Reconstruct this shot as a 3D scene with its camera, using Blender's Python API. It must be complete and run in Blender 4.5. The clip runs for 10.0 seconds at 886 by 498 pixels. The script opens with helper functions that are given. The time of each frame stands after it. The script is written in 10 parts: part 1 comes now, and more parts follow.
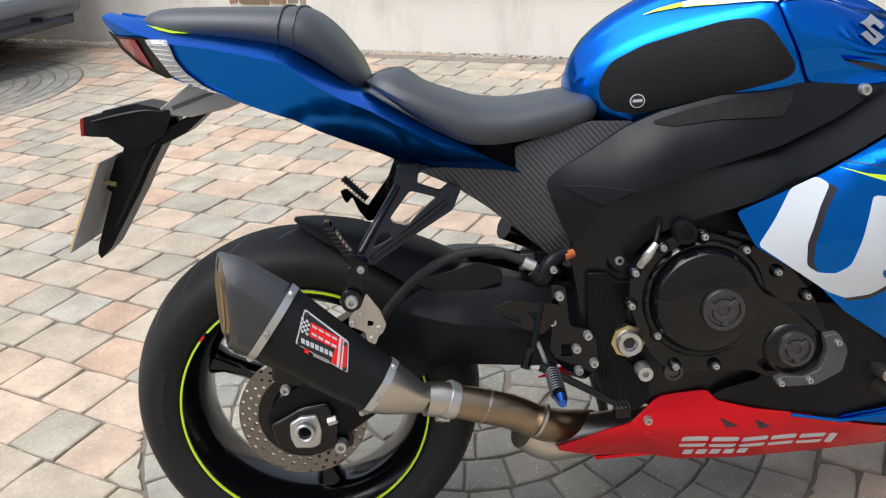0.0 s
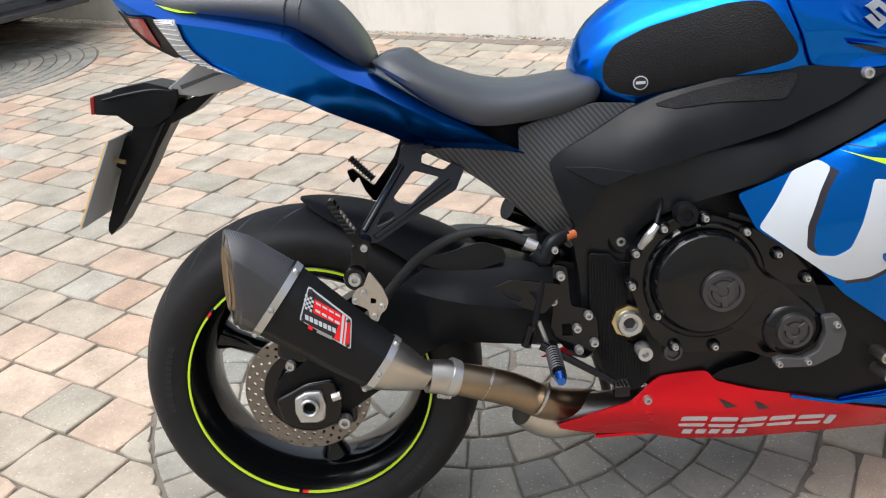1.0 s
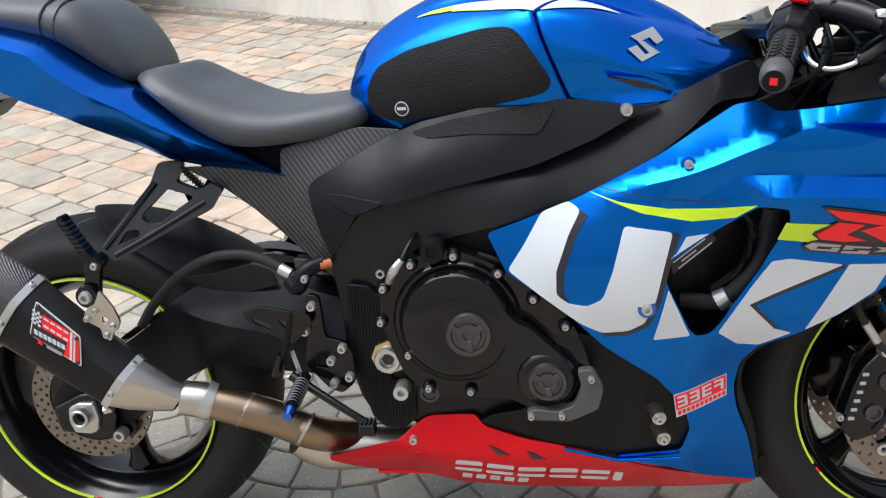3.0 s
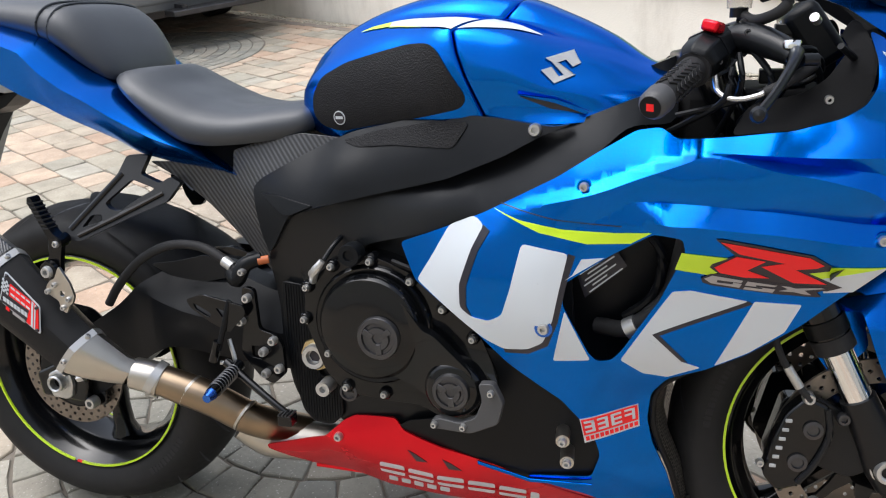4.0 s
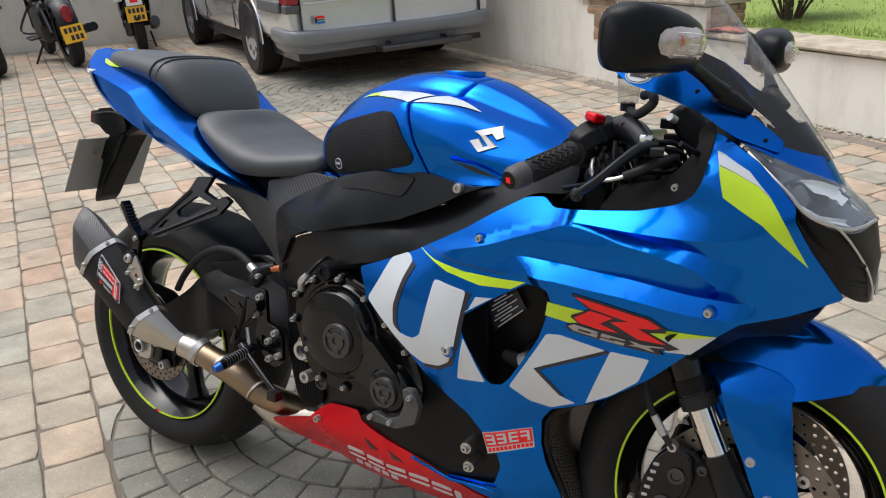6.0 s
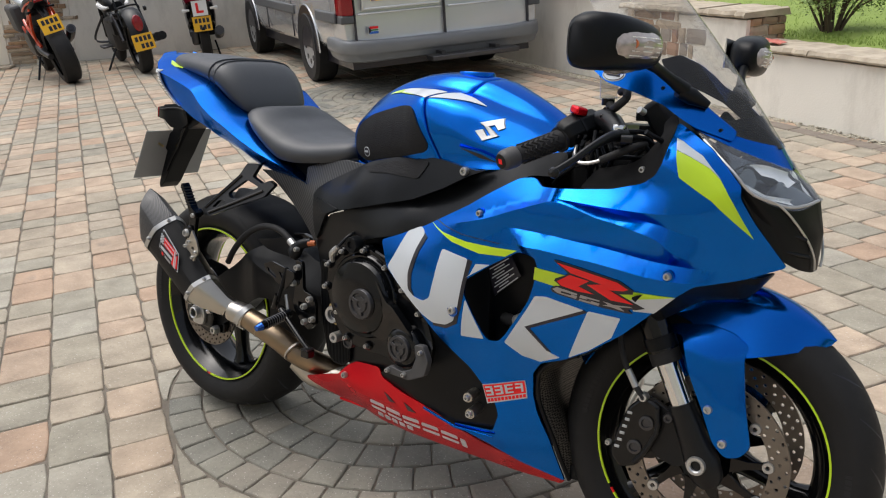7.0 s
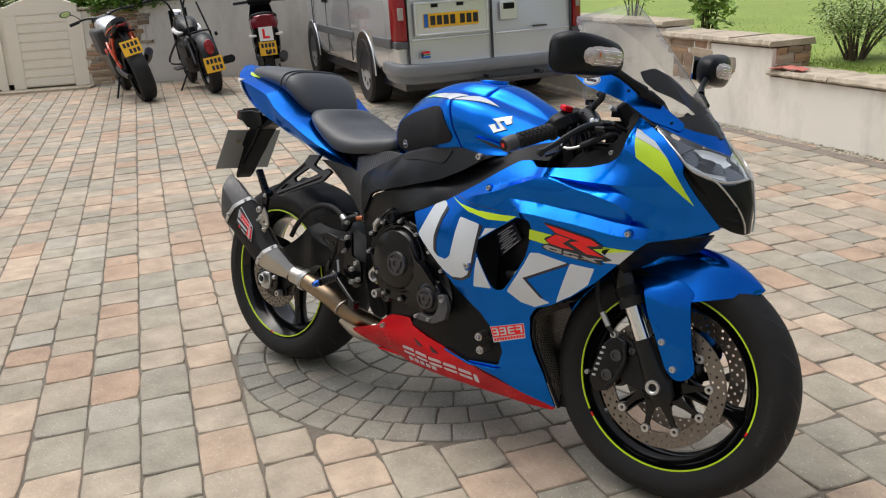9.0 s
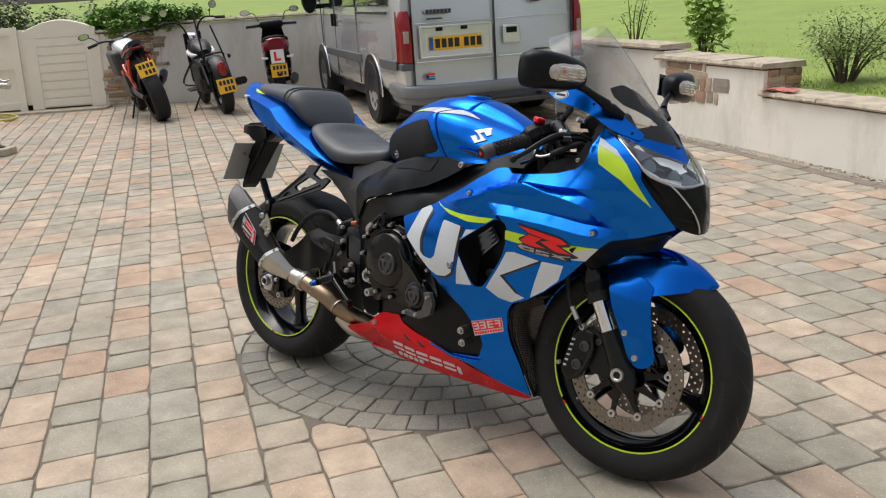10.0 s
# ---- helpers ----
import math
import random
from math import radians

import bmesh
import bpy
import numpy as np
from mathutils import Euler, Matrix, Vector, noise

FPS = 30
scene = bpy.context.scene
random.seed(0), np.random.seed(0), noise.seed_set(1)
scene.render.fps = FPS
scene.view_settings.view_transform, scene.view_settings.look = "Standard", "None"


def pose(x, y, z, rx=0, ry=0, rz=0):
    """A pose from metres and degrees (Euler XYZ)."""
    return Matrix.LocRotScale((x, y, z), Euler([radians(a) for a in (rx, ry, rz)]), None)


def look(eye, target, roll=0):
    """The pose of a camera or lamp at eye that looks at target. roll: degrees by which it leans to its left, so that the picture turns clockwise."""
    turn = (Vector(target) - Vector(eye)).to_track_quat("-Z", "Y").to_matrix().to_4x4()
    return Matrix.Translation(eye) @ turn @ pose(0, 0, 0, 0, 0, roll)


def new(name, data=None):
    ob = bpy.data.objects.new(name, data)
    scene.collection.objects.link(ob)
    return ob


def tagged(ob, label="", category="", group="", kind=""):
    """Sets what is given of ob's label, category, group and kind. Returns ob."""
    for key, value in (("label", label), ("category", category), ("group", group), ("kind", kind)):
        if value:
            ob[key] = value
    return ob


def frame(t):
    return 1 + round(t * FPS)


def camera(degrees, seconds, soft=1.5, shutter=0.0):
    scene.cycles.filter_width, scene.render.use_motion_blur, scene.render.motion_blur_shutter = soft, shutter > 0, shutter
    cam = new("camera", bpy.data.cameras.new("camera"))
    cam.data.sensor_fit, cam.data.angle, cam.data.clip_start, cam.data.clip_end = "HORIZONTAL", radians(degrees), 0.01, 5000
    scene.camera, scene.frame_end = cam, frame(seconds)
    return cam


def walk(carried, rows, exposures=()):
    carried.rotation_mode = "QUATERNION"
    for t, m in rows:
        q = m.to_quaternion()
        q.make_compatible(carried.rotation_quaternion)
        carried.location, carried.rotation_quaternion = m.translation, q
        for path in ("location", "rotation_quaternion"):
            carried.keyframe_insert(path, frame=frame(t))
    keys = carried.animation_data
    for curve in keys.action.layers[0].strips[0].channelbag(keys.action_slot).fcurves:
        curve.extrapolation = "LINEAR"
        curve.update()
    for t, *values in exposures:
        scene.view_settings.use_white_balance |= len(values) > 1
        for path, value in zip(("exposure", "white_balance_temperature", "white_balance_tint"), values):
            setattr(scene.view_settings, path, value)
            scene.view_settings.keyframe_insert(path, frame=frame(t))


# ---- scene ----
import functools
cam = camera(54.6, 10.0, soft=1.15)
PATH = [
    (0, (-0.478, -1.185, 1.2), (-0.409, 0.621, 0.344), -5.0),
    (0.5, (-0.479, -1.187, 1.2), (-0.438, 0.613, 0.329), -5.1),
    (1, (-0.461, -1.204, 1.202), (-0.429, 0.586, 0.312), -5.0),
    (1.5, (-0.385, -1.185, 1.194), (-0.361, 0.597, 0.285), -4.8),
    (2, (-0.24, -1.124, 1.189), (-0.237, 0.651, 0.267), -4.5),
    (2.5, (-0.1, -1.1, 1.196), (-0.169, 0.677, 0.281), -4.4),
    (2.7, (-0.031, -1.106, 1.196), (-0.144, 0.67, 0.283), -4.6),
    (3.8, (0.353, -1.158, 1.171), (-0.111, 0.603, 0.343), -4.7),
    (4, (0.411, -1.112, 1.17), (-0.108, 0.632, 0.338), -4.6),
    (4.5, (0.556, -1.028, 1.192), (-0.115, 0.664, 0.363), -4.5),
    (5, (0.712, -1.023, 1.215), (-0.098, 0.623, 0.418), -4.2),
    (5.5, (0.859, -1.076, 1.244), (-0.064, 0.527, 0.483), -4.1),
    (5.7, (0.901, -1.112, 1.248), (-0.059, 0.478, 0.505), -4.0),
    (6.8, (1.097, -1.311, 1.269), (-0.003, 0.205, 0.568), -4.1),
    (7, (1.161, -1.331, 1.267), (0.042, 0.174, 0.572), -4.1),
    (7.5, (1.327, -1.386, 1.272), (0.168, 0.091, 0.584), -4.0),
    (8, (1.386, -1.484, 1.277), (0.195, -0.026, 0.603), -4.0),
    (8.5, (1.428, -1.606, 1.277), (0.218, -0.154, 0.622), -3.9),
    (9, (1.514, -1.673, 1.281), (0.288, -0.222, 0.654), -3.8),
    (9.5, (1.638, -1.735, 1.283), (0.397, -0.285, 0.685), -3.8),
    (10, (1.7, -1.786, 1.279), (0.446, -0.338, 0.704), -3.7),
]
walk(cam, [(t, look(eye, target, roll)) for t, eye, target, roll in PATH],
     [(0, 0.66, 6150, 10), (1.0, 0.74, 6150, 10), (2.0, 0.84, 6100, 10), (2.5, 0.82, 6100, 10), (4.0, 0.72, 6150, 10), (5.0, 0.56, 6200, 10), (7.0, 0.24, 6450, 10), (10, 0.25, 6500, 10)])

# ---- sky and sun: bright overcast ----
world = bpy.data.worlds.new("sky")
scene.world = world
world.use_nodes = True
wn, wl = world.node_tree.nodes, world.node_tree.links
sky = wn.new("ShaderNodeTexSky")
sky.sky_type, sky.sun_disc = "NISHITA", False
sky.sun_elevation, sky.sun_rotation = radians(70), radians(264)
sky.air_density, sky.dust_density, sky.ozone_density = 1.0, 6.0, 1.0
soft_sky = wn.new("ShaderNodeHueSaturation")
soft_sky.inputs["Saturation"].default_value = 0.45
wl.new(sky.outputs[0], soft_sky.inputs["Color"])
wl.new(soft_sky.outputs[0], wn["Background"].inputs["Color"])
wn["Background"].inputs["Strength"].default_value = 0.15
sun = new("sun", bpy.data.lights.new("sun", "SUN"))
sun.data.energy, sun.data.angle, sun.data.color = 1.15, radians(70), (1.0, 0.99, 0.975)
sun.matrix_world = look((-1.8, -0.2, 6.2), (0, 0, 0))

# ---- materials ----


def material(name, colour, rough=0.5, metal=0.0, vary=0.12, scale=8.0, bump=0.0, bump_scale=60.0, coat=0.0, second=None, flake=0.0):
    m = bpy.data.materials.new(name)
    m.use_nodes = True
    n, l = m.node_tree.nodes, m.node_tree.links
    b = n["Principled BSDF"]
    b.inputs["Roughness"].default_value, b.inputs["Metallic"].default_value = rough, metal
    b.inputs["Specular IOR Level"].default_value = 0.5 if max(colour) > 0.03 else 0.3 if coat else 0.17
    b.inputs["Coat Weight"].default_value, b.inputs["Coat Roughness"].default_value = coat, 0.04
    co = n.new("ShaderNodeTexCoord")
    no = n.new("ShaderNodeTexNoise")
    no.inputs["Scale"].default_value, no.inputs["Detail"].default_value = scale, 6.0
    l.new(co.outputs["Object"], no.inputs["Vector"])
    mix = n.new("ShaderNodeMix")
    mix.data_type = "RGBA"
    dark = [c * (1 - vary) for c in colour] if second is None else list(second)
    lite = [min(1.0, c * (1 + vary)) for c in colour]
    mix.inputs["A"].default_value, mix.inputs["B"].default_value = (*dark, 1), (*lite, 1)
    l.new(no.outputs["Fac"], mix.inputs["Factor"])
    l.new(mix.outputs["Result"], b.inputs["Base Color"])
    ro = n.new("ShaderNodeMapRange")
    ro.inputs["To Min"].default_value, ro.inputs["To Max"].default_value = max(0.02, rough * 0.8), min(1.0, rough * 1.2)
    n2 = n.new("ShaderNodeTexNoise")
    n2.inputs["Scale"].default_value, n2.inputs["Detail"].default_value = scale * 3.7, 4.0
    l.new(co.outputs["Object"], n2.inputs["Vector"])
    l.new(n2.outputs["Fac"], ro.inputs["Value"])
    l.new(ro.outputs["Result"], b.inputs["Roughness"])
    if bump or flake:
        bt = n.new("ShaderNodeTexNoise")
        bt.inputs["Scale"].default_value, bt.inputs["Detail"].default_value = bump_scale, 3.0
        l.new(co.outputs["Object"], bt.inputs["Vector"])
        bp = n.new("ShaderNodeBump")
        bp.inputs["Strength"].default_value, bp.inputs["Distance"].default_value = (bump or flake), 0.001 if flake else 0.004
        l.new(bt.outputs["Fac"], bp.inputs["Height"])
        l.new(bp.outputs["Normal"], b.inputs["Normal"])
    return m


def carbon_weave(name, fine=78.0):
    m = material(name, (0.03, 0.031, 0.033), 0.42, 0.0, 0.1, 12, coat=0.25)
    n, l = m.node_tree.nodes, m.node_tree.links
    co = n.new("ShaderNodeTexCoord")
    mp = n.new("ShaderNodeMapping")
    mp.inputs["Rotation"].default_value = (0, radians(38), 0)
    l.new(co.outputs["Object"], mp.inputs["Vector"])
    wv = n.new("ShaderNodeTexWave")
    wv.wave_type, wv.bands_direction = "BANDS", "X"
    wv.inputs["Scale"].default_value, wv.inputs["Distortion"].default_value = fine, 0.15
    l.new(mp.outputs[0], wv.inputs["Vector"])
    mix = n.new("ShaderNodeMix")
    mix.data_type = "RGBA"
    mix.inputs["A"].default_value, mix.inputs["B"].default_value = (0.006, 0.006, 0.007, 1), (0.046, 0.047, 0.050, 1)
    l.new(wv.outputs["Fac"], mix.inputs["Factor"])
    b = n["Principled BSDF"]
    for k in list(b.inputs["Base Color"].links):
        l.remove(k)
    l.new(mix.outputs["Result"], b.inputs["Base Color"])
    bp = n.new("ShaderNodeBump")
    bp.inputs["Strength"].default_value, bp.inputs["Distance"].default_value = 0.5, 0.001
    l.new(wv.outputs["Fac"], bp.inputs["Height"])
    l.new(bp.outputs["Normal"], b.inputs["Normal"])
    return m


def clear(name, tint, rough=0.02, ior=1.45, haze=0.0):
    """Thin clear plastic: lets light through, glossy by Fresnel, a little hazy."""
    m = bpy.data.materials.new(name)
    m.use_nodes = True
    n, l = m.node_tree.nodes, m.node_tree.links
    n.remove(n["Principled BSDF"])
    tr, gl, df = n.new("ShaderNodeBsdfTransparent"), n.new("ShaderNodeBsdfGlossy"), n.new("ShaderNodeBsdfDiffuse")
    tr.inputs["Color"].default_value = (*tint, 1)
    gl.inputs["Roughness"].default_value = rough
    df.inputs["Color"].default_value = (0.5, 0.5, 0.5, 1)
    fr, mx, hz = n.new("ShaderNodeLayerWeight"), n.new("ShaderNodeMixShader"), n.new("ShaderNodeMixShader")
    pw, ad = n.new("ShaderNodeMath"), n.new("ShaderNodeMath")
    pw.operation, ad.operation = "POWER", "MULTIPLY_ADD"
    fr.inputs["Blend"].default_value, hz.inputs["Fac"].default_value = 0.5, haze
    pw.inputs[1].default_value, ad.inputs[1].default_value, ad.inputs[2].default_value = 3.5, 0.75, ((ior - 1) / (ior + 1)) ** 2
    l.new(tr.outputs[0], hz.inputs[1])
    l.new(df.outputs[0], hz.inputs[2])
    l.new(fr.outputs["Facing"], pw.inputs[0])
    l.new(pw.outputs[0], ad.inputs[0])
    l.new(ad.outputs[0], mx.inputs["Fac"])
    l.new(hz.outputs[0], mx.inputs[1])
    l.new(gl.outputs[0], mx.inputs[2])
    l.new(mx.outputs[0], n["Material Output"].inputs["Surface"])
    return m


BLUE = material("blue_metallic_paint", (0.0, 0.124, 0.56), 0.21, 0.97, 0.05, 3, coat=0.22, flake=0.02, bump_scale=900)
BLUE.node_tree.nodes["Principled BSDF"].inputs["Specular Tint"].default_value = (0.25, 0.55, 1.0, 1.0)
RED = material("red_gloss_paint", (0.70, 0.001, 0.012), 0.26, 0.65, 0.06, 3, coat=0.10)
WHITE = material("white_vinyl", (0.52, 0.56, 0.60), 0.3, 0.0, 0.03, 5, coat=0.4)
LIME = material("lime_vinyl", (0.5, 0.72, 0.01), 0.32, 0.0, 0.04, 5, coat=0.4)
DECAL_RED = material("red_vinyl", (0.80, 0.004, 0.008), 0.4, 0.1, 0.04, 5, coat=0.08)
DECAL_BLACK = material("black_vinyl", (0.012, 0.012, 0.02), 0.35, 0.0, 0.1, 5, coat=0.4)
DECAL_GREY = material("grey_vinyl", (0.33, 0.32, 0.33), 0.35, 0.3, 0.08, 9, coat=0.3)
SATIN_BLACK = material("satin_black_frame", (0.0055, 0.0063, 0.0076), 0.34, 0.0, 0.2, 6, bump=0.03, bump_scale=300, coat=0.08)
SATIN_BLACK.node_tree.nodes["Principled BSDF"].inputs["Specular IOR Level"].default_value = 0.26
GLOSS_BLACK = material("gloss_black_paint", (0.0025, 0.0028, 0.0034), 0.14, 0.0, 0.2, 6, coat=0.15)
PLASTIC = material("black_plastic", (0.0045, 0.0053, 0.0066), 0.36, 0.0, 0.2, 9, bump=0.05, bump_scale=500)
MATT_BLACK = material("matt_black_plastic", (0.005, 0.005, 0.0055), 0.8, 0.0, 0.2, 9)
MATT_GREY = material("matt_grey_plastic", (0.05, 0.05, 0.052), 0.55, 0.0, 0.15, 9, bump=0.05, bump_scale=500)
HUGGER = material("hugger_plastic", (0.020, 0.021, 0.023), 0.42, 0.0, 0.15, 9, bump=0.05, bump_scale=500)
SEAT_VINYL = material("black_seat_vinyl", (0.036, 0.040, 0.047), 0.44, 0.0, 0.12, 5, bump=0.12, bump_scale=700)
RUBBER = material("tyre_rubber", (0.022, 0.022, 0.023), 0.58, 0.0, 0.25, 14, bump=0.06, bump_scale=160)
GRIP_PAD = material("textured_rubber_pad", (0.010, 0.010, 0.011), 0.62, 0.0, 0.2, 20, bump=0.6, bump_scale=420)
CARBON = carbon_weave("carbon_weave", 44.0)


def grille_mesh():
    """Fine woven metal mesh: a small diamond relief, dark in the gaps."""
    m = material("mesh_grille", (0.06, 0.056, 0.05), 0.45, 0.5, 0.2, 30)
    n, l = m.node_tree.nodes, m.node_tree.links
    co, mp, vo = n.new("ShaderNodeTexCoord"), n.new("ShaderNodeMapping"), n.new("ShaderNodeTexChecker")
    mp.inputs["Rotation"].default_value = (radians(45), 0, 0)
    vo.inputs["Scale"].default_value = 260.0
    vo.inputs["Color1"].default_value, vo.inputs["Color2"].default_value = (0.004, 0.004, 0.004, 1), (0.13, 0.12, 0.105, 1)
    l.new(co.outputs["Object"], mp.inputs["Vector"])
    l.new(mp.outputs[0], vo.inputs["Vector"])
    l.new(vo.outputs["Color"], n["Principled BSDF"].inputs["Base Color"])
    return m


GRILLE = grille_mesh()
CARBON_FINE = carbon_weave("fine_carbon_weave", 150.0)
STEEL = material("bright_steel", (0.50, 0.50, 0.49), 0.32, 0.8, 0.1, 25, bump=0.03, bump_scale=200)
BRUSHED = material("brushed_titanium", (0.50, 0.47, 0.42), 0.34, 1.0, 0.12, 14, bump=0.04, bump_scale=300)
HEAT = material("heat_tinted_titanium", (0.34, 0.26, 0.17), 0.33, 1.0, 0.25, 9, second=(0.19, 0.14, 0.10), bump=0.03, bump_scale=300)
DISC_STEEL = material("disc_steel", (0.22, 0.195, 0.17), 0.40, 1.0, 0.15, 40, bump=0.05, bump_scale=260)
CHROME = material("chrome", (0.8, 0.8, 0.8), 0.1, 1.0, 0.04, 20)
GOLD = material("gold_anodised", (0.62, 0.5, 0.26), 0.3, 1.0, 0.1, 20)
BLUE_ANO = material("blue_anodised", (0.05, 0.16, 0.6), 0.25, 1.0, 0.1, 20)
RUST = material("orange_plastic", (0.42, 0.11, 0.03), 0.5)
SMOKE = clear("smoked_screen", (0.90, 0.90, 0.89), 0.05, 1.45, 0.03)
LENS = clear("clear_lens", (0.97, 0.98, 0.985), 0.03, 1.4, 0.02)
INDICATOR = material("indicator_lens", (0.40, 0.36, 0.34), 0.16, 0.3, 0.5, 90, coat=0.6)
CLEAR_LENS = material("grey_clear_lens", (0.42, 0.45, 0.48), 0.2, 0.3, 0.3, 60, coat=0.6)
RED_LENS = material("red_lens", (0.24, 0.001, 0.006), 0.22, 0.0, 0.2, 30, coat=0.25)
REFLECTOR = material("lamp_reflector", (0.90, 0.92, 0.94), 0.2, 0.25, 0.05, 30)
LAMP_BOWL = material("lamp_bowl", (0.17, 0.19, 0.21), 0.16, 0.9, 0.25, 45)
PLATE_GREY = material("grey_plate_back", (0.36, 0.37, 0.37), 0.45, 0.0, 0.06, 6)
YELLOW_PLATE = material("yellow_plate", (0.78, 0.43, 0.01), 0.4, 0.0, 0.05, 6)
WHITE_PAINT = material("white_plastic", (0.78, 0.78, 0.77), 0.4, 0.0, 0.04, 6)
SILVER = material("silver_van_paint", (0.66, 0.68, 0.70), 0.24, 0.6, 0.05, 2, coat=0.6)
BUMPER = material("grey_painted_bumper", (0.20, 0.21, 0.22), 0.42, 0.35, 0.08, 4, coat=0.1)
VAN_TRIM = material("grey_van_plastic", (0.085, 0.09, 0.095), 0.55, 0.0, 0.15, 8, bump=0.05)
DARK_GLASS = material("dark_glass", (0.012, 0.014, 0.016), 0.05, 0.0, 0.1, 3, coat=1.0)
ORANGE = material("orange_paint", (0.60, 0.055, 0.008), 0.3, 0.1, 0.08, 6, coat=0.6)
DARK_METAL = material("dark_metal", (0.08, 0.08, 0.085), 0.4, 0.9, 0.2, 15)
MAROON = material("maroon_paint", (0.20, 0.006, 0.018), 0.25, 0.2, 0.1, 6, coat=0.7)

# ---- mesh helpers ----


def part(name, bm, mat, parent=None, label="", bevel=0.0, flat=False, recalc=True, sharp=38):
    me = bpy.data.meshes.new(name)
    if recalc:
        bmesh.ops.recalc_face_normals(bm, faces=bm.faces[:])
    bm.to_mesh(me)
    bm.free()
    me.materials.append(mat)
    if not flat:
        me.shade_smooth()
        me.set_sharp_from_angle(angle=radians(sharp))
    ob = new(name, me)
    if parent:
        ob.parent = parent
        ob.matrix_parent_inverse.identity()
    if label:
        ob["label"] = label
    if bevel:
        mod = ob.modifiers.new("bevel", "BEVEL")
        mod.width, mod.segments, mod.limit_method, mod.angle_limit = bevel, 2, "ANGLE", radians(35)
    return ob


def thing(name, m, label, category, group=""):
    ob = new(name)
    ob.empty_display_size = 0.1
    ob.matrix_world = m
    return tagged(ob, label, category, group)


def curve_points(pts, per=6, closed=False):
    """Catmull-Rom through the points."""
    pts = [Vector(p) for p in pts]
    n, out = len(pts), []
    for i in range(n if closed else n - 1):
        p1, p2 = pts[i], pts[(i + 1) % n]
        p0 = pts[i - 1] if (i > 0 or closed) else p1 * 2 - p2
        p3 = pts[(i + 2) % n] if (i + 2 < n or closed) else p2 * 2 - p1
        for k in range(per):
            t = k / per
            out.append(0.5 * (2 * p1 + (p2 - p0) * t + (2 * p0 - 5 * p1 + 4 * p2 - p3) * t * t + (3 * p1 - p0 - 3 * p2 + p3) * t ** 3))
    if not closed:
        out.append(pts[-1])
    return out


def rounded(poly, r=0.01, seg=3):
    """A closed 2D outline with its corners rounded."""
    out, n = [], len(poly)
    for i in range(n):
        p, a, b = Vector(poly[i]), Vector(poly[i - 1]), Vector(poly[(i + 1) % n])
        da, db = (a - p), (b - p)
        ra, rb = min(r, da.length * 0.45), min(r, db.length * 0.45)
        s, e = p + da.normalized() * ra, p + db.normalized() * rb
        for k in range(seg + 1):
            t = k / seg
            out.append(s * (1 - t) ** 2 + p * 2 * t * (1 - t) + e * t * t)
    return out


def loft(rows, closed=True, caps=True, bm=None):
    bm = bm or bmesh.new()
    vs = [[bm.verts.new(p) for p in r] for r in rows]
    n = len(rows[0])
    for i in range(len(rows) - 1):
        for j in range(n if closed else n - 1):
            k = (j + 1) % n
            bm.faces.new((vs[i][j], vs[i][k], vs[i + 1][k], vs[i + 1][j]))
    if caps and closed:
        bm.faces.new(vs[0][::-1])
        bm.faces.new(vs[-1])
    return bm


def tube(pts, radius, sides=10, per=5, caps=True, bm=None, flat=1.0):
    """A tube along a smooth line; radius may be a list, one for each point."""
    rs = radius if isinstance(radius, (list, tuple)) else [radius] * len(pts)
    line = curve_points([(*p, r) if False else Vector((p[0], p[1], p[2])) for p, r in zip(pts, rs)], per)
    m, rows, up = len(line), [], Vector((0.13, 0.27, 0.95))
    for i, p in enumerate(line):
        d = (line[min(i + 1, m - 1)] - line[max(i - 1, 0)]).normalized()
        s = d.cross(up).normalized()
        u = s.cross(d).normalized()
        f = i / (m - 1) * (len(rs) - 1)
        k = min(int(f), len(rs) - 2)
        r = rs[k] + (rs[k + 1] - rs[k]) * (f - k)
        rows.append([p + (s * math.cos(a) * flat + u * math.sin(a)) * r for a in (2 * math.pi * j / sides for j in range(sides))])
    return loft(rows, True, caps, bm)


def rod(a, b, r, sides=12, r2=None, bm=None):
    a, b = Vector(a), Vector(b)
    d = (b - a).normalized()
    s = d.orthogonal().normalized()
    u = d.cross(s)
    rows = [[p + (s * math.cos(t) + u * math.sin(t)) * rr for t in (2 * math.pi * j / sides for j in range(sides))] for p, rr in ((a, r), (b, r if r2 is None else r2))]
    return loft(rows, True, True, bm)


def lathe(profile, centre=(0, 0, 0), steps=64, closed=True, bm=None, a0=0.0, a1=2 * math.pi):
    """Turns a profile of (radius, y) about the y axis through centre."""
    bm = bm or bmesh.new()
    c, full = Vector(centre), abs(a1 - a0 - 2 * math.pi) < 1e-6
    count = steps if full else steps + 1
    rows = []
    for i in range(count):
        a = a0 + (a1 - a0) * i / steps
        rows.append([bm.verts.new(c + Vector((r * math.cos(a), y, r * math.sin(a)))) for r, y in profile])
    n = len(profile)
    for i in range(steps):
        r1, r2 = rows[i], rows[(i + 1) % count]
        for j in range(n if closed else n - 1):
            k = (j + 1) % n
            bm.faces.new((r1[j], r1[k], r2[k], r2[j]))
    if not full and closed:
        bm.faces.new(rows[0])
        bm.faces.new(rows[-1][::-1])
    return bm


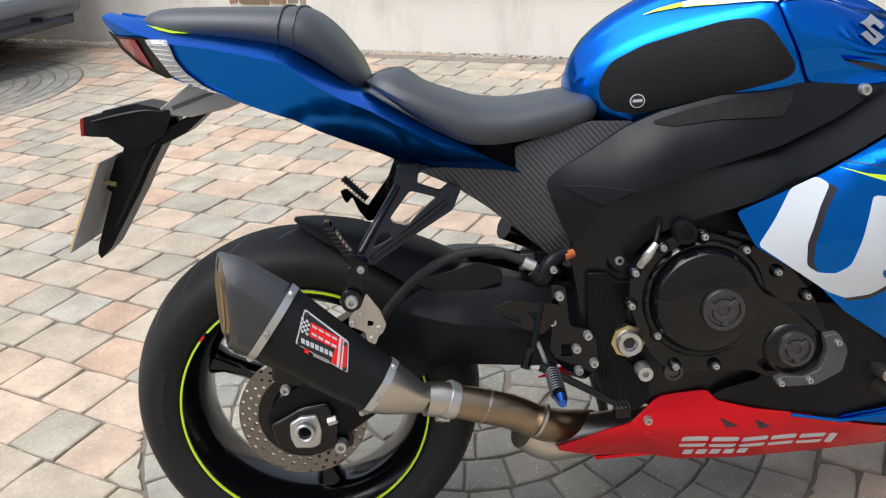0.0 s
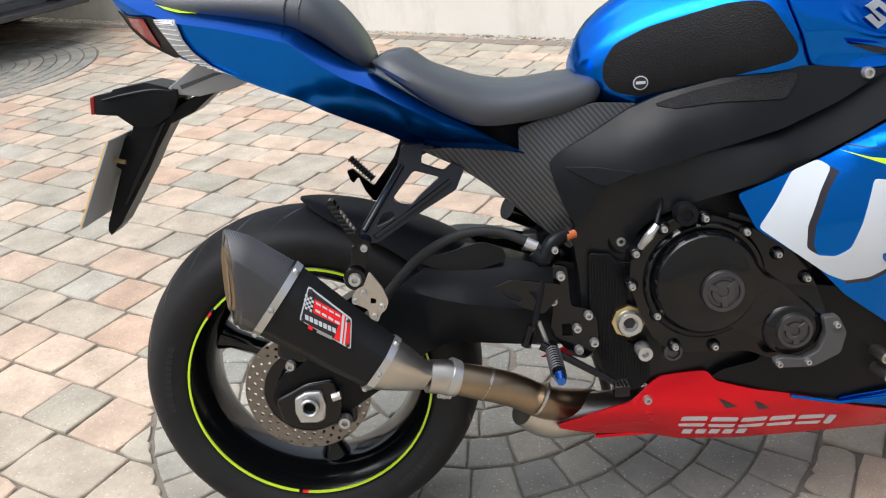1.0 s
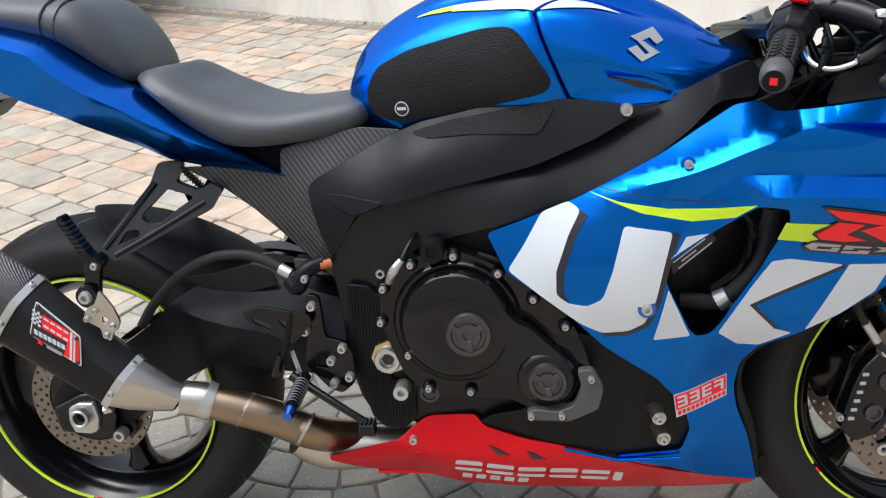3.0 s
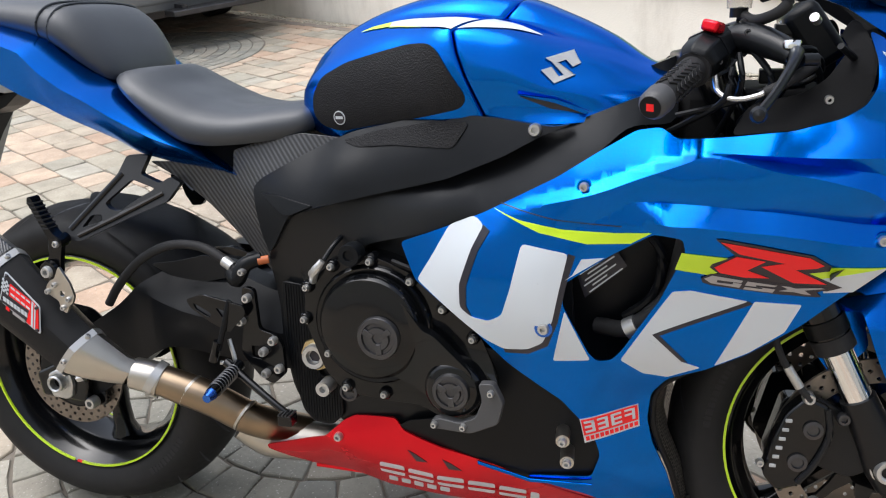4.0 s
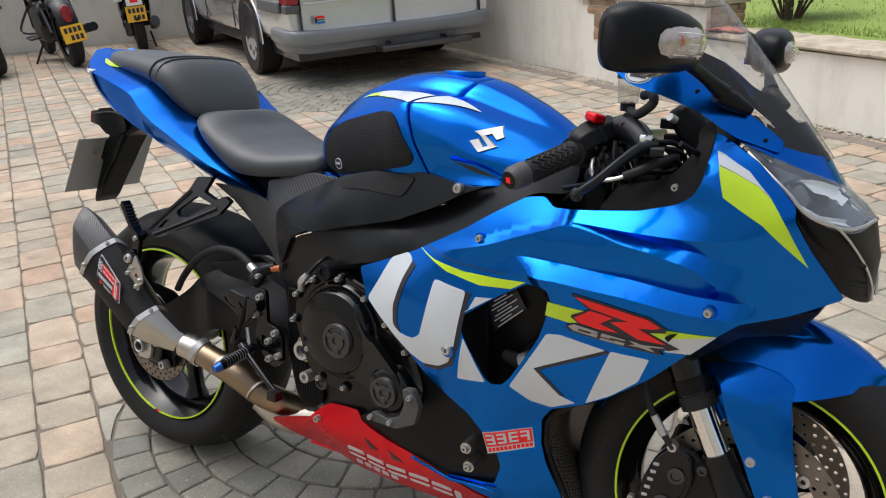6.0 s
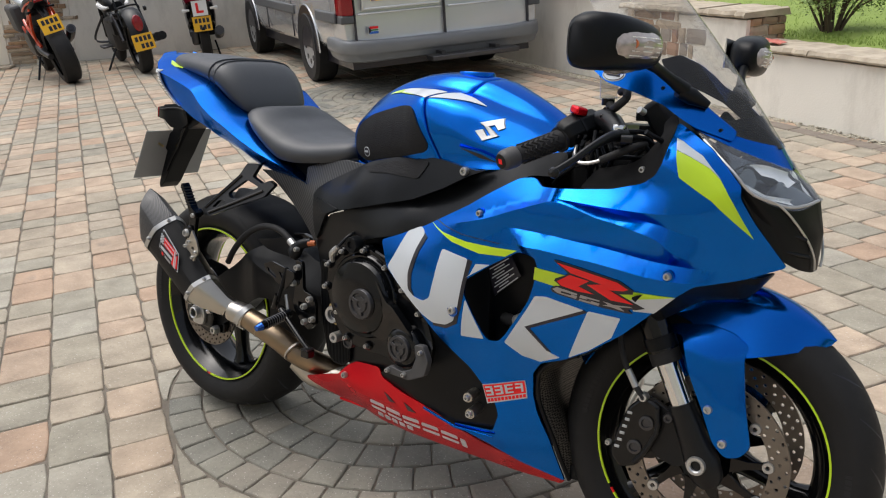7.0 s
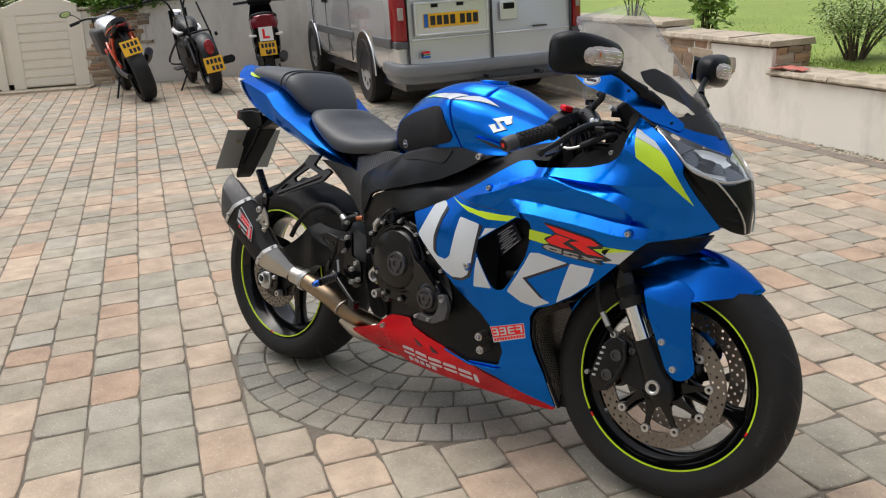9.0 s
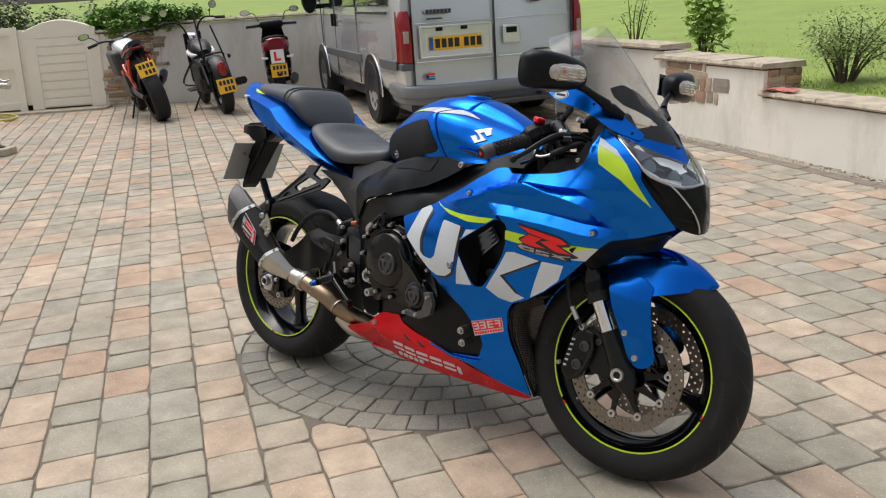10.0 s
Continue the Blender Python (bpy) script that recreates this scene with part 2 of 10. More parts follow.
def box(a, b, bm=None, m=None):
    bm = bm or bmesh.new()
    vs = [bm.verts.new(Vector((x, y, z)) if m is None else m @ Vector((x, y, z))) for x in (a[0], b[0]) for y in (a[1], b[1]) for z in (a[2], b[2])]
    for f in ((0, 1, 3, 2), (4, 6, 7, 5), (0, 4, 5, 1), (2, 3, 7, 6), (0, 2, 6, 4), (1, 5, 7, 3)):
        bm.faces.new([vs[i] for i in f])
    return bm


def spline_surface(ctrl, soft=1e-5):
    """Thin-plate surface y(x, z) through a few places (x, z, y)."""
    c = np.array(ctrl, float)
    n = len(c)
    d = np.linalg.norm(c[:, None, :2] - c[None, :, :2], axis=2)
    k = np.where(d > 0, d * d * np.log(d + 1e-12), 0)
    p = np.c_[np.ones(n), c[:, :2]]
    a = np.block([[k + np.eye(n) * soft, p], [p.T, np.zeros((3, 3))]])
    w = np.linalg.solve(a, np.r_[c[:, 2], 0, 0, 0])

    def y(x, z):
        q = np.hypot(c[:, 0] - x, c[:, 1] - z)
        return float((np.where(q > 0, q * q * np.log(q + 1e-12), 0) * w[:n]).sum() + w[n] + w[n + 1] * x + w[n + 2] * z)
    return y


def sheet(outline, yf, thick=0.004, step=0.025, lift=0.0, holes=(), side=-1, bm=None, creases=()):
    """A shell over a side-view outline of (x, z): y = yf(x, z), cut into a fine net, with thickness inwards."""
    out = bm or bmesh.new()
    bm = bmesh.new()
    f = bm.faces.new([bm.verts.new((p[0], 0, p[1])) for p in outline])
    if holes:
        edges = list(f.edges)
        bm.faces.remove(f)
        for h in holes:
            hv = [bm.verts.new((p[0], 0, p[1])) for p in h]
            edges += [bm.edges.new((hv[i], hv[(i + 1) % len(hv)])) for i in range(len(hv))]
        bmesh.ops.triangle_fill(bm, use_beauty=True, use_dissolve=False, edges=edges)
    xs, zs = [p[0] for p in outline], [p[1] for p in outline]
    for axis, lo, hi in ((0, min(xs), max(xs)), (2, min(zs), max(zs))):
        k = math.floor(lo / step) + 1
        while k * step < hi:
            co, no = [0, 0, 0], [0, 0, 0]
            co[axis], no[axis] = k * step, 1
            bmesh.ops.bisect_plane(bm, geom=bm.verts[:] + bm.edges[:] + bm.faces[:], plane_co=co, plane_no=no, dist=1e-6)
            k += 1
    for line in creases:
        for a, b in zip(line, line[1:]):
            if b[0] < min(xs) or a[0] > max(xs):
                continue
            for cut in (a[0], b[0]):
                bmesh.ops.bisect_plane(bm, geom=bm.verts[:] + bm.edges[:] + bm.faces[:], plane_co=(cut, 0, 0), plane_no=(1, 0, 0), dist=1e-6)
            mid = [f for f in bm.faces if a[0] < f.calc_center_median().x < b[0]]
            geom = list({v for f in mid for v in f.verts}) + list({e for f in mid for e in f.edges}) + mid
            bmesh.ops.bisect_plane(bm, geom=geom, plane_co=(a[0], 0, a[1]), plane_no=(a[1] - b[1], 0, b[0] - a[0]), dist=1e-5)
    s = 1 if side < 0 else -1
    ys = {v: yf(v.co.x, v.co.z) for v in bm.verts}
    fr = {v: out.verts.new((v.co.x, s * (ys[v] - lift), v.co.z)) for v in bm.verts}
    bk = {v: out.verts.new((v.co.x, s * (ys[v] - lift + thick), v.co.z)) for v in bm.verts}
    for f in bm.faces:
        out.faces.new([fr[v] for v in f.verts])
        out.faces.new([bk[v] for v in reversed(f.verts)])
    for e in bm.edges:
        if len(e.link_faces) == 1:
            a, b = e.verts
            out.faces.new((fr[a], fr[b], bk[b], bk[a]))
    bm.free()
    return out


def flat_y(y):
    return lambda x, z: y


def moved(bm, m):
    bmesh.ops.transform(bm, matrix=m, verts=bm.verts[:])
    return bm


def bolt(name, at, r, parent, mat=None, depth=0.008, axis=(0, -1, 0), m=None):
    """A round-headed hex-socket bolt."""
    a = Vector(axis).normalized()
    s = a.orthogonal().normalized()
    u = a.cross(s)
    p = Vector(at)
    rows = []
    for rr, h, n6 in ((r, -0.004, 0), (r, depth * 0.5, 0), (r * 0.82, depth, 0), (r * 0.45, depth, 1), (r * 0.42, depth * 0.3, 1)):
        rows.append([p + a * h + (s * math.cos(t) + u * math.sin(t)) * rr for t in (2 * math.pi * j / 12 for j in range(12))])
    bm = loft(rows, True, True)
    if m is not None:
        moved(bm, m)
    return part(name, bm, mat or STEEL, parent)

# ---- setting: drive, walls, gate, lawn ----
LEAN_X, LEAN_Y = 0.034, 0.03      # the walls stand plumb on a drive that falls gently


def plumb(bm):
    for v in bm.verts:
        v.co.x, v.co.y = v.co.x + LEAN_X * v.co.z, v.co.y + LEAN_Y * v.co.z
    return bm


def render_wall(name, colour, dirt):
    m = material(name, colour, 0.85, 0.0, 0.06, 2.2, bump=0.35, bump_scale=90)
    n, l = m.node_tree.nodes, m.node_tree.links
    b = n["Principled BSDF"]
    src = b.inputs["Base Color"].links[0].from_socket
    co = n.new("ShaderNodeTexCoord")
    st = n.new("ShaderNodeTexNoise")
    st.inputs["Scale"].default_value, st.inputs["Detail"].default_value, st.inputs["Roughness"].default_value = 1.3, 8.0, 0.7
    mp = n.new("ShaderNodeMapping")
    mp.inputs["Scale"].default_value = (1.6, 1.6, 0.6)
    l.new(co.outputs["Object"], mp.inputs["Vector"])
    l.new(mp.outputs[0], st.inputs["Vector"])
    rp = n.new("ShaderNodeValToRGB")
    rp.color_ramp.elements[0].position, rp.color_ramp.elements[1].position = 0.5, 0.72
    l.new(st.outputs["Fac"], rp.inputs["Fac"])
    mx = n.new("ShaderNodeMix")
    mx.data_type = "RGBA"
    mx.inputs["B"].default_value = (*dirt, 1)
    l.new(rp.outputs["Color"], mx.inputs["Factor"])
    l.new(src, mx.inputs["A"])
    l.new(mx.outputs["Result"], b.inputs["Base Color"])
    return m


RENDER = render_wall("cream_render", (0.80, 0.765, 0.69), (0.60, 0.565, 0.50))
COPING = material("sandstone_coping", (0.46, 0.40, 0.31), 0.9, 0.0, 0.35, 11, second=(0.20, 0.165, 0.125), bump=0.9, bump_scale=38)
JOINT = material("jointing_sand", (0.14, 0.12, 0.095), 0.95, 0.0, 0.3, 30, bump=0.5, bump_scale=120)
LAWN = material("lawn", (0.20, 0.27, 0.05), 0.9, 0.0, 0.25, 1.3, second=(0.13, 0.19, 0.035), bump=0.8, bump_scale=60)
GATE = material("cream_painted_boards", (0.82, 0.77, 0.66), 0.5, 0.0, 0.06, 4, bump=0.06, bump_scale=40)
MOSS = material("moss_and_grit", (0.46, 0.42, 0.35), 0.95, 0.0, 0.4, 45, second=(0.10, 0.10, 0.06), bump=0.6)

ground = part("ground", box((-1500, -1500, -0.3), (1500, 1500, -0.007)), JOINT, flat=True)
tagged(ground, "dark sandy jointing bed under the block paving", "ground", kind="structure")

WALL_O, WALL_D = Vector((-1.35, 4.92, 0)), Vector((0.86, -0.51, 0)).normalized()
WALL_N = Vector((-WALL_D.y, WALL_D.x, 0))
BACK_O, BACK_D = Vector((-9.87, 4.47, 0)), Vector((0.69, 0.72, 0)).normalized()
BACK_N = Vector((-BACK_D.y, BACK_D.x, 0))


def along(o, d, n):
    return Matrix((( d.x, n.x, 0, o.x), (d.y, n.y, 0, o.y), (0, 0, 1, 0), (0, 0, 0, 1)))


WALL_M, BACK_M = along(WALL_O, WALL_D, WALL_N), along(BACK_O, BACK_D, BACK_N)


def coping(name, s0, s1, y0, y1, z, h, m, pieces, parent):
    """Rough-edged coping slabs in a row, each a part."""
    rnd = random.Random(name + str(s0))
    step = (s1 - s0) / pieces
    for i in range(pieces):
        a, b = s0 + i * step + 0.003, s0 + (i + 1) * step - 0.003
        n = 13
        rows = []
        for k in range(n):
            x = a + (b - a) * k / (n - 1)
            e1, e2, w = rnd.uniform(-0.016, 0.014), rnd.uniform(-0.014, 0.014), rnd.uniform(-0.005, 0.005)
            rows.append([Vector((x, y0 + e1, z + 0.01)), Vector((x, y0 + e1 - 0.006, z + h * 0.5)), Vector((x, y0 + e1 + 0.008, z + h + w)),
                         Vector((x, y1 + e2 - 0.008, z + h + w)), Vector((x, y1 + e2, z + h * 0.5)), Vector((x, y1, z))])
        part("coping_stone", moved(plumb_local(loft(rows), m), m), COPING, parent, flat=True)


def plumb_local(bm, m):
    inv = m.to_3x3().inverted() @ Vector((LEAN_X, LEAN_Y, 0))
    for v in bm.verts:
        v.co.x, v.co.y = v.co.x + inv.x * v.co.z, v.co.y + inv.y * v.co.z
    return bm


def wall_run(name, s0, s1, thick, h, m, label):
    bm = bmesh.new()
    n = max(2, int((s1 - s0) / 0.5))
    rows = []
    for i in range(n + 1):
        x = s0 + (s1 - s0) * i / n
        rows.append([Vector((x, 0, -0.2)), Vector((x, 0, h)), Vector((x, thick, h)), Vector((x, thick, -0.2))])
    ob = part(name, moved(plumb_local(loft(rows, bm=bm), m), m), RENDER, flat=True)
    return tagged(ob, label, "wall", kind="structure")


wall_1 = wall_run("wall_garden_low", 0.88, 5.6, 0.24, 0.395, WALL_M, "low cream rendered garden wall with sandstone coping")
coping("c", 0.86, 5.6, -0.03, 0.28, 0.40, 0.045, WALL_M, 8, wall_1)
wall_2 = wall_run("wall_garden_pier", -0.47, 0.8795, 0.32, 0.585, WALL_M, "thicker cream rendered garden wall length with exposed stone")
coping("d", -0.49, 0.90, -0.03, 0.36, 0.59, 0.05, WALL_M, 3, wall_2)
wall_3 = wall_run("wall_garden_far", -6.3, -0.475, 0.24, 0.66, WALL_M @ pose(0, 0.06, 0), "cream rendered garden wall behind the van")
coping("e", -6.3, -0.50, -0.03, 0.28, 0.665, 0.05, WALL_M @ pose(0, 0.06, 0), 9, wall_3)
wall_4 = wall_run("wall_back", 0.86, 5.2, 0.22, 1.06, BACK_M, "tall cream rendered wall behind the parked motorcycles")
coping("f", 0.84, 5.2, -0.03, 0.26, 1.065, 0.045, BACK_M, 8, wall_4)
wall_5 = wall_run("wall_gate_pier", 0.02, 0.855, 0.2, 1.0, BACK_M, "gate pier of mixed rubble stone and cream render")
coping("g", 0.0, 0.83, -0.03, 0.24, 1.005, 0.045, BACK_M, 2, wall_5)


def stones(s0, s1, z0, z1, m, parent, seed, ragged=0.0, course=0.062, yoff=-0.012):
    """Coursed stones standing proud of the render."""
    rnd = random.Random(seed)
    z, k = z0, 0
    while z < z1 - 0.02:
        h = course * rnd.uniform(0.8, 1.15)
        end = s1 + rnd.uniform(-ragged, ragged)
        x = s0 + rnd.uniform(0, ragged)
        while x < end - 0.03:
            w = min(rnd.choice((0.09, 0.14, 0.2, 0.3)) * rnd.uniform(0.85, 1.15), end - x)
            d = yoff - rnd.uniform(0, 0.009)
            rows = []
            for f, ins in ((0.0, 0.010), (0.12, 0.0), (0.88, 0.0), (1.0, 0.010)):
                xx = x + 0.003 + (w - 0.006) * f
                j = rnd.uniform(-0.007, 0.007)
                rows.append([Vector((xx, 0.02, z + 0.003)), Vector((xx, d + ins, z + 0.004 + j)), Vector((xx, d + ins - 0.004, z + h * 0.5)), Vector((xx, d + ins, z + h - 0.004 + j)), Vector((xx, 0.02, z + h - 0.003))])
            ob = part("stone", moved(plumb_local(loft(rows), m), m), STONE_VAR, parent, flat=True)
            x += w
        z += h


STONE_VAR = material("mixed_stone", (0.33, 0.26, 0.19), 0.9, 0.0, 0.3, 12, bump=0.7, bump_scale=45)
sn, sl = STONE_VAR.node_tree.nodes, STONE_VAR.node_tree.links
oi, rp = sn.new("ShaderNodeObjectInfo"), sn.new("ShaderNodeValToRGB")
rp.color_ramp.interpolation = "CONSTANT"
rp.color_ramp.elements[0].color, rp.color_ramp.elements[1].color = (0.34, 0.24, 0.155, 1), (0.24, 0.19, 0.14, 1)
rp.color_ramp.elements[1].position = 0.3
for pos, col in ((0.5, (0.33, 0.23, 0.17, 1)), (0.58, (0.40, 0.36, 0.29, 1)), (0.72, (0.46, 0.42, 0.35, 1)), (0.84, (0.28, 0.265, 0.245, 1))):
    rp.color_ramp.elements.new(pos).color = col
sl.new(oi.outputs["Random"], rp.inputs["Fac"])
mx = sn.new("ShaderNodeMix")
mx.data_type, mx.blend_type = "RGBA", "MULTIPLY"
mx.inputs["Factor"].default_value = 0.8
src = sn["Principled BSDF"].inputs["Base Color"].links[0].from_socket
gain = sn.new("ShaderNodeMix")
gain.data_type, gain.blend_type = "RGBA", "MULTIPLY"
gain.inputs["Factor"].default_value, gain.inputs["B"].default_value = 1.0, (3.2, 3.6, 4.4, 1)
sl.new(src, gain.inputs["A"])
sl.new(rp.outputs["Color"], mx.inputs["A"])
sl.new(gain.outputs["Result"], mx.inputs["B"])
sl.new(mx.outputs["Result"], sn["Principled BSDF"].inputs["Base Color"])
stones(-0.42, 0.22, 0.47, 0.575, WALL_M, wall_2, 3, 0.10, 0.075, yoff=-0.002)
stones(-0.30, 0.42, 0.29, 0.47, WALL_M, wall_2, 9, 0.16, 0.10, yoff=-0.002)
stones(0.03, 0.33, 0.41, 0.585, WALL_M @ pose(0.882, 0.0, 0, 0, 0, 90), wall_2, 5, 0.0, yoff=-0.006)
stones(0.02, 0.42, 0.02, 0.52, BACK_M, wall_5, 7, 0.08, 0.052)
stones(0.10, 0.86, 0.52, 0.97, BACK_M, wall_5, 8, 0.10, 0.052)

# lawn: raised behind the walls, reaching the horizon
def lawn_z(k):
    return 0.465 + 0.03 * max(0.0, min(k, 60) - 0.5)


def lawn_sheet():
    bm = bmesh.new()
    corner = WALL_O + WALL_D * -6.0 + WALL_N * 0.15
    a, b, c = WALL_O + WALL_D * 40 + WALL_N * 0.12, corner, BACK_O + BACK_D * -40 + BACK_N * 0.1
    far = 1400
    rows = []
    for p, q in ((a, WALL_N), (WALL_O + WALL_D * 3 + WALL_N * 0.12, WALL_N), (b, (WALL_N + BACK_N).normalized()), (BACK_O + BACK_N * 0.1, BACK_N), (c, BACK_N)):
        rows.append([p + q * k + Vector((0, 0, 0.36 if k < 0.1 else lawn_z(k))) for k in (0, 0.5, 2, 6, 15, 35, 60, 120, far)])
    loft(rows, False, False, bm)
    return bm


lawn = part("lawn", lawn_sheet(), LAWN)
tagged(lawn, "mown green lawn raised behind the garden walls", "lawn", kind="structure")
grass_rnd = random.Random(11)
gv, gf = [], []
for i in range(42000):
    s, k = grass_rnd.uniform(-6.2, 5.5), 0.30 + 7.0 * grass_rnd.random() ** 1.7
    p = WALL_O + WALL_D * s + WALL_N * k
    h, a = grass_rnd.uniform(0.012, 0.034), grass_rnd.uniform(0, 6.28)
    d = Vector((math.cos(a), math.sin(a), 0)) * 0.004
    z = lawn_z(k) - 0.012
    i0 = len(gv)
    lean = Vector((grass_rnd.uniform(-0.015, 0.015), grass_rnd.uniform(-0.015, 0.015), h))
    gv += [p - d + Vector((0, 0, z)), p + d + Vector((0, 0, z)), p + lean + Vector((0, 0, z))]
    gf.append((i0, i0 + 1, i0 + 2))
GRASS = material("grass_blades", (0.24, 0.33, 0.07), 0.7, 0.0, 0.3, 3, second=(0.16, 0.235, 0.045))
gm = bpy.data.meshes.new("grass")
gm.from_pydata([tuple(v) for v in gv], [], gf)
gm.materials.append(GRASS)
tagged(new("grass", gm), "short green grass blades on the lawn", "grass", kind="stuff")

# a line of moss and grit along the foot of the garden wall
bm = bmesh.new()
mr = random.Random(4)
for i in range(1500):
    s, r = mr.uniform(-3.0, 5.4), mr.uniform(0.005, 0.015)
    p = WALL_O + WALL_D * s - WALL_N * abs(mr.gauss(0.03, 0.032)) + Vector((0, 0, 0.0))
    bmesh.ops.create_icosphere(bm, subdivisions=1, radius=r, matrix=Matrix.Translation(p) @ Matrix.Diagonal((1, 1, 0.6, 1)))
tagged(part("grit", bm, MOSS), "grit and moss gathered along the wall foot", "debris", kind="stuff")

# a darker edging course laid along the wall
EDGING = material("edging_sett", (0.20, 0.165, 0.135), 0.9, 0.0, 0.3, 14, second=(0.12, 0.105, 0.09), bump=0.6, bump_scale=90)
edging = tagged(new("edging_course"), "dark brown edging setts laid along the garden wall", "edging", kind="structure")
er, s_at = random.Random(8), -2.6
while s_at < 5.2:
    w = er.uniform(0.19, 0.22)
    a, b, n0, n1, top = s_at + 0.003, s_at + w - 0.003, -0.185 + er.uniform(-0.004, 0.004), -0.088, 0.002 + er.uniform(-0.002, 0.003)
    rows = [[Vector((a + i, n0 + i, z)), Vector((b - i, n0 + i, z)), Vector((b - i, n1 - i, z)), Vector((a + i, n1 - i, z))] for i, z in ((0.0, -0.03), (0.0, top - 0.004), (0.005, top))]
    part("edging_sett", moved(loft(rows), WALL_M), EDGING, edging)
    s_at += w

# white daisies scattered on the lawn
dv, df = [], []
for i in range(420):
    k = 0.6 + 9.0 * grass_rnd.random() ** 1.4
    p = WALL_O + WALL_D * grass_rnd.uniform(-6.0, 5.5) + WALL_N * k + Vector((0, 0, lawn_z(k) + 0.022))
    i0, r = len(dv), grass_rnd.uniform(0.006, 0.011)
    dv += [tuple(p + Vector((r * math.cos(a), r * math.sin(a), 0.4 * r * math.cos(a + 1)))) for a in (math.pi * j / 3 for j in range(6))]
    df.append(tuple(range(i0, i0 + 6)))
dm = bpy.data.meshes.new("daisies")
dm.from_pydata(dv, [], df)
dm.materials.append(WHITE_PAINT)
tagged(new("daisies", dm), "small white daisies dotted over the lawn", "flowers", kind="stuff")

# a faded red rag left on the coping
rag = thing("rag", WALL_M @ pose(1.03, 0.05, 0.447, 0, 0, 14), "faded red rag crumpled on the wall coping", "cloth")
rr_, rows = random.Random(5), []
for i in range(13):
    u = i / 12
    rows.append([Vector((-0.13 + 0.26 * u, -0.045 + 0.09 * j / 6, 0.004 + 0.020 * math.sin(math.pi * u) * abs(math.sin(1.7 * j + 5 * u)) + rr_.uniform(0, 0.004))) for j in range(7)])
bm = loft(rows, False, False)
bmesh.ops.recalc_face_normals(bm, faces=bm.faces[:])
bmesh.ops.solidify(bm, geom=bm.faces[:], thickness=-0.004)
part("cloth", bm, material("faded_red_cloth", (0.48, 0.15, 0.12), 0.9, 0.0, 0.2, 30, bump=0.4, bump_scale=300), rag)

# gate: cream boards with an arched top
gate = tagged(new("gate"), "closed cream painted garden gate with horizontal boards", "gate")
gate.matrix_world = BACK_M
def gate_board(z0, z1, s0, s1, arch=0.0, name="board"):
    rows, n = [], 10
    for i in range(n + 1):
        f = i / n
        x = s0 + (s1 - s0) * f
        top = z1 + arch * math.sin(math.pi * f)
        rows.append([Vector((x, 0.0, z0 + 0.005)), Vector((x, -0.014, z0 + 0.012)), Vector((x, -0.014, top - 0.008)), Vector((x, 0.0, top - 0.001)), Vector((x, 0.03, top)), Vector((x, 0.03, z0))])
    return part(name, plumb_local(loft(rows), BACK_M), GATE, gate, flat=True)
part("panel_back", plumb_local(box((-0.90, 0.0, 0.05), (-0.05, 0.028, 1.10)), BACK_M), GATE, gate, flat=True)
edges = [0.05 + 0.1175 * k for k in range(9)]
for a, b in zip(edges, edges[1:]):
    gate_board(a + 0.005, b - 0.005, -0.80, -0.16)
gate_board(0.99, 1.10, -0.96, 0.0, 0.13, "top_rail")
for s0, s1 in ((-0.965, -0.802), (-0.158, 0.045)):
    part("stile", plumb_local(box((s0, -0.015, 0.03), (s1, 0.04, 1.00)), BACK_M), GATE, gate, bevel=0.006)
fence = tagged(new("fence"), "cream painted panelled side fence beside the gate", "fence")
fence.matrix_world = BACK_M @ pose(-0.97, 0, 0, 0, 0, 0)
part("panel", plumb_local(box((-2.4, 0.0, 0.1), (0.02, 0.03, 1.12)), BACK_M), GATE, fence, bevel=0.004)
for z in (0.05, 0.60, 1.06):
    part("rail", plumb_local(box((-2.4, -0.03, z), (-0.06, 0.0, z + 0.1)), BACK_M), GATE, fence, bevel=0.004)
for x in (-1.2, -0.16):
    part("stile", plumb_local(box((x, -0.034, 0.02), (x + 0.1, -0.0, 1.16)), BACK_M), GATE, fence, bevel=0.004)
sill = tagged(part("threshold", moved(box((-2.6, -0.28, -0.02), (0.1, 0.0, 0.03)), BACK_M), COPING, bevel=0.008), "worn stone threshold step below the gate", "step", kind="structure")

# plain pale rendered wall closing the drive behind the walker: unseen, added for reflections
unseen_wall = part("wall_unseen", box((-12.0, -8.3, -0.2), (12.0, -8.0, 5.2)), RENDER, flat=True)
tagged(unseen_wall, "plain pale rendered wall closing the drive, unseen, added for reflections", "wall", kind="structure")

# ---- the blue sports motorcycle, leaning on its side stand ----
BIKE = pose(0.008, 0.076, 0.0, -10.3, 0, -2.2)
bike = thing("motorcycle", BIKE, "blue sports motorcycle with white and lime graphics on its side stand", "motorcycle")
REAR, FRONT = Vector((-0.7025, 0, 0.311)), Vector((0.7025, 0, 0.300))
AXIS_AT, AXIS_DIR = Vector((0.80, 0, 0)), Vector((-math.sin(radians(23.8)), 0, math.cos(radians(23.8))))
STEER = Matrix.Translation(AXIS_AT) @ Matrix.Rotation(radians(6.5), 4, AXIS_DIR) @ Matrix.Translation(-AXIS_AT)
NOTURN = Matrix.Identity(4)


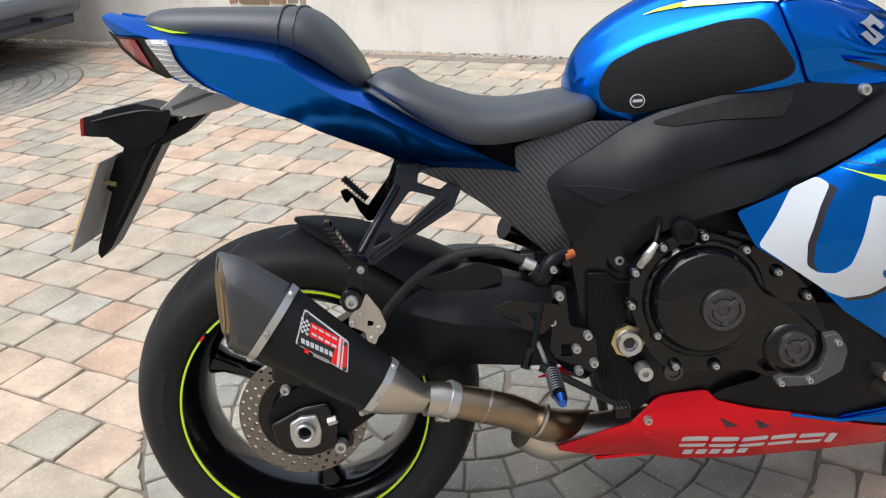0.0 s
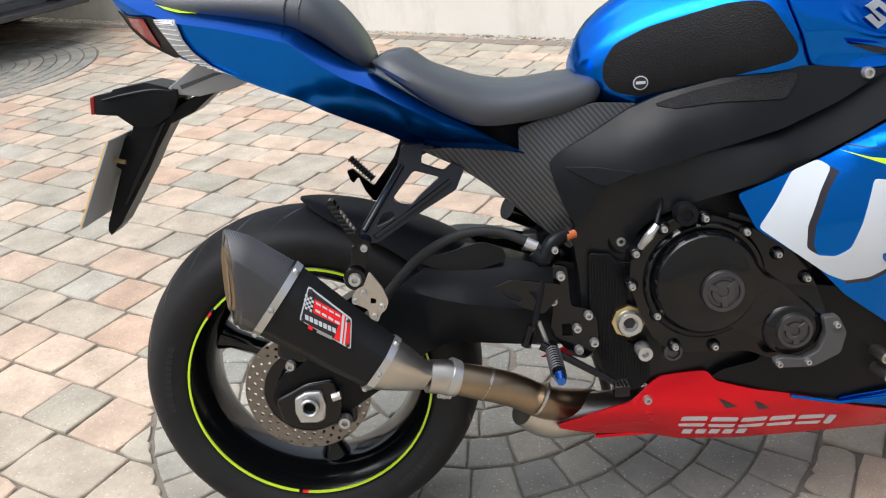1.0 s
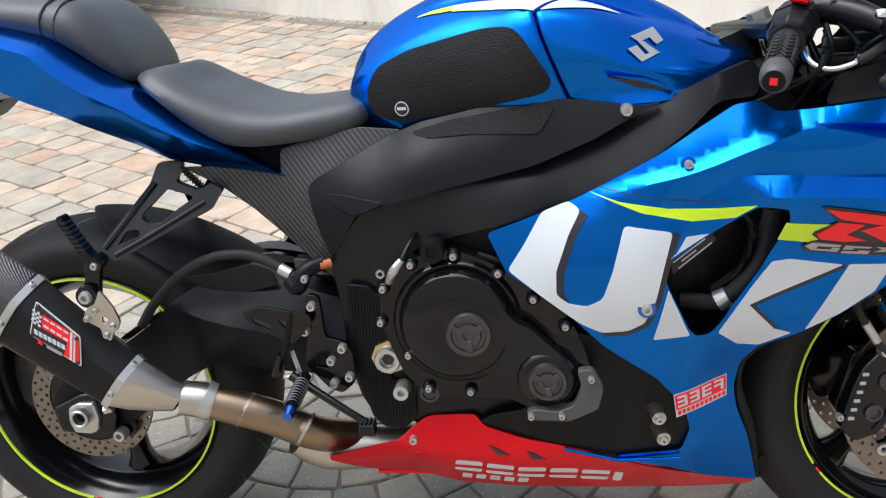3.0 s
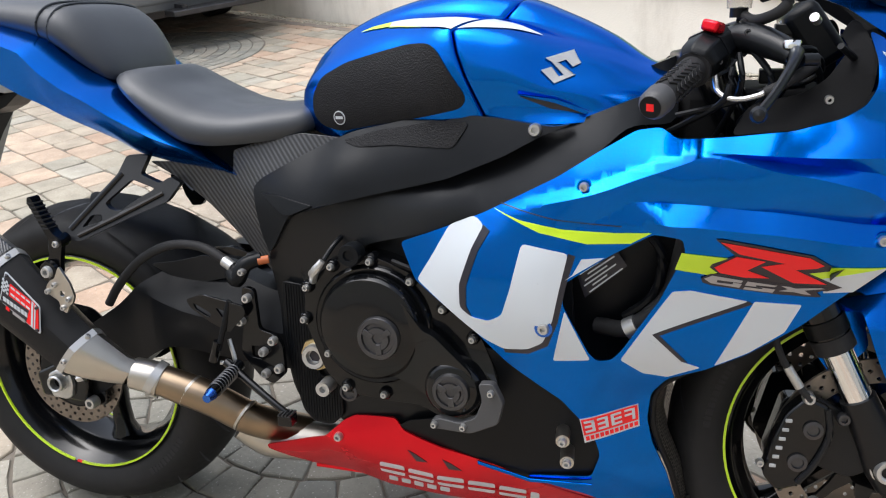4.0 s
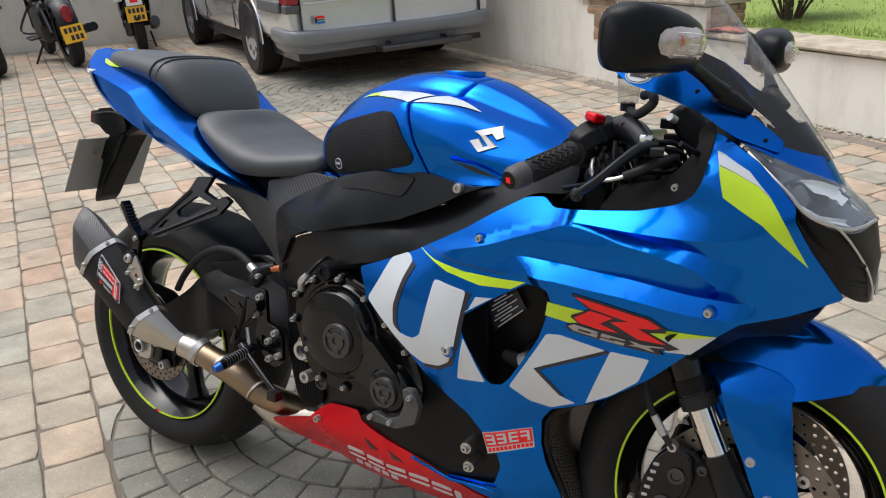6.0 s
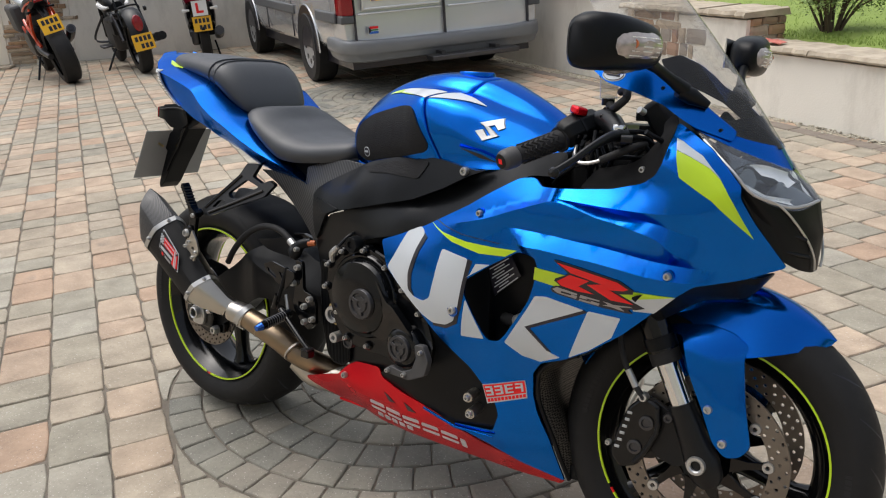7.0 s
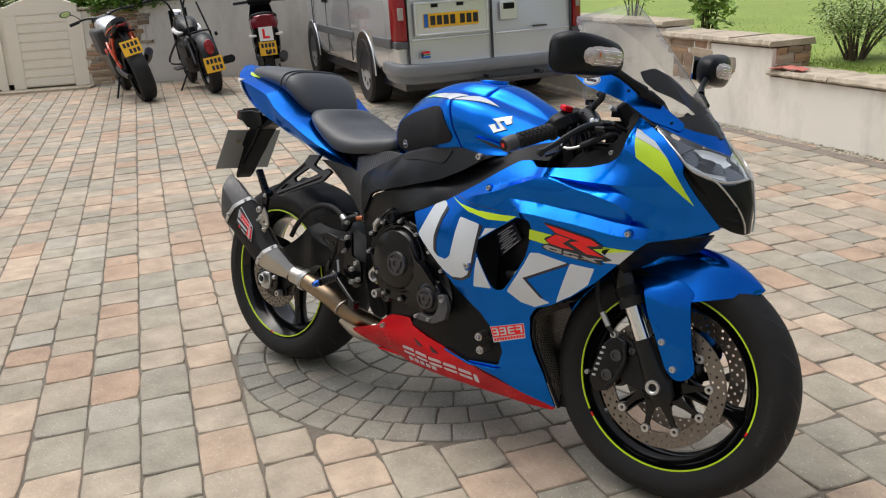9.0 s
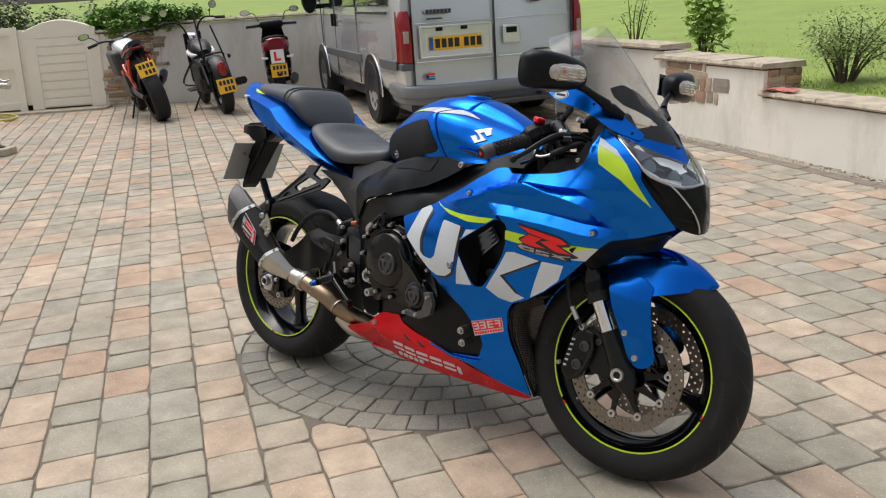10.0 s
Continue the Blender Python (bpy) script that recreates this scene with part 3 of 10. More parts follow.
def tyre_profile(r, w, bead):
    """From bead over the sidewall to the crown and back."""
    k = ((0.0, 0.80), (0.12, 0.90), (0.32, 0.985), (0.48, 1.0), (0.62, 0.95), (0.76, 0.80), (0.88, 0.57), (0.965, 0.3), (1.0, 0.0))
    half = [(bead + (r - bead) * f, -w * y) for f, y in k]
    return half + [(a, -b) for a, b in half[-2::-1]]


def drilled_disc(r0, r1, y0, y1, rings, holes, hole_r, centre, bm=None):
    """A brake disc with real drilled holes: polar cells, each with a round hole through it."""
    bm = bm or bmesh.new()
    c = Vector(centre)

    def at(r, a, y):
        return bm.verts.new(c + Vector((r * math.cos(a), y, r * math.sin(a))))
    step = (r1 - r0) / rings
    for i in range(rings):
        ra, rb = r0 + i * step, r0 + (i + 1) * step
        for j in range(holes):
            off = (i % 2) * 0.5 + (0.25 if (j % 3 == 0) else 0.0) * 0
            a, b = 2 * math.pi * (j + off) / holes, 2 * math.pi * (j + 1 + off) / holes
            m, rm = (a + b) / 2, (ra + rb) / 2
            outer = [(ra, a), (ra, m), (ra, b), (rm, b), (rb, b), (rb, m), (rb, a), (rm, a)]
            ring = []
            for q in range(8):
                t = math.atan2(outer[q][0] - rm, (outer[q][1] - m) * rm)
                ring.append((rm + math.sin(t) * hole_r, m + math.cos(t) * hole_r / rm))
            for y, flip in ((y0, False), (y1, True)):
                vo, vi = [at(r, t, y) for r, t in outer], [at(r, t, y) for r, t in ring]
                for q in range(8):
                    k = (q + 1) % 8
                    f = (vo[q], vo[k], vi[k], vi[q])
                    bm.faces.new(f[::-1] if flip else f)
            va, vb = [at(r, t, y0) for r, t in ring], [at(r, t, y1) for r, t in ring]
            for q in range(8):
                k = (q + 1) % 8
                bm.faces.new((va[q], va[k], vb[k], vb[q]))
    lathe([(r1, y0), (r1, y1)], centre, 72, False, bm)
    lathe([(r0, y0), (r0, y1)], centre, 72, False, bm)
    bmesh.ops.remove_doubles(bm, verts=bm.verts[:], dist=1e-5)
    return bm


def wheel(name, c, r, w, rim_w, hub_w, m, start, mark, label):
    bead = 0.2175
    rim = bmesh.new()
    half = [(0.2195, -rim_w), (0.2165, -rim_w - 0.002), (0.210, -rim_w + 0.006), (0.203, -rim_w + 0.016), (0.188, -rim_w * 0.55), (0.183, -rim_w * 0.3)]
    inner = half + [(a, -b) for a, b in half[::-1]]
    outer = [(0.2195, rim_w), (0.207, rim_w * 0.7), (0.194, 0.0), (0.207, -rim_w * 0.7)]
    lathe(inner + outer, c, 96, True, rim)
    wh = part(name, moved(rim, m), GLOSS_BLACK, bike, "gloss black three-spoke cast wheel")
    part("hub", moved(lathe([(0.020, -hub_w), (0.045, -hub_w), (0.050, -hub_w * 0.6), (0.043, -0.02), (0.043, 0.02), (0.050, hub_w * 0.6), (0.045, hub_w), (0.020, hub_w)], c, 40, True), m), GLOSS_BLACK, wh)
    for i in range(3):
        a = start + i * 2 * math.pi / 3
        d, t = Vector((math.cos(a), 0, math.sin(a))), Vector((-math.sin(a), 0, math.cos(a)))
        rows = []
        for q, half_t, half_y in ((0.036, 0.026, 0.034), (0.07, 0.019, 0.027), (0.12, 0.015, 0.022), (0.16, 0.017, 0.024), (0.19, 0.030, 0.034)):
            p = Vector(c) + d * q
            rows.append([p + t * (half_t * math.cos(k)) * 1.1 + Vector((0, half_y * math.sin(k), 0)) for k in (2 * math.pi * j / 10 for j in range(10))])
        part("spoke", moved(loft(rows), m), GLOSS_BLACK, wh)
    tyre = bmesh.new()
    lathe(tyre_profile(r, w, bead), c, 128, False, tyre)
    part("tyre", moved(tyre, m), TYRE, wh, label)
    for side in (-1, 1):
        y = side * (rim_w + 0.0035)
        for a0, a1, mat in ((0.05, 2.12, LIME), (0.0, 0.05, DECAL_RED), (2.20, 6.24, LIME), (2.15, 2.20, DECAL_RED)):
            if mat:
                part("rim_stripe", moved(lathe([(0.2145, y), (0.2145, y - side * 0.004), (0.2182, y - side * 0.004), (0.2182, y)], c, 48, True, None, a0 + mark, a1 + mark), m), mat, wh, "lime rim tape" if mat is LIME else "red rim tape end")
    return wh


def tyre_rubber():
    m = material("tyre_tread_rubber", (0.016, 0.016, 0.0165), 0.58, 0.0, 0.25, 16, bump=0.05, bump_scale=200)
    return m


TYRE = tyre_rubber()
rear_wheel = wheel("rear_wheel", REAR, 0.311, 0.095, 0.083, 0.075, NOTURN, radians(-85), radians(136), "wide black road tyre with worn sidewall")
front_wheel = wheel("front_wheel", FRONT, 0.300, 0.061, 0.047, 0.05, STEER, radians(-18), radians(215), "black front road tyre with curved grooves")


def tyre_grooves(c, r, w, m, parent, count, start):
    """Short curved grooves pressed into the shoulders of the tread, as thin dark slivers."""
    prof = sorted((abs(y), q) for q, y in tyre_profile(r, w, 0.2175) if q > r * 0.85)

    def skin(y):
        return float(np.interp(y, [p[0] for p in prof], [p[1] for p in prof]))
    for i in range(count):
        for side in (-1, 1):
            bm = bmesh.new()
            rows = []
            for q in range(7):
                f = q / 6
                lat = 0.18 + 0.62 * f
                a = start + 2 * math.pi * (i + (0.5 if side > 0 else 0)) / count + 0.13 * f + 0.05 * f * f
                rr = skin(w * lat) + 0.0003
                half = 0.0030 * math.sin(math.pi * (0.08 + 0.86 * f))
                row = []
                for k in (-1, 1):
                    aa = a + k * half / rr
                    row.append(Vector(c) + Vector((rr * math.cos(aa), side * w * lat, rr * math.sin(aa))))
                rows.append(row)
            loft(rows, False, False, bm)
            part("tread_groove", moved(bm, m), DECAL_BLACK, parent)


def sidewall_print(c, r, w, m, parent, starts):
    """Raised grey bars where the sidewall carries its lettering."""
    k = (r - 0.2175) / 0.0935
    lo, hi = 0.2175 + 0.027 * k, 0.2175 + 0.039 * k
    rnd = random.Random(5)
    for start in starts:
        a = start
        for i in range(11):
            wide = rnd.choice((0.022, 0.034, 0.040))
            part("sidewall_mark", moved(lathe([(lo, -0.965 * w), (lo, -0.978 * w - 0.0006), (hi, -0.992 * w - 0.0006), (hi, -0.98 * w)], c, 4, True, None, a, a + wide), m), RUBBER, parent)
            a += wide + 0.012


sidewall_print(REAR, 0.311, 0.095, NOTURN, rear_wheel, (2.75, 5.3))
sidewall_print(FRONT, 0.300, 0.061, STEER, front_wheel, (5.9, 2.6))
tyre_grooves(REAR, 0.311, 0.095, NOTURN, rear_wheel, 22, 0.1)
tyre_grooves(FRONT, 0.300, 0.061, STEER, front_wheel, 20, 0.0)

# rear brake
part("brake_disc", drilled_disc(0.078, 0.111, -0.108, -0.103, 3, 30, 0.0034, REAR), DISC_STEEL, rear_wheel, "thin drilled steel rear disc")
part("disc_carrier", lathe([(0.03, -0.09), (0.03, -0.104), (0.079, -0.106), (0.079, -0.102)], REAR, 40), GLOSS_BLACK, rear_wheel)

# front brakes
for side in (-1, 1):
    ya, yb = side * 0.078, side * 0.072
    part("brake_disc", moved(drilled_disc(0.118, 0.155, min(ya, yb), max(ya, yb), 3, 36, 0.0036, FRONT), STEER), DISC_STEEL, front_wheel, "large drilled steel front disc")
    carrier = part("disc_carrier", moved(lathe([(0.035, side * 0.05), (0.035, side * 0.066), (0.058, side * 0.074), (0.058, side * 0.068)], FRONT, 40, True), STEER), GLOSS_BLACK, front_wheel)
    for i in range(10):
        a = 2 * math.pi * i / 10
        d, t = Vector((math.cos(a), 0, math.sin(a))), Vector((-math.sin(a), 0, math.cos(a)))
        rows = []
        for q, h, sl in ((0.05, 0.014, 0.0), (0.08, 0.007, 0.006), (0.105, 0.006, 0.012), (0.117, 0.012, 0.014)):
            p = FRONT + d * q + t * sl
            rows.append([p + t * h + Vector((0, side * 0.077, 0)), p - t * h + Vector((0, side * 0.077, 0)), p - t * h + Vector((0, side * 0.069, 0)), p + t * h + Vector((0, side * 0.069, 0))])
        part("carrier_arm", moved(loft(rows), STEER), GLOSS_BLACK, front_wheel)
    for i in range(10):
        a = 2 * math.pi * i / 10 + 0.12
        p = FRONT + Vector((0.117 * math.cos(a), side * 0.079, 0.117 * math.sin(a)))
        part("disc_rivet", moved(lathe([(0.0045, side * 0.0), (0.0045, side * 0.004), (0.010, side * 0.004), (0.011, -side * 0.004), (0.0045, -side * 0.004)], p, 14), STEER), STEEL, front_wheel)

# swingarm: deep boxed arm each side
ARM = rounded([(-0.13, 0.47), (-0.25, 0.495), (-0.353, 0.528), (-0.413, 0.538), (-0.46, 0.53), (-0.515, 0.503), (-0.56, 0.46), (-0.62, 0.42), (-0.671, 0.392), (-0.745, 0.347), (-0.765, 0.31), (-0.75, 0.278), (-0.719, 0.267), (-0.642, 0.267), (-0.56, 0.32), (-0.50, 0.37), (-0.457, 0.392), (-0.364, 0.384), (-0.13, 0.36)], 0.02, 3)
arm_y = spline_surface([(-0.15, 0.42, -0.10), (-0.3, 0.50, -0.118), (-0.3, 0.42, -0.125), (-0.42, 0.535, -0.105), (-0.42, 0.47, -0.132), (-0.42, 0.40, -0.118), (-0.55, 0.42, -0.130), (-0.70, 0.31, -0.132), (-0.75, 0.30, -0.128), (-0.64, 0.28, -0.125), (-0.6, 0.36, -0.134)])
ARM_CREASE = [(-0.54, 0.495), (-0.487, 0.483), (-0.459, 0.474), (-0.413, 0.463), (-0.367, 0.452), (-0.26, 0.437), (-0.13, 0.42)]


def swing_y(x, z):
    """The arm's flank, with a pressed crease and a facet above it that leans inwards."""
    f = max(0.0, min(1.0, (x + 0.54) / 0.06))
    return arm_y(x, z) - f * (0.014 - 0.55 * max(0.0, z - float(np.interp(x, *zip(*ARM_CREASE)))))


swing = part("swingarm", sheet(ARM, swing_y, 0.05, 0.02, creases=[ARM_CREASE]), PLASTIC, bike, "satin black boxed swingarm", bevel=0.003, sharp=20)
part("far_arm", sheet(ARM, arm_y, 0.05, 0.04, side=1), SATIN_BLACK, swing)
part("cross_brace", rod((-0.34, -0.1, 0.45), (-0.34, 0.1, 0.45), 0.05, 16), SATIN_BLACK, swing)
# axle block, nut and adjuster
part("axle_block", sheet(rounded([(-0.754, 0.314), (-0.727, 0.326), (-0.70, 0.340), (-0.652, 0.345), (-0.640, 0.300), (-0.648, 0.264), (-0.745, 0.268)], 0.008), flat_y(-0.146), 0.02, 0.1), GLOSS_BLACK, swing, bevel=0.004)
part("axle_plate", sheet(rounded([(-0.719, 0.318), (-0.700, 0.328), (-0.672, 0.328), (-0.667, 0.300), (-0.672, 0.276), (-0.684, 0.270), (-0.714, 0.272), (-0.721, 0.292)], 0.004), flat_y(-0.155), 0.012, 0.1), STEEL, swing, "bright steel axle plate", bevel=0.003)
part("axle_nut", lathe([(0.0110, -0.170), (0.0140, -0.172), (0.0165, -0.170), (0.0175, -0.165), (0.0175, -0.15), (0.0110, -0.15)], (-0.693, 0, 0.306), 28), STEEL, swing, "bright round axle nut")
part("axle_end", lathe([(0.0, -0.158), (0.0108, -0.158), (0.0108, -0.14), (0.0, -0.14)], (-0.693, 0, 0.306), 20), MATT_BLACK, swing)
part("chain_adjuster", rod((-0.655, -0.150, 0.314), (-0.640, -0.150, 0.318), 0.0075, 6), STEEL, swing)
# rear caliper above the disc
cal = part("rear_caliper", sheet(rounded([(-0.735, 0.44), (-0.66, 0.43), (-0.625, 0.40), (-0.655, 0.36), (-0.70, 0.37), (-0.745, 0.385)], 0.012), flat_y(-0.132), 0.055, 0.1), GLOSS_BLACK, bike, "black rear brake caliper", bevel=0.005)
bolt("caliper_bolt", (-0.722, -0.134, 0.372), 0.009, cal)
bolt("caliper_bolt", (-0.64, -0.134, 0.262), 0.012, cal, depth=0.014)
part("caliper_bracket", sheet(rounded([(-0.74, 0.36), (-0.69, 0.35), (-0.62, 0.28), (-0.62, 0.25), (-0.66, 0.25), (-0.73, 0.28)], 0.012), flat_y(-0.124), 0.012, 0.1), GLOSS_BLACK, cal, bevel=0.003)

# rear hugger over the tyre
bm = bmesh.new()
rows = []
for i in range(25):
    a = radians(28 + 60 * i / 24)
    deg = math.degrees(a)
    lift = float(np.interp(deg, [28, 34, 40, 51, 65, 76, 88], [0.385, 0.380, 0.366, 0.344, 0.326, 0.323, 0.326]))
    w = float(np.interp(deg, [28, 60, 70, 78, 84, 88], [0.106, 0.106, 0.098, 0.075, 0.045, 0.012]))
    row = []
    for j in range(13):
        f = (j - 6) / 6
        drop = (lift - 0.296) * (0.18 * f * f + 0.82 * abs(f) ** 5) * (w / 0.106)
        row.append(REAR + Vector(((lift - drop) * math.cos(a), w * f, (lift - drop) * math.sin(a))))
    rows.append(row)
loft(rows, False, False, bm)
bmesh.ops.solidify(bm, geom=bm.faces[:], thickness=0.004)
hug = part("rear_hugger", bm, HUGGER, bike, "satin dark grey rear tyre hugger")
part("hugger_side", sheet(rounded([(-0.50, 0.535), (-0.44, 0.545), (-0.382, 0.560), (-0.345, 0.545), (-0.34, 0.52), (-0.40, 0.505), (-0.46, 0.515)], 0.010), spline_surface([(-0.5, 0.53, -0.108), (-0.45, 0.535, -0.112), (-0.35, 0.54, -0.108), (-0.4, 0.505, -0.104)]), 0.004, 0.03), HUGGER, hug, bevel=0.002)
part("hugger_bridge", sheet(rounded([(-0.385, 0.566), (-0.345, 0.570), (-0.30, 0.560), (-0.285, 0.552), (-0.315, 0.553), (-0.375, 0.557)], 0.004), flat_y(-0.09), 0.012, 0.1), GLOSS_BLACK, hug, bevel=0.002)
part("bridge_block", box((-0.312, -0.098, 0.545), (-0.285, -0.07, 0.562)), MATT_GREY, hug, bevel=0.003)

# main frame spars
FRAME_OUT = [(-0.18, 0.652), (-0.042, 0.692), (0.085, 0.723), (0.167, 0.757), (0.222, 0.789), (0.345, 0.836), (0.40, 0.85), (0.40, 0.80), (0.338, 0.80), (0.30, 0.765), (0.25, 0.728), (0.2, 0.702), (0.10, 0.655), (-0.034, 0.62), (-0.09, 0.60), (-0.128, 0.575), (-0.142, 0.545), (-0.125, 0.42), (-0.11, 0.36), (-0.13, 0.315), (-0.175, 0.30), (-0.205, 0.345), (-0.222, 0.42), (-0.225, 0.50), (-0.232, 0.545), (-0.236, 0.58), (-0.218, 0.60)]
frame_y = spline_surface([(-0.18, 0.65, -0.168), (-0.04, 0.69, -0.172), (0.085, 0.72, -0.164), (0.22, 0.785, -0.154), (0.34, 0.834, -0.136), (0.40, 0.85, -0.10), (0.30, 0.77, -0.176), (0.2, 0.705, -0.186), (0.1, 0.66, -0.19), (-0.03, 0.63, -0.185), (0.08, 0.69, -0.19), (-0.13, 0.6, -0.165), (-0.2, 0.55, -0.15), (-0.16, 0.5, -0.150), (-0.15, 0.42, -0.152), (-0.16, 0.31, -0.155), (-0.21, 0.42, -0.148)])
frame_ob = part("main_frame", sheet(rounded(FRAME_OUT, 0.018), frame_y, 0.05, 0.025), SATIN_BLACK, bike, "satin black twin-spar frame", bevel=0.006)
part("far_spar", sheet(rounded(FRAME_OUT, 0.018), frame_y, 0.05, 0.05, side=1), SATIN_BLACK, frame_ob, bevel=0.005)
part("steering_head", rod((0.37, 0, 0.88), (0.425, 0, 0.74), 0.045, 20), SATIN_BLACK, frame_ob)
part("frame_bridge", box((-0.22, -0.13, 0.42), (-0.15, 0.13, 0.60)), SATIN_BLACK, frame_ob, bevel=0.01)
part("frame_infill", sheet(rounded([(0.19, 0.67), (0.21, 0.735), (0.29, 0.785), (0.36, 0.80), (0.37, 0.75), (0.27, 0.69)], 0.01), flat_y(-0.13), 0.006, 0.1), MATT_BLACK, frame_ob)
bolt("frame_bolt", (-0.157, -0.150, 0.553), 0.0085, frame_ob)
part("bolt_recess", lathe([(0.012, -0.152), (0.021, -0.154), (0.023, -0.146), (0.012, -0.14)], (-0.157, 0, 0.553), 20), GLOSS_BLACK, frame_ob)

# ribbed frame guard, with ribs as geometry
bm = sheet(rounded([(-0.211, 0.539), (-0.174, 0.535), (-0.168, 0.524), (-0.153, 0.518), (-0.147, 0.523), (-0.151, 0.430), (-0.157, 0.399), (-0.153, 0.381), (-0.116, 0.368), (-0.114, 0.310), (-0.135, 0.291), (-0.167, 0.293), (-0.186, 0.312), (-0.204, 0.376), (-0.213, 0.457)], 0.006, 2), flat_y(-0.160), 0.006, 0.5)
guard = part("frame_guard", bm, PLASTIC, bike, "black ribbed plastic frame guard", bevel=0.0015)
for i in range(19):
    x = -0.207 + i * 0.0048
    low = float(np.interp(x, [-0.207, -0.186, -0.167, -0.14, -0.118], [0.40, 0.318, 0.298, 0.296, 0.312]))
    top = 0.534 if x < -0.176 else (0.516 if x < -0.154 else 0.372)
    part("rib", box((x, -0.1618, low), (x + 0.0022, -0.159, top)), PLASTIC, guard, flat=True)
# swingarm pivot nut
pv = part("pivot_nut", lathe([(0.0, -0.176), (0.012, -0.176), (0.0125, -0.186), (0.019, -0.187), (0.021, -0.183), (0.021, -0.165), (0.0, -0.165)], (-0.1505, 0, 0.420), 24), STEEL, bike, "bright steel hex pivot nut")
part("pivot_socket", lathe([(0.0, -0.1772), (0.0105, -0.1772), (0.0105, -0.174), (0.0, -0.174)], (-0.1505, 0, 0.420), 6), DECAL_BLACK, pv)
part("pivot_ring", lathe([(0.021, -0.172), (0.028, -0.171), (0.028, -0.160), (0.021, -0.160)], (-0.1505, 0, 0.420), 8), GOLD, pv, "gold anodised ring")

# airbox side cover between tank and spar
COVER = [(-0.266, 0.687), (-0.25, 0.702), (-0.134, 0.762), (-0.083, 0.782), (0.025, 0.806), (0.083, 0.814), (0.149, 0.810), (0.235, 0.799), (0.262, 0.803), (0.222, 0.787), (0.167, 0.757), (0.085, 0.723), (-0.042, 0.692), (-0.128, 0.670), (-0.182, 0.652), (-0.219, 0.596), (-0.228, 0.585), (-0.243, 0.61), (-0.258, 0.655)]
cover_y = spline_surface([(-0.26, 0.69, -0.135), (-0.13, 0.76, -0.128), (-0.08, 0.78, -0.135), (0.03, 0.806, -0.155), (0.083, 0.814, -0.165), (0.15, 0.81, -0.172), (0.25, 0.80, -0.18), (0.212, 0.793, -0.184), (0.08, 0.74, -0.188), (-0.04, 0.70, -0.186), (-0.12, 0.685, -0.183), (-0.18, 0.66, -0.178), (-0.23, 0.6, -0.160), (-0.2, 0.70, -0.158), (-0.1, 0.735, -0.172), (0.02, 0.76, -0.18)])
cover = part("side_cover", sheet(rounded(COVER, 0.008), cover_y, 0.012, 0.022), PLASTIC, bike, "satin black side cover under the tank", bevel=0.0025)
part("far_side_cover", sheet(rounded(COVER, 0.008), cover_y, 0.012, 0.05, side=1), PLASTIC, cover)
part("cover_grip_pad", sheet(rounded([(-0.10, 0.768), (-0.068, 0.761), (0.0, 0.768), (0.092, 0.766), (0.115, 0.803), (0.066, 0.804), (-0.04, 0.785)], 0.01), cover_y, 0.003, 0.02, 0.0022), GRIP_PAD, cover, "dark textured rubber grip pad")
part("cover_facet", sheet(rounded([(-0.245, 0.682), (-0.20, 0.682), (-0.135, 0.672), (-0.175, 0.655), (-0.19, 0.652)], 0.006), lambda x, z: cover_y(x, z) - 0.004, 0.008, 0.02), PLASTIC, cover, bevel=0.002)
bolt("cover_bolt", (0.212, -0.184, 0.795), 0.0095, cover)

# carbon infill below the seat
CARB = [(-0.47, 0.722), (-0.40, 0.722), (-0.31, 0.706), (-0.31, 0.744), (-0.246, 0.763), (-0.184, 0.774), (-0.117, 0.768), (-0.133, 0.756), (-0.258, 0.693), (-0.264, 0.686), (-0.256, 0.655), (-0.241, 0.612), (-0.222, 0.556), (-0.236, 0.540), (-0.292, 0.589), (-0.36, 0.651), (-0.411, 0.69)]
carb_y = spline_surface([(-0.46, 0.718, -0.118), (-0.31, 0.72, -0.116), (-0.25, 0.76, -0.112), (-0.12, 0.768, -0.11), (-0.26, 0.69, -0.132), (-0.24, 0.61, -0.14), (-0.23, 0.545, -0.132), (-0.3, 0.6, -0.12), (-0.4, 0.69, -0.115)])
carb = part("carbon_panel", sheet(rounded(CARB, 0.006), carb_y, 0.006, 0.025), CARBON, bike, "woven carbon side panel below the seat", bevel=0.0015)
part("far_carbon_panel", sheet(rounded(CARB, 0.006), carb_y, 0.006, 0.06, side=1), CARBON, carb)

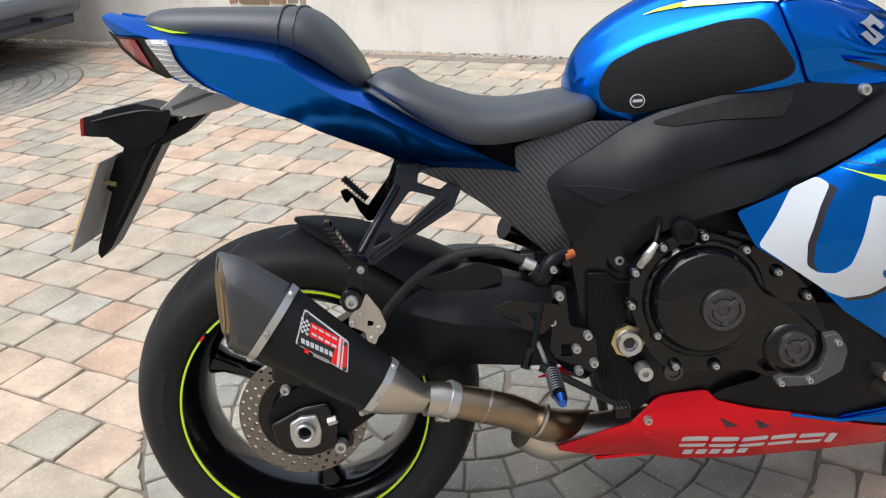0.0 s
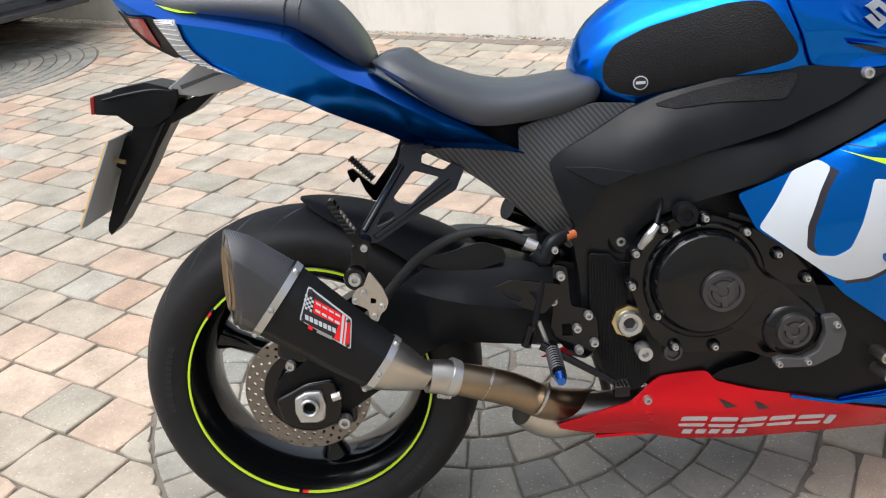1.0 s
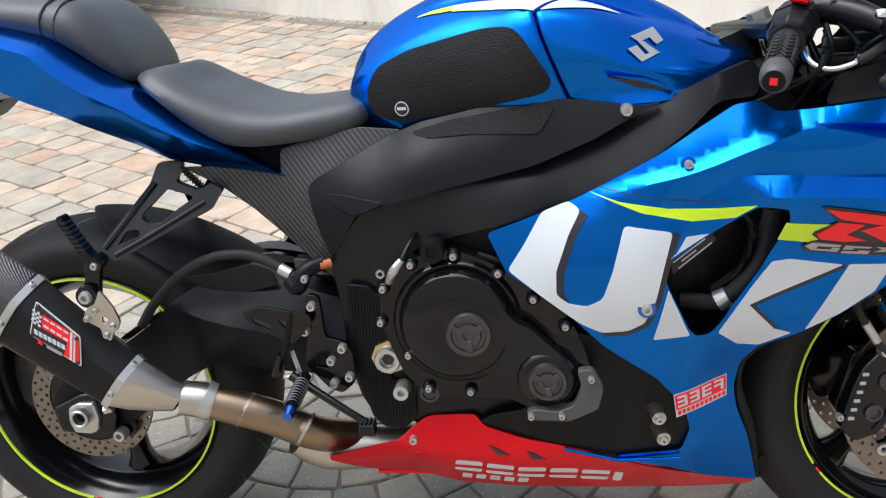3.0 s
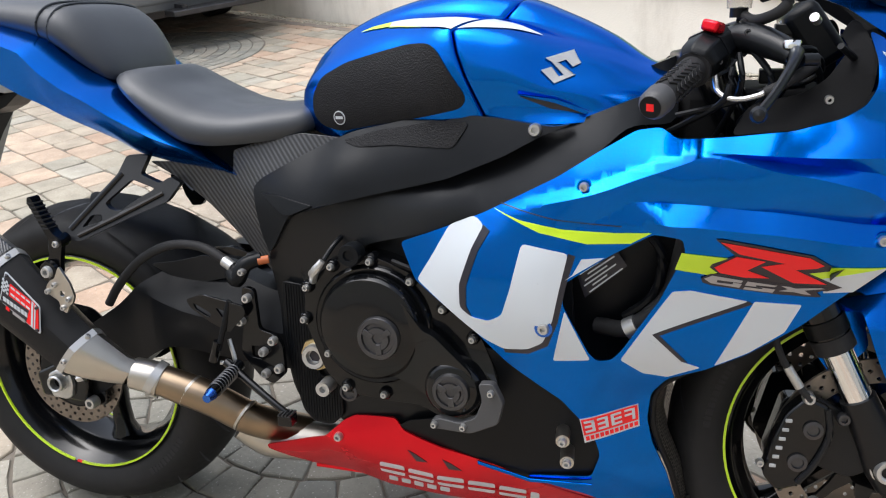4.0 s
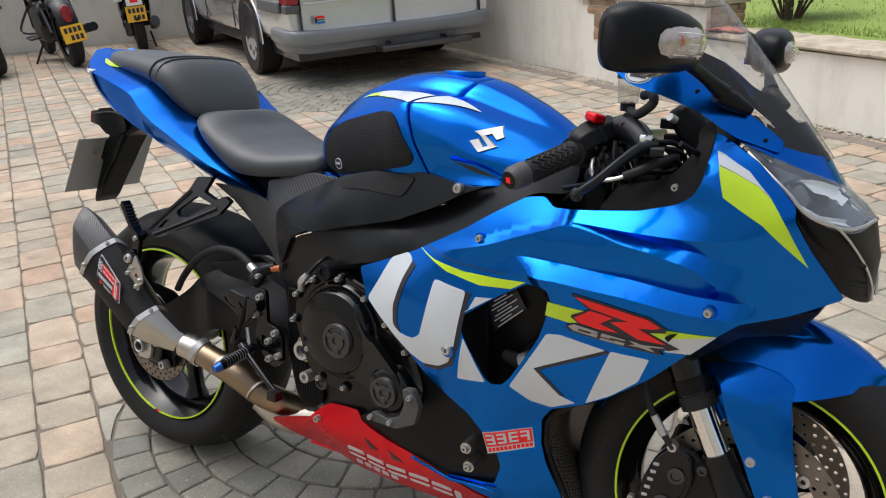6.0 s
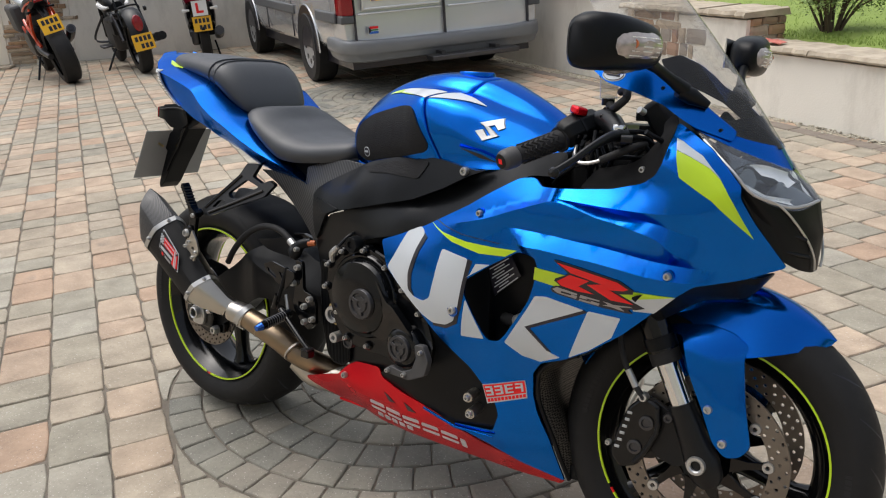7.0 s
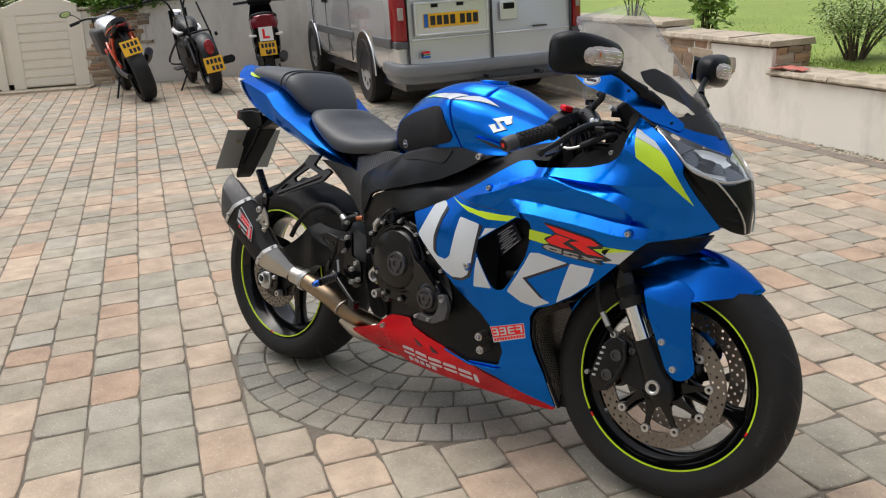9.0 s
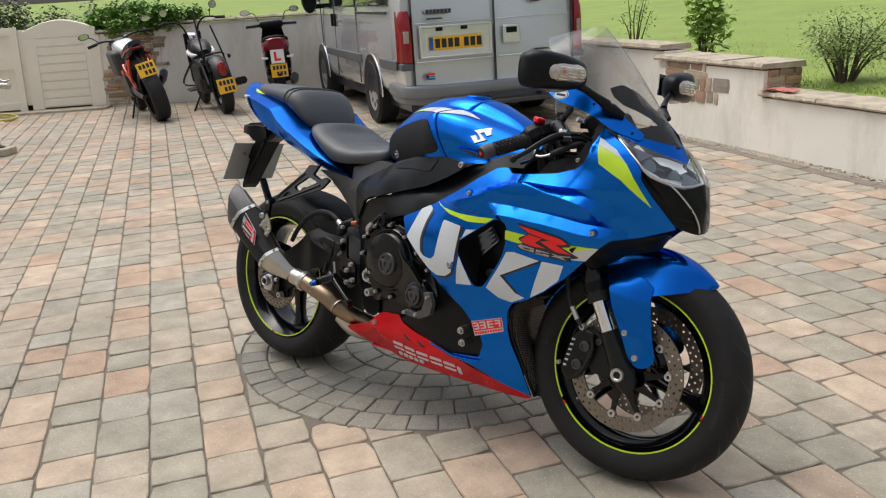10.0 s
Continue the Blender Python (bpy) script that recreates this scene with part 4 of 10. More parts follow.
# ---- tank ----
# half sections from the lower edge over the knee flank, the shoulder and the raised top to the middle
TANK = [(-0.207, ((0.042, 0.80), (0.046, 0.81), (0.046, 0.817), (0.045, 0.824), (0.040, 0.829), (0.030, 0.834), (0.023, 0.838), (0.018, 0.840), (0.013, 0.842), (0.006, 0.843), (0, 0.843))),
        (-0.197, ((0.062, 0.788), (0.068, 0.807), (0.068, 0.820), (0.066, 0.832), (0.060, 0.842), (0.045, 0.851), (0.034, 0.858), (0.027, 0.863), (0.019, 0.866), (0.010, 0.868), (0, 0.868))),
        (-0.175, ((0.080, 0.776), (0.088, 0.805), (0.088, 0.825), (0.086, 0.843), (0.078, 0.859), (0.060, 0.873), (0.046, 0.883), (0.037, 0.890), (0.026, 0.895), (0.013, 0.898), (0, 0.898))),
        (-0.13, ((0.099, 0.768), (0.109, 0.807), (0.109, 0.834), (0.106, 0.858), (0.097, 0.880), (0.075, 0.899), (0.056, 0.913), (0.045, 0.921), (0.032, 0.928), (0.016, 0.931), (0, 0.932))),
        (-0.06, ((0.122, 0.778), (0.134, 0.822), (0.135, 0.850), (0.130, 0.878), (0.120, 0.902), (0.095, 0.924), (0.070, 0.941), (0.056, 0.951), (0.040, 0.958), (0.020, 0.962), (0, 0.963))),
        (0.02, ((0.148, 0.792), (0.162, 0.828), (0.163, 0.862), (0.157, 0.892), (0.143, 0.920), (0.114, 0.941), (0.085, 0.953), (0.068, 0.967), (0.052, 0.976), (0.027, 0.981), (0, 0.983))),
        (0.08, ((0.166, 0.800), (0.179, 0.832), (0.182, 0.868), (0.178, 0.900), (0.166, 0.931), (0.133, 0.946), (0.098, 0.953), (0.080, 0.969), (0.061, 0.980), (0.031, 0.984), (0, 0.986))),
        (0.16, ((0.166, 0.800), (0.165, 0.826), (0.178, 0.864), (0.171, 0.896), (0.156, 0.922), (0.122, 0.936), (0.086, 0.943), (0.071, 0.960), (0.053, 0.971), (0.028, 0.975), (0, 0.977))),
        (0.235, ((0.165, 0.801), (0.158, 0.820), (0.163, 0.844), (0.149, 0.872), (0.133, 0.897), (0.104, 0.911), (0.071, 0.921), (0.057, 0.934), (0.043, 0.944), (0.022, 0.948), (0, 0.950))),
        (0.30, ((0.150, 0.806), (0.147, 0.818), (0.142, 0.838), (0.122, 0.864), (0.103, 0.881), (0.079, 0.892), (0.056, 0.901), (0.046, 0.908), (0.035, 0.913), (0.018, 0.917), (0, 0.918))),
        (0.36, ((0.112, 0.832), (0.108, 0.838), (0.098, 0.849), (0.083, 0.858), (0.067, 0.865), (0.051, 0.870), (0.039, 0.873), (0.031, 0.875), (0.023, 0.877), (0.011, 0.878), (0, 0.878))),
        (0.392, ((0.076, 0.848), (0.073, 0.851), (0.067, 0.855), (0.058, 0.859), (0.048, 0.862), (0.037, 0.864), (0.028, 0.865), (0.023, 0.866), (0.016, 0.866), (0.008, 0.867), (0, 0.867)))]
# the seam between tank and front cover, forwards at the foot and over the top, back at the shoulder
SEAM = (0.140, 0.127, 0.110, 0.097, 0.088, 0.118, 0.146, 0.158, 0.163, 0.165, 0.165)
CUT = 0.10


def hermite(xs, ys, x):
    """Smooth curve through the values, with finite-difference slopes."""
    x = min(max(x, xs[0]), xs[-1])
    i = min(max(int(np.searchsorted(xs, x)) - 1, 0), len(xs) - 2)

    def slope(j):
        if j == 0 or j == len(xs) - 1:
            a, b = (0, 1) if j == 0 else (j - 1, j)
            return (ys[b] - ys[a]) / (xs[b] - xs[a])
        d0, d1 = (ys[j] - ys[j - 1]) / (xs[j] - xs[j - 1]), (ys[j + 1] - ys[j]) / (xs[j + 1] - xs[j])
        return 0.0 if d0 * d1 <= 0 else 2 * d0 * d1 / (d0 + d1)
    h = xs[i + 1] - xs[i]
    t = (x - xs[i]) / h
    return ((2 * t ** 3 - 3 * t * t + 1) * ys[i] + (t ** 3 - 2 * t * t + t) * h * slope(i) + (3 * t * t - 2 * t ** 3) * ys[i + 1] + (t ** 3 - t * t) * h * slope(i + 1))


TANK_X = [q[0] for q in TANK]
TANK_C = [[[q[1][k][j] for q in TANK] for j in (0, 1)] for k in range(11)]


@functools.lru_cache(maxsize=None)
def tank_half(x):
    return [(hermite(TANK_X, TANK_C[k][0], x), hermite(TANK_X, TANK_C[k][1], x)) for k in range(11)]


def tank_skin(s, k, lift=0.0):
    """A point of the tank's near side: station s, line k of the half section (0 foot, 4 shoulder, 10 middle)."""
    w = max(0.0, min(1.0, (s + 0.05) / 0.15)) if s <= CUT else max(0.0, 1 - (s - CUT) / 0.19)
    x = s + w * (float(np.interp(k, range(11), SEAM)) - CUT)
    half = tank_half(round(x, 5))
    y, z = (hermite(range(11), [q[j] for q in half], k) for j in (0, 1))
    return Vector((x, -y, z))


def tank_lift(s, k, lift):
    p = tank_skin(s, k)
    a = tank_skin(s + 0.004, k) - tank_skin(s - 0.004, k)
    b = tank_skin(s, min(10, k + 0.08)) - tank_skin(s, max(0, k - 0.08))
    return p + a.cross(b).normalized() * lift


def tank_y(x, z):
    half = tank_half(round(x, 5))[:7]
    return -hermite([q[1] for q in half], [q[0] for q in half], z)


def tank_row(s, grow=0.0):
    half = [tank_lift(s, k, grow) for k in np.linspace(0, 10, 41)]
    half[-1].y = 0.0
    return half + [Vector((p.x, -p.y, p.z)) for p in half[-2::-1]]


stations = [-0.2065, -0.203, -0.197, -0.188, -0.175, -0.155] + [round(-0.13 + 0.0222 * i, 4) for i in range(10)]
rows = [tank_row(q) for q in stations] + [tank_row(0.090), tank_row(0.096, -0.0006), tank_row(0.0985, -0.003), tank_row(0.0990, -0.008)]
tank = part("fuel_tank", loft(rows), BLUE, bike, "blue metallic fuel tank with white stripe", sharp=60)
rows = [tank_row(0.1010, -0.008), tank_row(0.1015, -0.003), tank_row(0.104, -0.0006)] + [tank_row(round(0.11 + 0.0175 * i, 4)) for i in range(16)] + [tank_row(0.383), tank_row(0.392)]
cov = part("tank_cover", loft(rows), BLUE, tank, "raised blue front tank cover", sharp=60)
cap = part("filler_cap", lathe([(0.0, 0.0), (0.026, 0.0), (0.028, -0.002), (0.028, -0.02), (0.0, -0.02)], (0, 0, 0), 36), DARK_METAL, tank, "dark fuel filler cap")
cap.data.transform(pose(0.10, 0, 0.9885, 90, 0, 0))
cap_ring = part("cap_ring", lathe([(0.029, 0.0), (0.038, 0.0), (0.040, -0.003), (0.040, -0.02), (0.029, -0.02)], (0, 0, 0), 36), BLUE, cap, "blue cap surround")
cap_ring.data.transform(pose(0.10, 0, 0.9880, 90, 0, 0))
# knee pad, badge and graphics laid on the tank
PAD = [(-0.152, 0.786), (-0.168, 0.804), (-0.168, 0.832), (-0.150, 0.862), (-0.10, 0.885), (-0.04, 0.900), (0.012, 0.912), (0.050, 0.914), (0.066, 0.906), (0.112, 0.838), (0.103, 0.822), (0.04, 0.808), (-0.06, 0.789), (-0.114, 0.778)]
pad = part("knee_pad", sheet(rounded(PAD, 0.014, 4), tank_y, 0.004, 0.016, 0.0028), GRIP_PAD, tank, "black textured rubber knee pad")
badge = part("pad_badge", sheet(rounded([(-0.113 + 0.0115 * math.cos(a), 0.800 + 0.0115 * math.sin(a)) for a in (2 * math.pi * i / 16 for i in range(16))], 0.002, 1), tank_y, 0.003, 0.03, 0.0036), WHITE, pad, "small round black and white badge")
part("badge_centre", sheet([(-0.113 + 0.0095 * math.cos(a), 0.800 + 0.0095 * math.sin(a)) for a in (2 * math.pi * i / 16 for i in range(16))], tank_y, 0.003, 0.03, 0.0042), DECAL_BLACK, badge)
part("badge_bar", sheet([(-0.120, 0.798), (-0.106, 0.7985), (-0.106, 0.803), (-0.120, 0.8025)], tank_y, 0.003, 0.03, 0.0046), WHITE, badge)


def tank_patch(name, ss, lo, hi, mat, label, parent, lift=0.0012):
    """A strip laid on the tank skin between two lines of its half section, station by station."""
    rows = []
    for i in range(25):
        f = i / 24 * (len(ss) - 1)
        q, a, b = (float(np.interp(f, range(len(ss)), v)) for v in (ss, lo, hi))
        rows.append([tank_lift(q, a + (b - a) * k / 8, lift) for k in range(9)])
    return part(name, loft(rows, False, False), mat, parent, label)


tank_patch("tank_stripe", [-0.035, 0.0, 0.05, 0.0965], [5.30, 4.85, 4.40, 4.06], [5.72, 5.52, 5.30, 5.12], WHITE, "white stripe", tank)
tank_patch("tank_stripe_tip", [-0.088, -0.062, -0.0355], [5.72, 5.50, 5.30], [5.76, 5.78, 5.72], LIME, "lime stripe tip", tank)
tank_patch("tank_stripe_tip", [-0.0355, 0.0, 0.03], [5.22, 4.80, 4.56], [5.30, 4.85, 4.57], LIME, "thin lime stripe edge", tank)
tank_patch("cover_stripe", [0.104, 0.13, 0.16, 0.20], [4.12, 4.35, 4.62, 4.95], [5.5, 5.42, 5.25, 4.97], WHITE, "white wedge on the cover", cov)
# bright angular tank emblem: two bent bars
for pts in ([(0.219, 0.891), (0.253, 0.901), (0.266, 0.883), (0.256, 0.878), (0.246, 0.888), (0.232, 0.883)], [(0.215, 0.875), (0.228, 0.879), (0.239, 0.866), (0.251, 0.869), (0.261, 0.868), (0.234, 0.857)], [(0.224, 0.889), (0.236, 0.885), (0.258, 0.869), (0.248, 0.864)]):
    part("emblem_bar", sheet(pts, tank_y, 0.005, 0.02, 0.0045), STEEL, cov, "chrome emblem bar", bevel=0.0016)
part("tank_vent", sheet(rounded([(0.185, 0.840), (0.235, 0.831), (0.278, 0.815), (0.23, 0.822)], 0.004), tank_y, 0.006, 0.02, 0.0046), DECAL_BLACK, cov)
part("vent_lip", sheet(rounded([(0.183, 0.843), (0.236, 0.836), (0.283, 0.819), (0.278, 0.815), (0.235, 0.831)], 0.002), tank_y, 0.008, 0.02, 0.009), BLUE, cov, bevel=0.002)

# ---- seats ----
SPROF = [(0.93, 0.0), (0.99, 0.18), (1.0, 0.38), (0.965, 0.6), (0.88, 0.78), (0.72, 0.91), (0.48, 0.975), (0.22, 0.998), (0.0, 1.0)]


def seat_body(stations, droop=0.0, notch=0.0):
    rows = []
    for x, zl, zt, hw, *back in stations:
        half = []
        for u, v in SPROF:
            dx = notch * max(0.0, min(1.0, (-0.44 - x) / 0.085)) * (1 - u * u)
            half.append(Vector((x + dx, -hw * u, zl + (zt - zl) * v)))
        rows.append(half + [Vector((p.x, -p.y, p.z)) for p in half[-2::-1]])
    return loft(rows)


def dense(stations, per=4):
    pts = np.array([s[:4] for s in stations])
    out = []
    for i in range(len(pts) - 1):
        p1, p2 = pts[i], pts[i + 1]
        p0, p3 = pts[max(i - 1, 0)], pts[min(i + 2, len(pts) - 1)]
        for k in range(per):
            t = k / per
            out.append(tuple(0.5 * (2 * p1 + (p2 - p0) * t + (2 * p0 - 5 * p1 + 4 * p2 - p3) * t * t + (3 * p1 - p0 - 3 * p2 + p3) * t ** 3)))
    out.append(tuple(pts[-1]))
    return out


seat = part("rider_seat", seat_body(dense([(-0.536, 0.860, 0.872, 0.075), (-0.528, 0.852, 0.878, 0.105), (-0.505, 0.836, 0.874, 0.132), (-0.46, 0.803, 0.856, 0.148), (-0.40, 0.766, 0.832, 0.152), (-0.36, 0.755, 0.818, 0.149), (-0.30, 0.755, 0.810, 0.14), (-0.22, 0.764, 0.817, 0.12), (-0.188, 0.772, 0.817, 0.108), (-0.175, 0.779, 0.81, 0.095), (-0.170, 0.786, 0.80, 0.08)]), 0.0, 0.045), SEAT_VINYL, bike, "dark grey vinyl rider seat")
pill = part("pillion_seat", seat_body(dense([(-0.880, 0.975, 0.988, 0.055), (-0.872, 0.965, 0.997, 0.078), (-0.84, 0.955, 1.003, 0.100), (-0.75, 0.948, 0.998, 0.120), (-0.665, 0.932, 0.991, 0.132), (-0.62, 0.912, 0.985, 0.134), (-0.585, 0.885, 0.958, 0.126), (-0.555, 0.862, 0.918, 0.108), (-0.54, 0.855, 0.888, 0.086), (-0.534, 0.852, 0.870, 0.062)])), SEAT_VINYL, bike, "dark grey vinyl pillion pad with a seam")
for x0, z0 in ((-0.640, 0.0), (-0.662, 0.0)):
    zl, zt, hw = float(np.interp(x0, [-0.75, -0.665, -0.62], [0.948, 0.932, 0.912])), float(np.interp(x0, [-0.75, -0.665, -0.62], [0.998, 0.991, 0.985])), 0.1325
    line = [Vector((x0 + 0.012 * v, -hw * u * 1.004, zl + (zt - zl) * v + 0.0012)) for u, v in SPROF]
    line += [Vector((p.x, -p.y, p.z)) for p in line[-2::-1]]
    part("seat_seam", tube(line, 0.0022, 6, 2), SEAT_VINYL, pill, "stitched seam")

# ---- tail unit ----
TL_RED = [(-0.912, 0.963), (-0.870, 0.959), (-0.866, 0.951), (-0.853, 0.914), (-0.873, 0.926), (-0.902, 0.948)]
TL_DARK = [(-0.934, 0.977), (-0.915, 0.967), (-0.852, 0.960), (-0.844, 0.944), (-0.827, 0.917), (-0.819, 0.899), (-0.83, 0.898), (-0.856, 0.910), (-0.878, 0.921), (-0.909, 0.945)]
TL_CLEAR = [(-0.851, 0.958), (-0.817, 0.955), (-0.810, 0.946), (-0.806, 0.925), (-0.795, 0.905), (-0.774, 0.885), (-0.753, 0.873), (-0.733, 0.863), (-0.769, 0.878), (-0.80, 0.890), (-0.82, 0.903), (-0.836, 0.931), (-0.849, 0.951)]
TAIL = [(-0.938, 1.005, 0.03, 0.998, 0.070, 0.984, 0.058), (-0.88, 0.990, 0.07, 0.972, 0.132, 0.934, 0.108), (-0.82, 0.966, 0.105, 0.950, 0.172, 0.896, 0.145), (-0.75, 0.953, 0.12, 0.936, 0.183, 0.868, 0.163), (-0.68, 0.938, 0.13, 0.917, 0.190, 0.836, 0.166), (-0.645, 0.928, 0.126, 0.907, 0.197, 0.821, 0.160), (-0.61, 0.906, 0.112, 0.877, 0.201, 0.799, 0.148), (-0.57, 0.872, 0.108, 0.850, 0.199, 0.777, 0.130), (-0.53, 0.848, 0.118, 0.830, 0.195, 0.757, 0.118), (-0.49, 0.822, 0.132, 0.803, 0.184, 0.735, 0.114), (-0.43, 0.782, 0.140, 0.769, 0.168, 0.722, 0.115), (-0.38, 0.754, 0.138, 0.748, 0.152, 0.716, 0.115), (-0.33, 0.720, 0.128, 0.722, 0.134, 0.708, 0.114), (-0.302, 0.703, 0.118, 0.704, 0.122, 0.700, 0.113)]


def tail_at(x):
    return [float(np.interp(x, [s[0] for s in TAIL], [s[k] for s in TAIL])) for k in range(1, 7)]


def tail_side(x, z):
    zt, yt, zc, yc, zb, yb = tail_at(x)
    h = zc - zb
    return -float(np.interp(z, [zb, zb + h * 0.17, zb + h * 0.5, zc, zt * 0.5 + zc * 0.5 + 0.001, zt + 1e-4], [yb, yb + (yc - yb) * 0.25, yb + (yc - yb) * 0.66, yc, yt * 0.45 + yc * 0.55, yt]))


rows = []
for i in range(49):
    x = -0.938 + (0.938 - 0.302) * i / 48
    zt, yt, zc, yc, zb, yb = tail_at(x)
    half = [Vector((x, -yt * 0.8, zt - 0.004)), Vector((x, -yt, zt)), Vector((x, -(yt * 0.45 + yc * 0.55), zt * 0.5 + zc * 0.5 + 0.001)), Vector((x, -yc, zc)), Vector((x, -(yb + (yc - yb) * 0.66), zb + (zc - zb) * 0.5)), Vector((x, -(yb + (yc - yb) * 0.25), zb + (zc - zb) * 0.17)), Vector((x, -yb, zb)), Vector((x, -yb * 0.85, zb + 0.006))]
    rows.append(half + [Vector((p.x, -p.y, p.z)) for p in half[::-1]])
tail = part("tail_unit", loft(rows), BLUE, bike, "blue metallic tail unit", sharp=24)
part("tail_stripe_edge", sheet([(-0.862, 0.9795), (-0.82, 0.9668), (-0.795, 0.9612), (-0.82, 0.9640), (-0.84, 0.9700)], tail_side, 0.004, 0.01, 0.0036), LIME, tail, "lime stripe")
part("tail_light", sheet(rounded(TL_RED, 0.003), tail_side, 0.006, 0.008, 0.0085), RED_LENS, tail, "red tail light lens")
part("light_surround", sheet(rounded(TL_DARK, 0.004), tail_side, 0.004, 0.008, 0.005), PLASTIC, tail)
clear_ind = part("clear_indicator", sheet(rounded(TL_CLEAR, 0.003), tail_side, 0.004, 0.008, 0.0065), CLEAR_LENS, tail, "clear ribbed indicator lens")
for k in range(14):
    f = (k + 0.5) / 14
    inner_edge, outer_edge = [TL_CLEAR[i] for i in (1, 2, 3, 4, 5, 6, 7)], [TL_CLEAR[i] for i in (0, 12, 11, 10, 9, 8, 7)]
    p, r = (np.array([np.interp(f * 5.2, range(7), [q[i] for q in e]) for i in (0, 1)]) for e in (outer_edge, inner_edge))
    a, b = p * 0.92 + r * 0.08, p * 0.08 + r * 0.92
    part("lens_rib", sheet([tuple(a), tuple(b), (b[0], b[1] - 0.0016), (a[0], a[1] - 0.0016)], tail_side, 0.002, 0.02, 0.0078), WHITE_PAINT, clear_ind)

# tail tidy, plate and its light
HEAD = [(-1.005, 0.844), (-0.974, 0.848), (-0.971, 0.852), (-0.921, 0.858), (-0.862, 0.844), (-0.864, 0.829), (-0.882, 0.803), (-0.908, 0.788), (-0.922, 0.783), (-0.948, 0.789), (-0.970, 0.809), (-1.009, 0.813)]
head_y = spline_surface([(-1.008, 0.83, -0.044), (-0.92, 0.862, -0.030), (-0.965, 0.842, -0.052), (-0.865, 0.838, -0.056), (-0.95, 0.80, -0.050), (-0.885, 0.803, -0.036)])
ut = part("plate_bracket", sheet(HEAD, head_y, 0.09, 0.012), PLASTIC, bike, "black plastic plate bracket", bevel=0.002, sharp=18)
part("bracket_ridge", tube([(-0.99, -0.054, 0.836), (-0.95, -0.057, 0.842), (-0.905, -0.056, 0.846), (-0.865, -0.060, 0.842)], [0.002, 0.003, 0.003, 0.002], 6), PLASTIC, ut)
part("rear_reflector", sheet([(-1.014, 0.842), (-1.006, 0.844), (-1.010, 0.813), (-1.017, 0.813)], flat_y(-0.044), 0.088, 0.1), RED_LENS, ut, "red reflector", bevel=0.002)
part("bracket_leg", sheet([(-0.954, 0.788), (-0.918, 0.785), (-0.892, 0.797), (-0.889, 0.790), (-0.920, 0.745), (-0.940, 0.711), (-0.972, 0.665), (-1.005, 0.619), (-1.026, 0.601), (-1.030, 0.610), (-1.027, 0.623), (-1.004, 0.676), (-0.987, 0.715), (-1.006, 0.730), (-1.002, 0.752), (-0.980, 0.764), (-0.958, 0.777)], lambda x, z: -0.034 + 0.25 * max(0.0, x + 0.955 - 0.28 * (z - 0.70)), 0.060, 0.02), PLASTIC, ut, bevel=0.003, sharp=20)
part("leg_channel", sheet([(-0.905, 0.786), (-0.897, 0.790), (-0.935, 0.728), (-0.985, 0.655), (-0.992, 0.655), (-0.955, 0.716)], flat_y(-0.0385), 0.006, 0.1), GLOSS_BLACK, ut, bevel=0.001)
part("bracket_strut", sheet([(-0.893, 0.799), (-0.873, 0.816), (-0.848, 0.827), (-0.816, 0.836), (-0.790, 0.845), (-0.800, 0.836), (-0.815, 0.827), (-0.847, 0.803), (-0.889, 0.786)], flat_y(-0.030), 0.060, 0.05), PLASTIC, ut, bevel=0.003)
part("bracket_top", sheet([(-0.879, 0.847), (-0.825, 0.882), (-0.803, 0.885), (-0.770, 0.868), (-0.746, 0.848), (-0.768, 0.838), (-0.831, 0.829), (-0.862, 0.835)], spline_surface([(-0.87, 0.845, -0.052), (-0.80, 0.875, -0.048), (-0.75, 0.846, -0.040), (-0.83, 0.83, -0.046)]), 0.09, 0.03), PLATE_GREY, ut, "grey bracket top", bevel=0.004)
part("top_groove", sheet([(-0.858, 0.850), (-0.80, 0.8655), (-0.783, 0.864), (-0.80, 0.860), (-0.856, 0.843)], spline_surface([(-0.87, 0.845, -0.0535), (-0.80, 0.875, -0.0495), (-0.75, 0.846, -0.0415), (-0.83, 0.83, -0.0475)]), 0.003, 0.03), VAN_TRIM, ut)
pm = Matrix.Translation((-1.0035, 0, 0.705)) @ Matrix.Rotation(radians(27), 4, "Y")
pl = part("number_plate", moved(box((-0.003, -0.114, -0.080), (0.0, 0.114, 0.080)), pm), PLATE_GREY, ut, "grey-backed number plate", bevel=0.001)
part("plate_face", moved(box((-0.005, -0.112, -0.078), (-0.0035, 0.112, 0.078)), pm), YELLOW_PLATE, pl, "yellow reflective face")
part("plate_screw", rod((-0.988, -0.06, 0.738), (-0.966, -0.063, 0.732), 0.004), GOLD, pl)
for k, z in enumerate((0.03, -0.04)):
    for j in range(4 if k == 0 else 3):
        part("plate_bar", moved(box((-0.0062, -0.09 + j * 0.046, z - 0.028), (-0.0052, -0.058 + j * 0.046, z + 0.028)), pm), DECAL_BLACK, pl)

